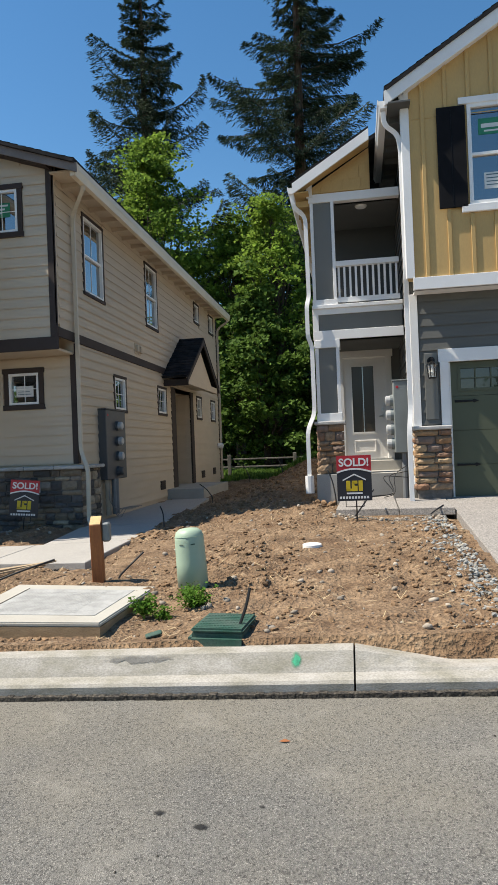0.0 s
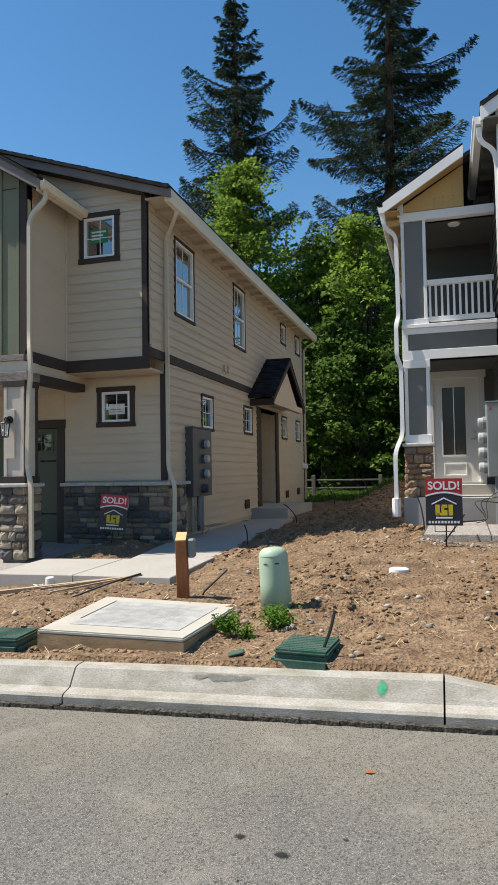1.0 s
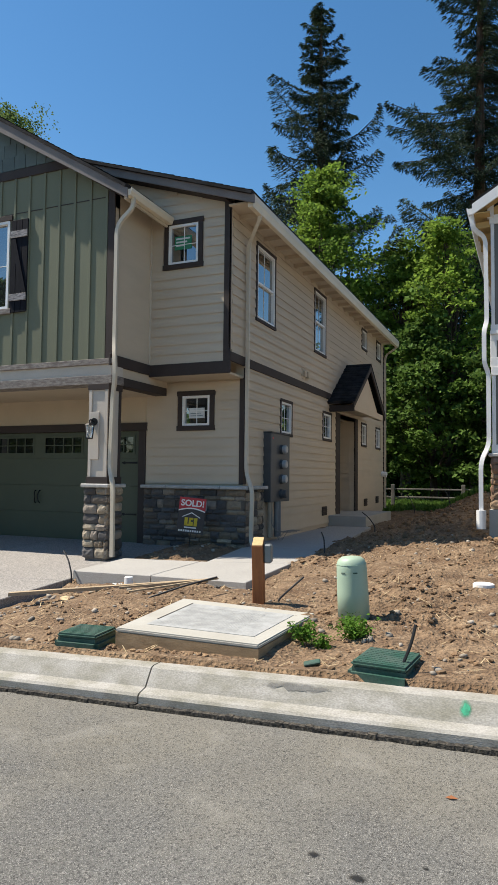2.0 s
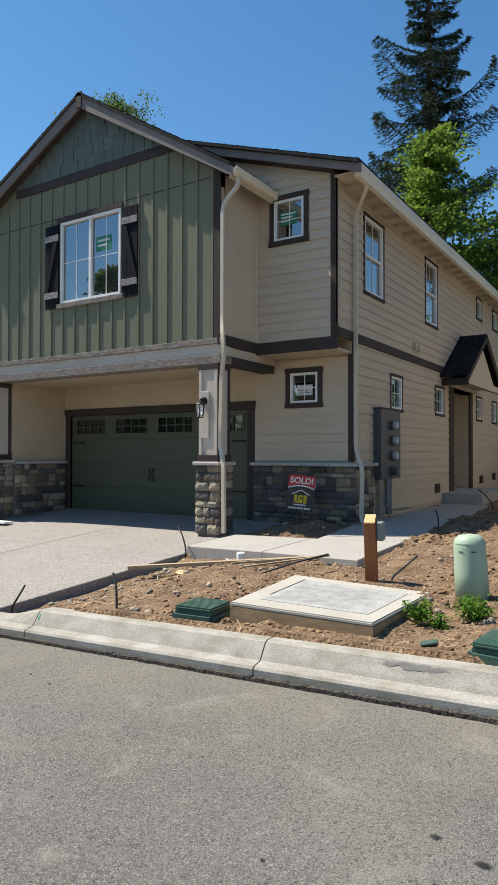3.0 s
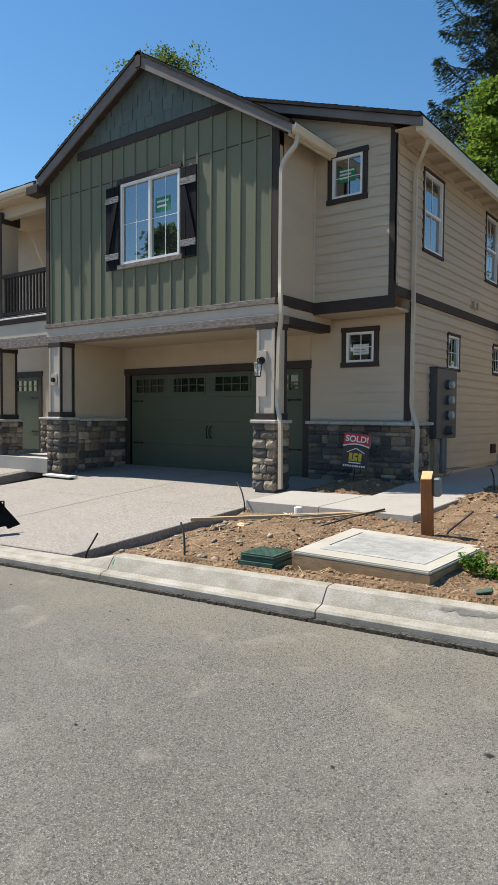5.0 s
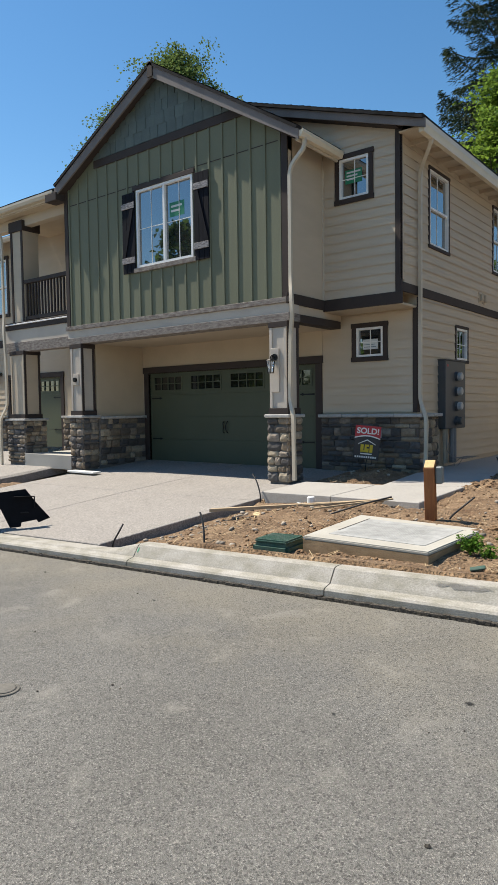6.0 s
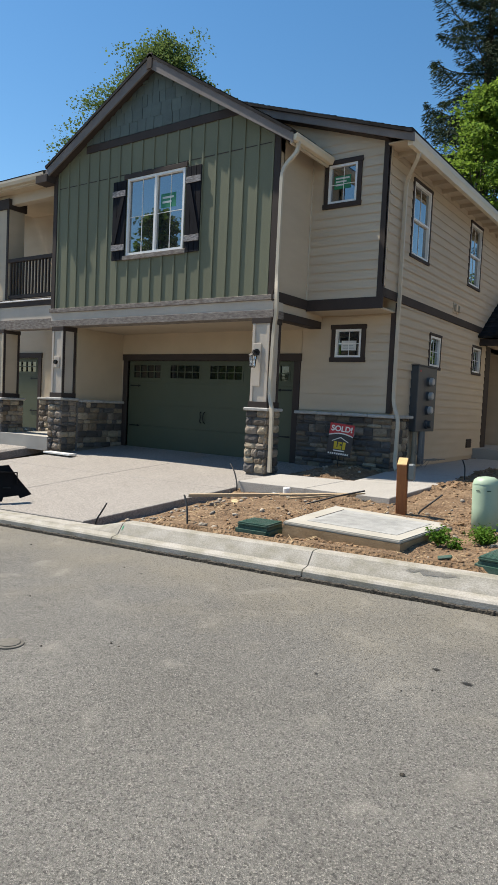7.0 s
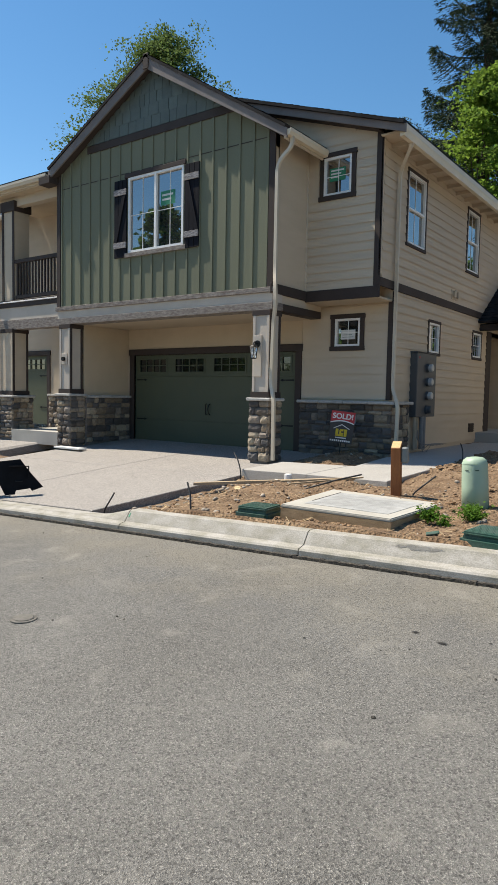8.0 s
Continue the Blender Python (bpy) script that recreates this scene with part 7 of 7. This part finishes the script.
for k in range(650):
    x, y = near_lot(rr)
    if not open_soil(x, y):
        continue
    a, ln = rr.uniform(0, 3.14), rr.uniform(0.04, 0.16)
    d = Vector((math.cos(a), math.sin(a), rr.uniform(-0.1, 0.35))) * ln / 2
    n = Vector((-math.sin(a), math.cos(a), 0)) * 0.003
    c, k0 = Vector((x, y, soil_z(x, y) + 0.02)), len(verts)
    verts += [c - d - n, c - d + n, c + d + n, c + d - n]
    faces.append((k0, k0 + 1, k0 + 2, k0 + 3))
me = bpy.data.meshes.new("straw")
me.from_pydata(verts, [], faces)
me.materials.append(M_STRAW)
tagged(new("straw", me), "dry straw scattered on the soil", "straw", kind="stuff")


# ---- plants ----
def leaf_quads(centres, sizes, rng, length=1.4, tilt=0.9, hang=None):
    """Small folded leaves, turned at random, as arrays for one mesh."""
    n = len(centres)
    c = np.asarray(centres, float)
    s = np.asarray(sizes, float)[:, None]
    az = rng.uniform(0, 2 * np.pi, n)
    el = rng.normal(-0.25 if hang is None else hang, 0.5, n)
    d = np.stack([np.cos(az) * np.cos(el), np.sin(az) * np.cos(el), np.sin(el)], 1)
    up = np.stack([rng.normal(0, tilt * 0.6, n), rng.normal(0, tilt * 0.6, n), np.ones(n)], 1)
    w = np.cross(d, up)
    w /= np.linalg.norm(w, axis=1)[:, None] + 1e-9
    nrm = np.cross(w, d)
    a = c - d * s * 0.5 * length
    b = c + d * s * 0.5 * length - nrm * s * 0.15
    l = c + w * s * 0.5 + nrm * s * 0.12
    r = c - w * s * 0.5 + nrm * s * 0.12
    v = np.stack([a, l, b, r], 1).reshape(-1, 3)
    k = np.arange(n)[:, None] * 4
    f = np.concatenate([k + np.array([[0, 1, 2]]), k + np.array([[0, 2, 3]])], 1).reshape(-1, 3)
    return v, f


def cloud(name, v, f, mat, parent=None, label=""):
    me = bpy.data.meshes.new(name)
    me.vertices.add(len(v))
    me.vertices.foreach_set("co", np.asarray(v, np.float32).ravel())
    nf, w = f.shape
    me.loops.add(nf * w)
    me.loops.foreach_set("vertex_index", f.ravel().astype(np.int32))
    me.polygons.add(nf)
    me.polygons.foreach_set("loop_start", np.arange(0, nf * w, w, dtype=np.int32))
    me.polygons.foreach_set("loop_total", np.full(nf, w, np.int32))
    me.update()
    me.validate()
    me.materials.append(mat)
    ob = new(name, me)
    ob.parent = parent
    if label:
        ob["label"] = label
    return ob


def conifer(at, height, reach, seed, lean=0.0, bare=0.1, label="tall dark fir tree with drooping ragged branches", top=0.35):
    """A fir: a tapered trunk, boughs that sag and lift at the tip, hung with short needle sprays."""
    rng = np.random.default_rng(seed)
    root = thing("fir_tree", label, "tree", group="firs behind the houses")
    bm = bmesh.new()
    tube(bm, [(lean * t * height * 0.02, 0, height * t) for t in np.linspace(0, 0.985, 12)], [0.42 * (1 - t) ** 0.8 + 0.03 for t in np.linspace(0, 0.985, 12)], 10)
    part("trunk", bm, M_BARK, root)
    V, F, off = [], [], 0
    wood = bmesh.new()
    nb = int(height * 6.6)
    az = rng.uniform(0, 6.28)
    for i in range(nb):
        t = min(max(bare + (1 - bare) * (i + rng.uniform(-0.7, 0.7)) / nb, bare), 0.992)
        prof = min(1.0, ((1 - t) / (1 - top)) ** 0.95) * (1 - 0.3 * max(0, 0.3 - t) / 0.3)
        long_bough = rng.random() < 0.2
        L = reach * prof * (rng.uniform(0.95, 1.3) if long_bough else rng.uniform(0.3, 0.85)) + 0.28
        az += 2.4 + rng.normal(0, 1.2)
        z0 = t * height
        steps = max(4, int(L / 0.2))
        s = np.linspace(0.06, 1, steps)
        rise = rng.normal(0.0, 0.07)
        sag = (-0.34 * (1 - t) + 0.16 * t + rise) * L * s + (0.10 + 0.22 * (1 - t)) * L * s ** 2.4
        bend = rng.normal(0, 0.25) * s ** 2
        px, py, pz = np.cos(az + bend) * L * s + lean * z0 * 0.02, np.sin(az + bend) * L * s, z0 + sag
        stride = max(1, steps // 4)
        tube(wood, [(px[k], py[k], pz[k]) for k in range(0, steps, stride)], [0.05 * (1 - q * 0.8) * min(1, L / 3) + 0.006 for q in s[::stride]], 4, cap=False)
        for k in range(steps):
            width = 0.16 + (0.12 + 0.62 * min(1, L / 4)) * math.sin(math.pi * min(1, 0.12 + 0.84 * s[k])) ** 0.8
            droop = 0.25 + 0.55 * rng.random() * (1 - 0.6 * t)
            for side in (-1, 1):
                nt = rng.integers(24, 32)
                q = rng.uniform(0, 1, nt) ** 0.8
                out = np.array([np.cos(az + side * 0.95), np.sin(az + side * 0.95), 0.0])
                base = np.array([px[k], py[k], pz[k]])
                c = base + out * (q * width)[:, None] + np.stack([rng.normal(0, 0.05, nt), rng.normal(0, 0.05, nt), -droop * q ** 1.5 * width - rng.uniform(-0.04, 0.42, nt) * (1 - 0.75 * t)], 1)
                d = out * 0.6 + np.stack([np.cos(az) * np.ones(nt) * 0.45, np.sin(az) * np.ones(nt) * 0.45, -0.25 - rng.uniform(0, 0.8, nt) * (1 - 0.7 * t)], 1) + rng.normal(0, 0.22, (nt, 3))
                d /= np.linalg.norm(d, axis=1)[:, None]
                w = np.cross(d, rng.normal(0, 1, (nt, 3)) * np.array([0.5, 0.5, 1.0]))
                w /= np.linalg.norm(w, axis=1)[:, None] + 1e-9
                ln = rng.uniform(0.12, 0.27, nt)[:, None]
                wd = rng.uniform(0.013, 0.027, nt)[:, None]
                v = np.stack([c - d * ln * 0.4 - w * wd * 0.5, c - d * ln * 0.2 + w * wd, c + d * ln * 0.8, c - d * ln * 0.1 - w * wd * 1.4], 1).reshape(-1, 3)
                V.append(v)
                F.append(off + np.arange(nt)[:, None] * 4 + np.array([[0, 1, 2, 3]]))
                off += nt * 4
    tagged(part("branchwork", wood, M_BARK, root), kind="stuff")
    tagged(cloud("crown", np.concatenate(V), np.concatenate(F), M_NEEDLE, root), kind="stuff")
    root.location = at
    return root


def broadleaf(at, height, reach, seed, mat, leaf=0.2, clumps=90, per=130, low=0.25, name="maple_tree", label="leafy bright green maple tree", group="broadleaf trees", pad=0.24):
    """A broadleaf tree: trunk, rising limbs, and flat drooping pads of leaves with gaps between."""
    rng = np.random.default_rng(seed)
    root = thing(name, label, "tree", group=group)
    bm = bmesh.new()
    trunk = [(0.25 * math.sin(2.1 * t + seed), 0.2 * math.sin(1.7 * t), height * 0.85 * t) for t in np.linspace(0, 1, 9)]
    tube(bm, trunk, [0.26 * (1 - t) ** 0.9 * height / 14 + 0.02 for t in np.linspace(0, 1, 9)], 9)
    part("trunk", bm, M_BARK, root)
    limbs = bmesh.new()
    C, Z = [], []
    for i in range(clumps):
        t = low + (1 - low) * rng.random() ** 0.9
        az = rng.uniform(0, 2 * np.pi)
        u = (t - low) / (1 - low)
        prof = min(1.0, 0.45 + 1.6 * u) * max(0.05, 1 - u ** 1.5) ** 0.9
        R = reach * prof * rng.uniform(0.3, 1.12)
        tip = np.array([np.cos(az) * R, np.sin(az) * R, height * t + rng.normal(0, 0.3)])
        idx = max(0.15, t - 0.22) * 8 / 0.85
        b0 = Vector(trunk[min(8, int(idx))])
        if i % 2 == 0:
            m = b0.lerp(Vector(tip), 0.55) + Vector((0, 0, 0.25))
            tube(limbs, [b0, m, Vector(tip)], [0.06, 0.035, 0.01], 4, cap=False)
        n = int(per * rng.uniform(0.4, 1.5))
        rad = rng.uniform(0.4, 1.1) * reach * pad
        subs = rng.integers(3, 7)
        seat = rng.normal(0, 0.55, (subs, 3)) * rad * np.array([1.0, 1.0, 0.45])
        g = rng.normal(0, 0.36, (n, 3)) * rad * np.array([1.1, 1.1, 0.38])
        g[:, 2] -= 0.5 * (g[:, 0] ** 2 + g[:, 1] ** 2) / rad
        C.append(tip + seat[rng.integers(0, subs, n)] + g)
        Z.append(leaf * rng.uniform(0.55, 1.3, n))
    tagged(part("limbwork", limbs, M_BARK, root), kind="stuff")
    v, f = leaf_quads(np.concatenate(C), np.concatenate(Z), rng, 1.15)
    tagged(cloud("crown", v, f, mat, root), kind="stuff")
    root.location = at
    return root


conifer((-10.9, 38, 0.8), 28.8, 7.0, 11, top=0.36)
conifer((-2.1, 36, 0.8), 31.0, 4.0, 27, lean=0.5, top=0.6)
conifer((-5.4, 44, 0.8), 17.0, 4.6, 31, label="dark fir tree standing behind the maples")
broadleaf((-8.7, 31.5, 0.8), 15.0, 4.6, 3, M_MAPLE, 0.16, 140, 140)
broadleaf((-5.0, 33.5, 0.8), 12.6, 3.8, 4, M_MAPLE, 0.16, 110, 120, 0.18)
broadleaf((-3.0, 30.5, 0.8), 11.6, 2.7, 6, M_MAPLE, 0.15, 100, 115, 0.25)
broadleaf((-3.6, 29.5, 0.8), 7.6, 2.9, 8, M_BROAD, 0.18, 90, 130, 0.06, label="dark green understorey tree at the wood's edge")
broadleaf((-0.4, 28.5, 0.8), 6.4, 2.6, 9, M_BROAD, 0.18, 90, 130, 0.05, label="dark green understorey tree at the wood's edge")
broadleaf((-49.6, 54, 0.5), 38.2, 14.5, 12, M_ALDER, 0.24, 260, 230, 0.45, "alder_tree", "thin-crowned alder tree behind the roofs", pad=0.16)

# dense wood behind, uncounted
rng = np.random.default_rng(77)
n = 60000
c = np.stack([rng.uniform(-20, 1.5, n), rng.uniform(38, 50, n), 0.8 + 10.0 * rng.random(n) ** 1.15], 1)
lump = np.sin(c[:, 0] * 1.1 + 2 * np.sin(c[:, 2] * 0.7)) + np.sin(c[:, 2] * 1.3 + c[:, 1])
c = c[lump > -0.35]
v, f = leaf_quads(c, rng.uniform(0.25, 0.6, len(c)), rng, 1.2)
tagged(cloud("far_wood", v, f, M_BROAD), "dense dark green wood behind the lots", "wood", kind="stuff")
n = 26000
c = np.stack([rng.uniform(-75, 45, n), rng.uniform(-52, -44, n), -2 + 11.0 * rng.random(n)], 1)
c = c[c[:, 2] < 5.5 + 3.0 * np.sin(c[:, 0] * 0.45) + rng.normal(0, 1.2, n)]
v, f = leaf_quads(c, rng.uniform(0.5, 1.1, len(c)), rng, 1.2)
tagged(cloud("far_wood", v, f, M_BROAD), "dark wood across the road", "wood", kind="stuff")
# trees over the road, mirrored in the front windows
for k, (x, y, h) in enumerate(((-24, -26, 11), (-15, -30, 12.5), (-32, -24, 10), (-5, -32, 11))):
    broadleaf((x, y, -1), h, 4.4, 40 + k, M_BROAD, 0.4, 60, 70, 0.1, "roadside_tree", "broadleaf tree across the road")


for k, (x, y, h) in enumerate(((-43, -26, 19.5), (-53, -25, 18))):
    broadleaf((x, y, -1), h, 6.0, 60 + k, M_BROAD, 0.6, 90, 70, 0.1, "roadside_tree", "tall broadleaf tree across the road")


def weed(at, size, seed, count):
    rng = np.random.default_rng(seed)
    root = thing("weed_clump", "low bright green weed clump in soil", "plant", group="weeds by the pedestal")
    bm = bmesh.new()
    C, Z = [], []
    for k in range(count):
        az, r, h = rng.uniform(0, 6.28), size * rng.random() ** 0.6, size * rng.uniform(0.25, 0.95)
        tip = Vector((math.cos(az) * r, math.sin(az) * r, h))
        tube(bm, [(tip.x * 0.25, tip.y * 0.25, -0.02), tip * 0.6, tip], 0.0022, 4, cap=False)
        m = 14
        t = rng.uniform(0.3, 1.0, m)[:, None]
        C.append(np.array(tip)[None] * t + rng.normal(0, 0.018, (m, 3)))
        Z.append(rng.uniform(0.012, 0.03, m))
    part("stems", bm, M_WEED, root)
    v, f = leaf_quads(np.concatenate(C), np.concatenate(Z), rng, 1.4, hang=0.2)
    tagged(cloud("leaves", v, f, M_WEED, root), kind="stuff")
    root.location = at


weed((-1.28, 6.60, 0.29), 0.15, 1, 34)
weed((-1.10, 6.45, 0.28), 0.09, 2, 14)
weed((-0.90, 6.72, 0.30), 0.20, 3, 46)
weed((-1.02, 6.98, 0.32), 0.12, 4, 20)
# grass at the wood's edge
n = 9000
rng = np.random.default_rng(5)
c = np.stack([rng.uniform(-6, 3, n), rng.uniform(23.8, 28, n), np.full(n, 1.02)], 1)
c[:, 2] = [soil_z(x, y) + 0.1 for x, y in c[:, :2]]
v, f = leaf_quads(c, rng.uniform(0.03, 0.05, n), rng, 7.0, hang=1.2)
tagged(cloud("grass", v, f, M_GRASS), "tall green grass at the wood's edge", "grass", kind="stuff")

# split-rail fence
fence = thing("rail_fence", "weathered grey split-rail fence before the wood", "fence")
for x in (-6.6, -4.2, -1.8, 0.6, 3.0):
    slab("post", flat, x - 0.06, x + 0.06, 25.2, 25.32, 0.6, 1.40, M_RAIL, fence, bevel=0.01)
    for z in (0.92, 1.2):
        slab("rail", flat, x - 0.02, x + 2.38, 25.23, 25.28, z, z + 0.055, M_RAIL, fence, bevel=0.01)
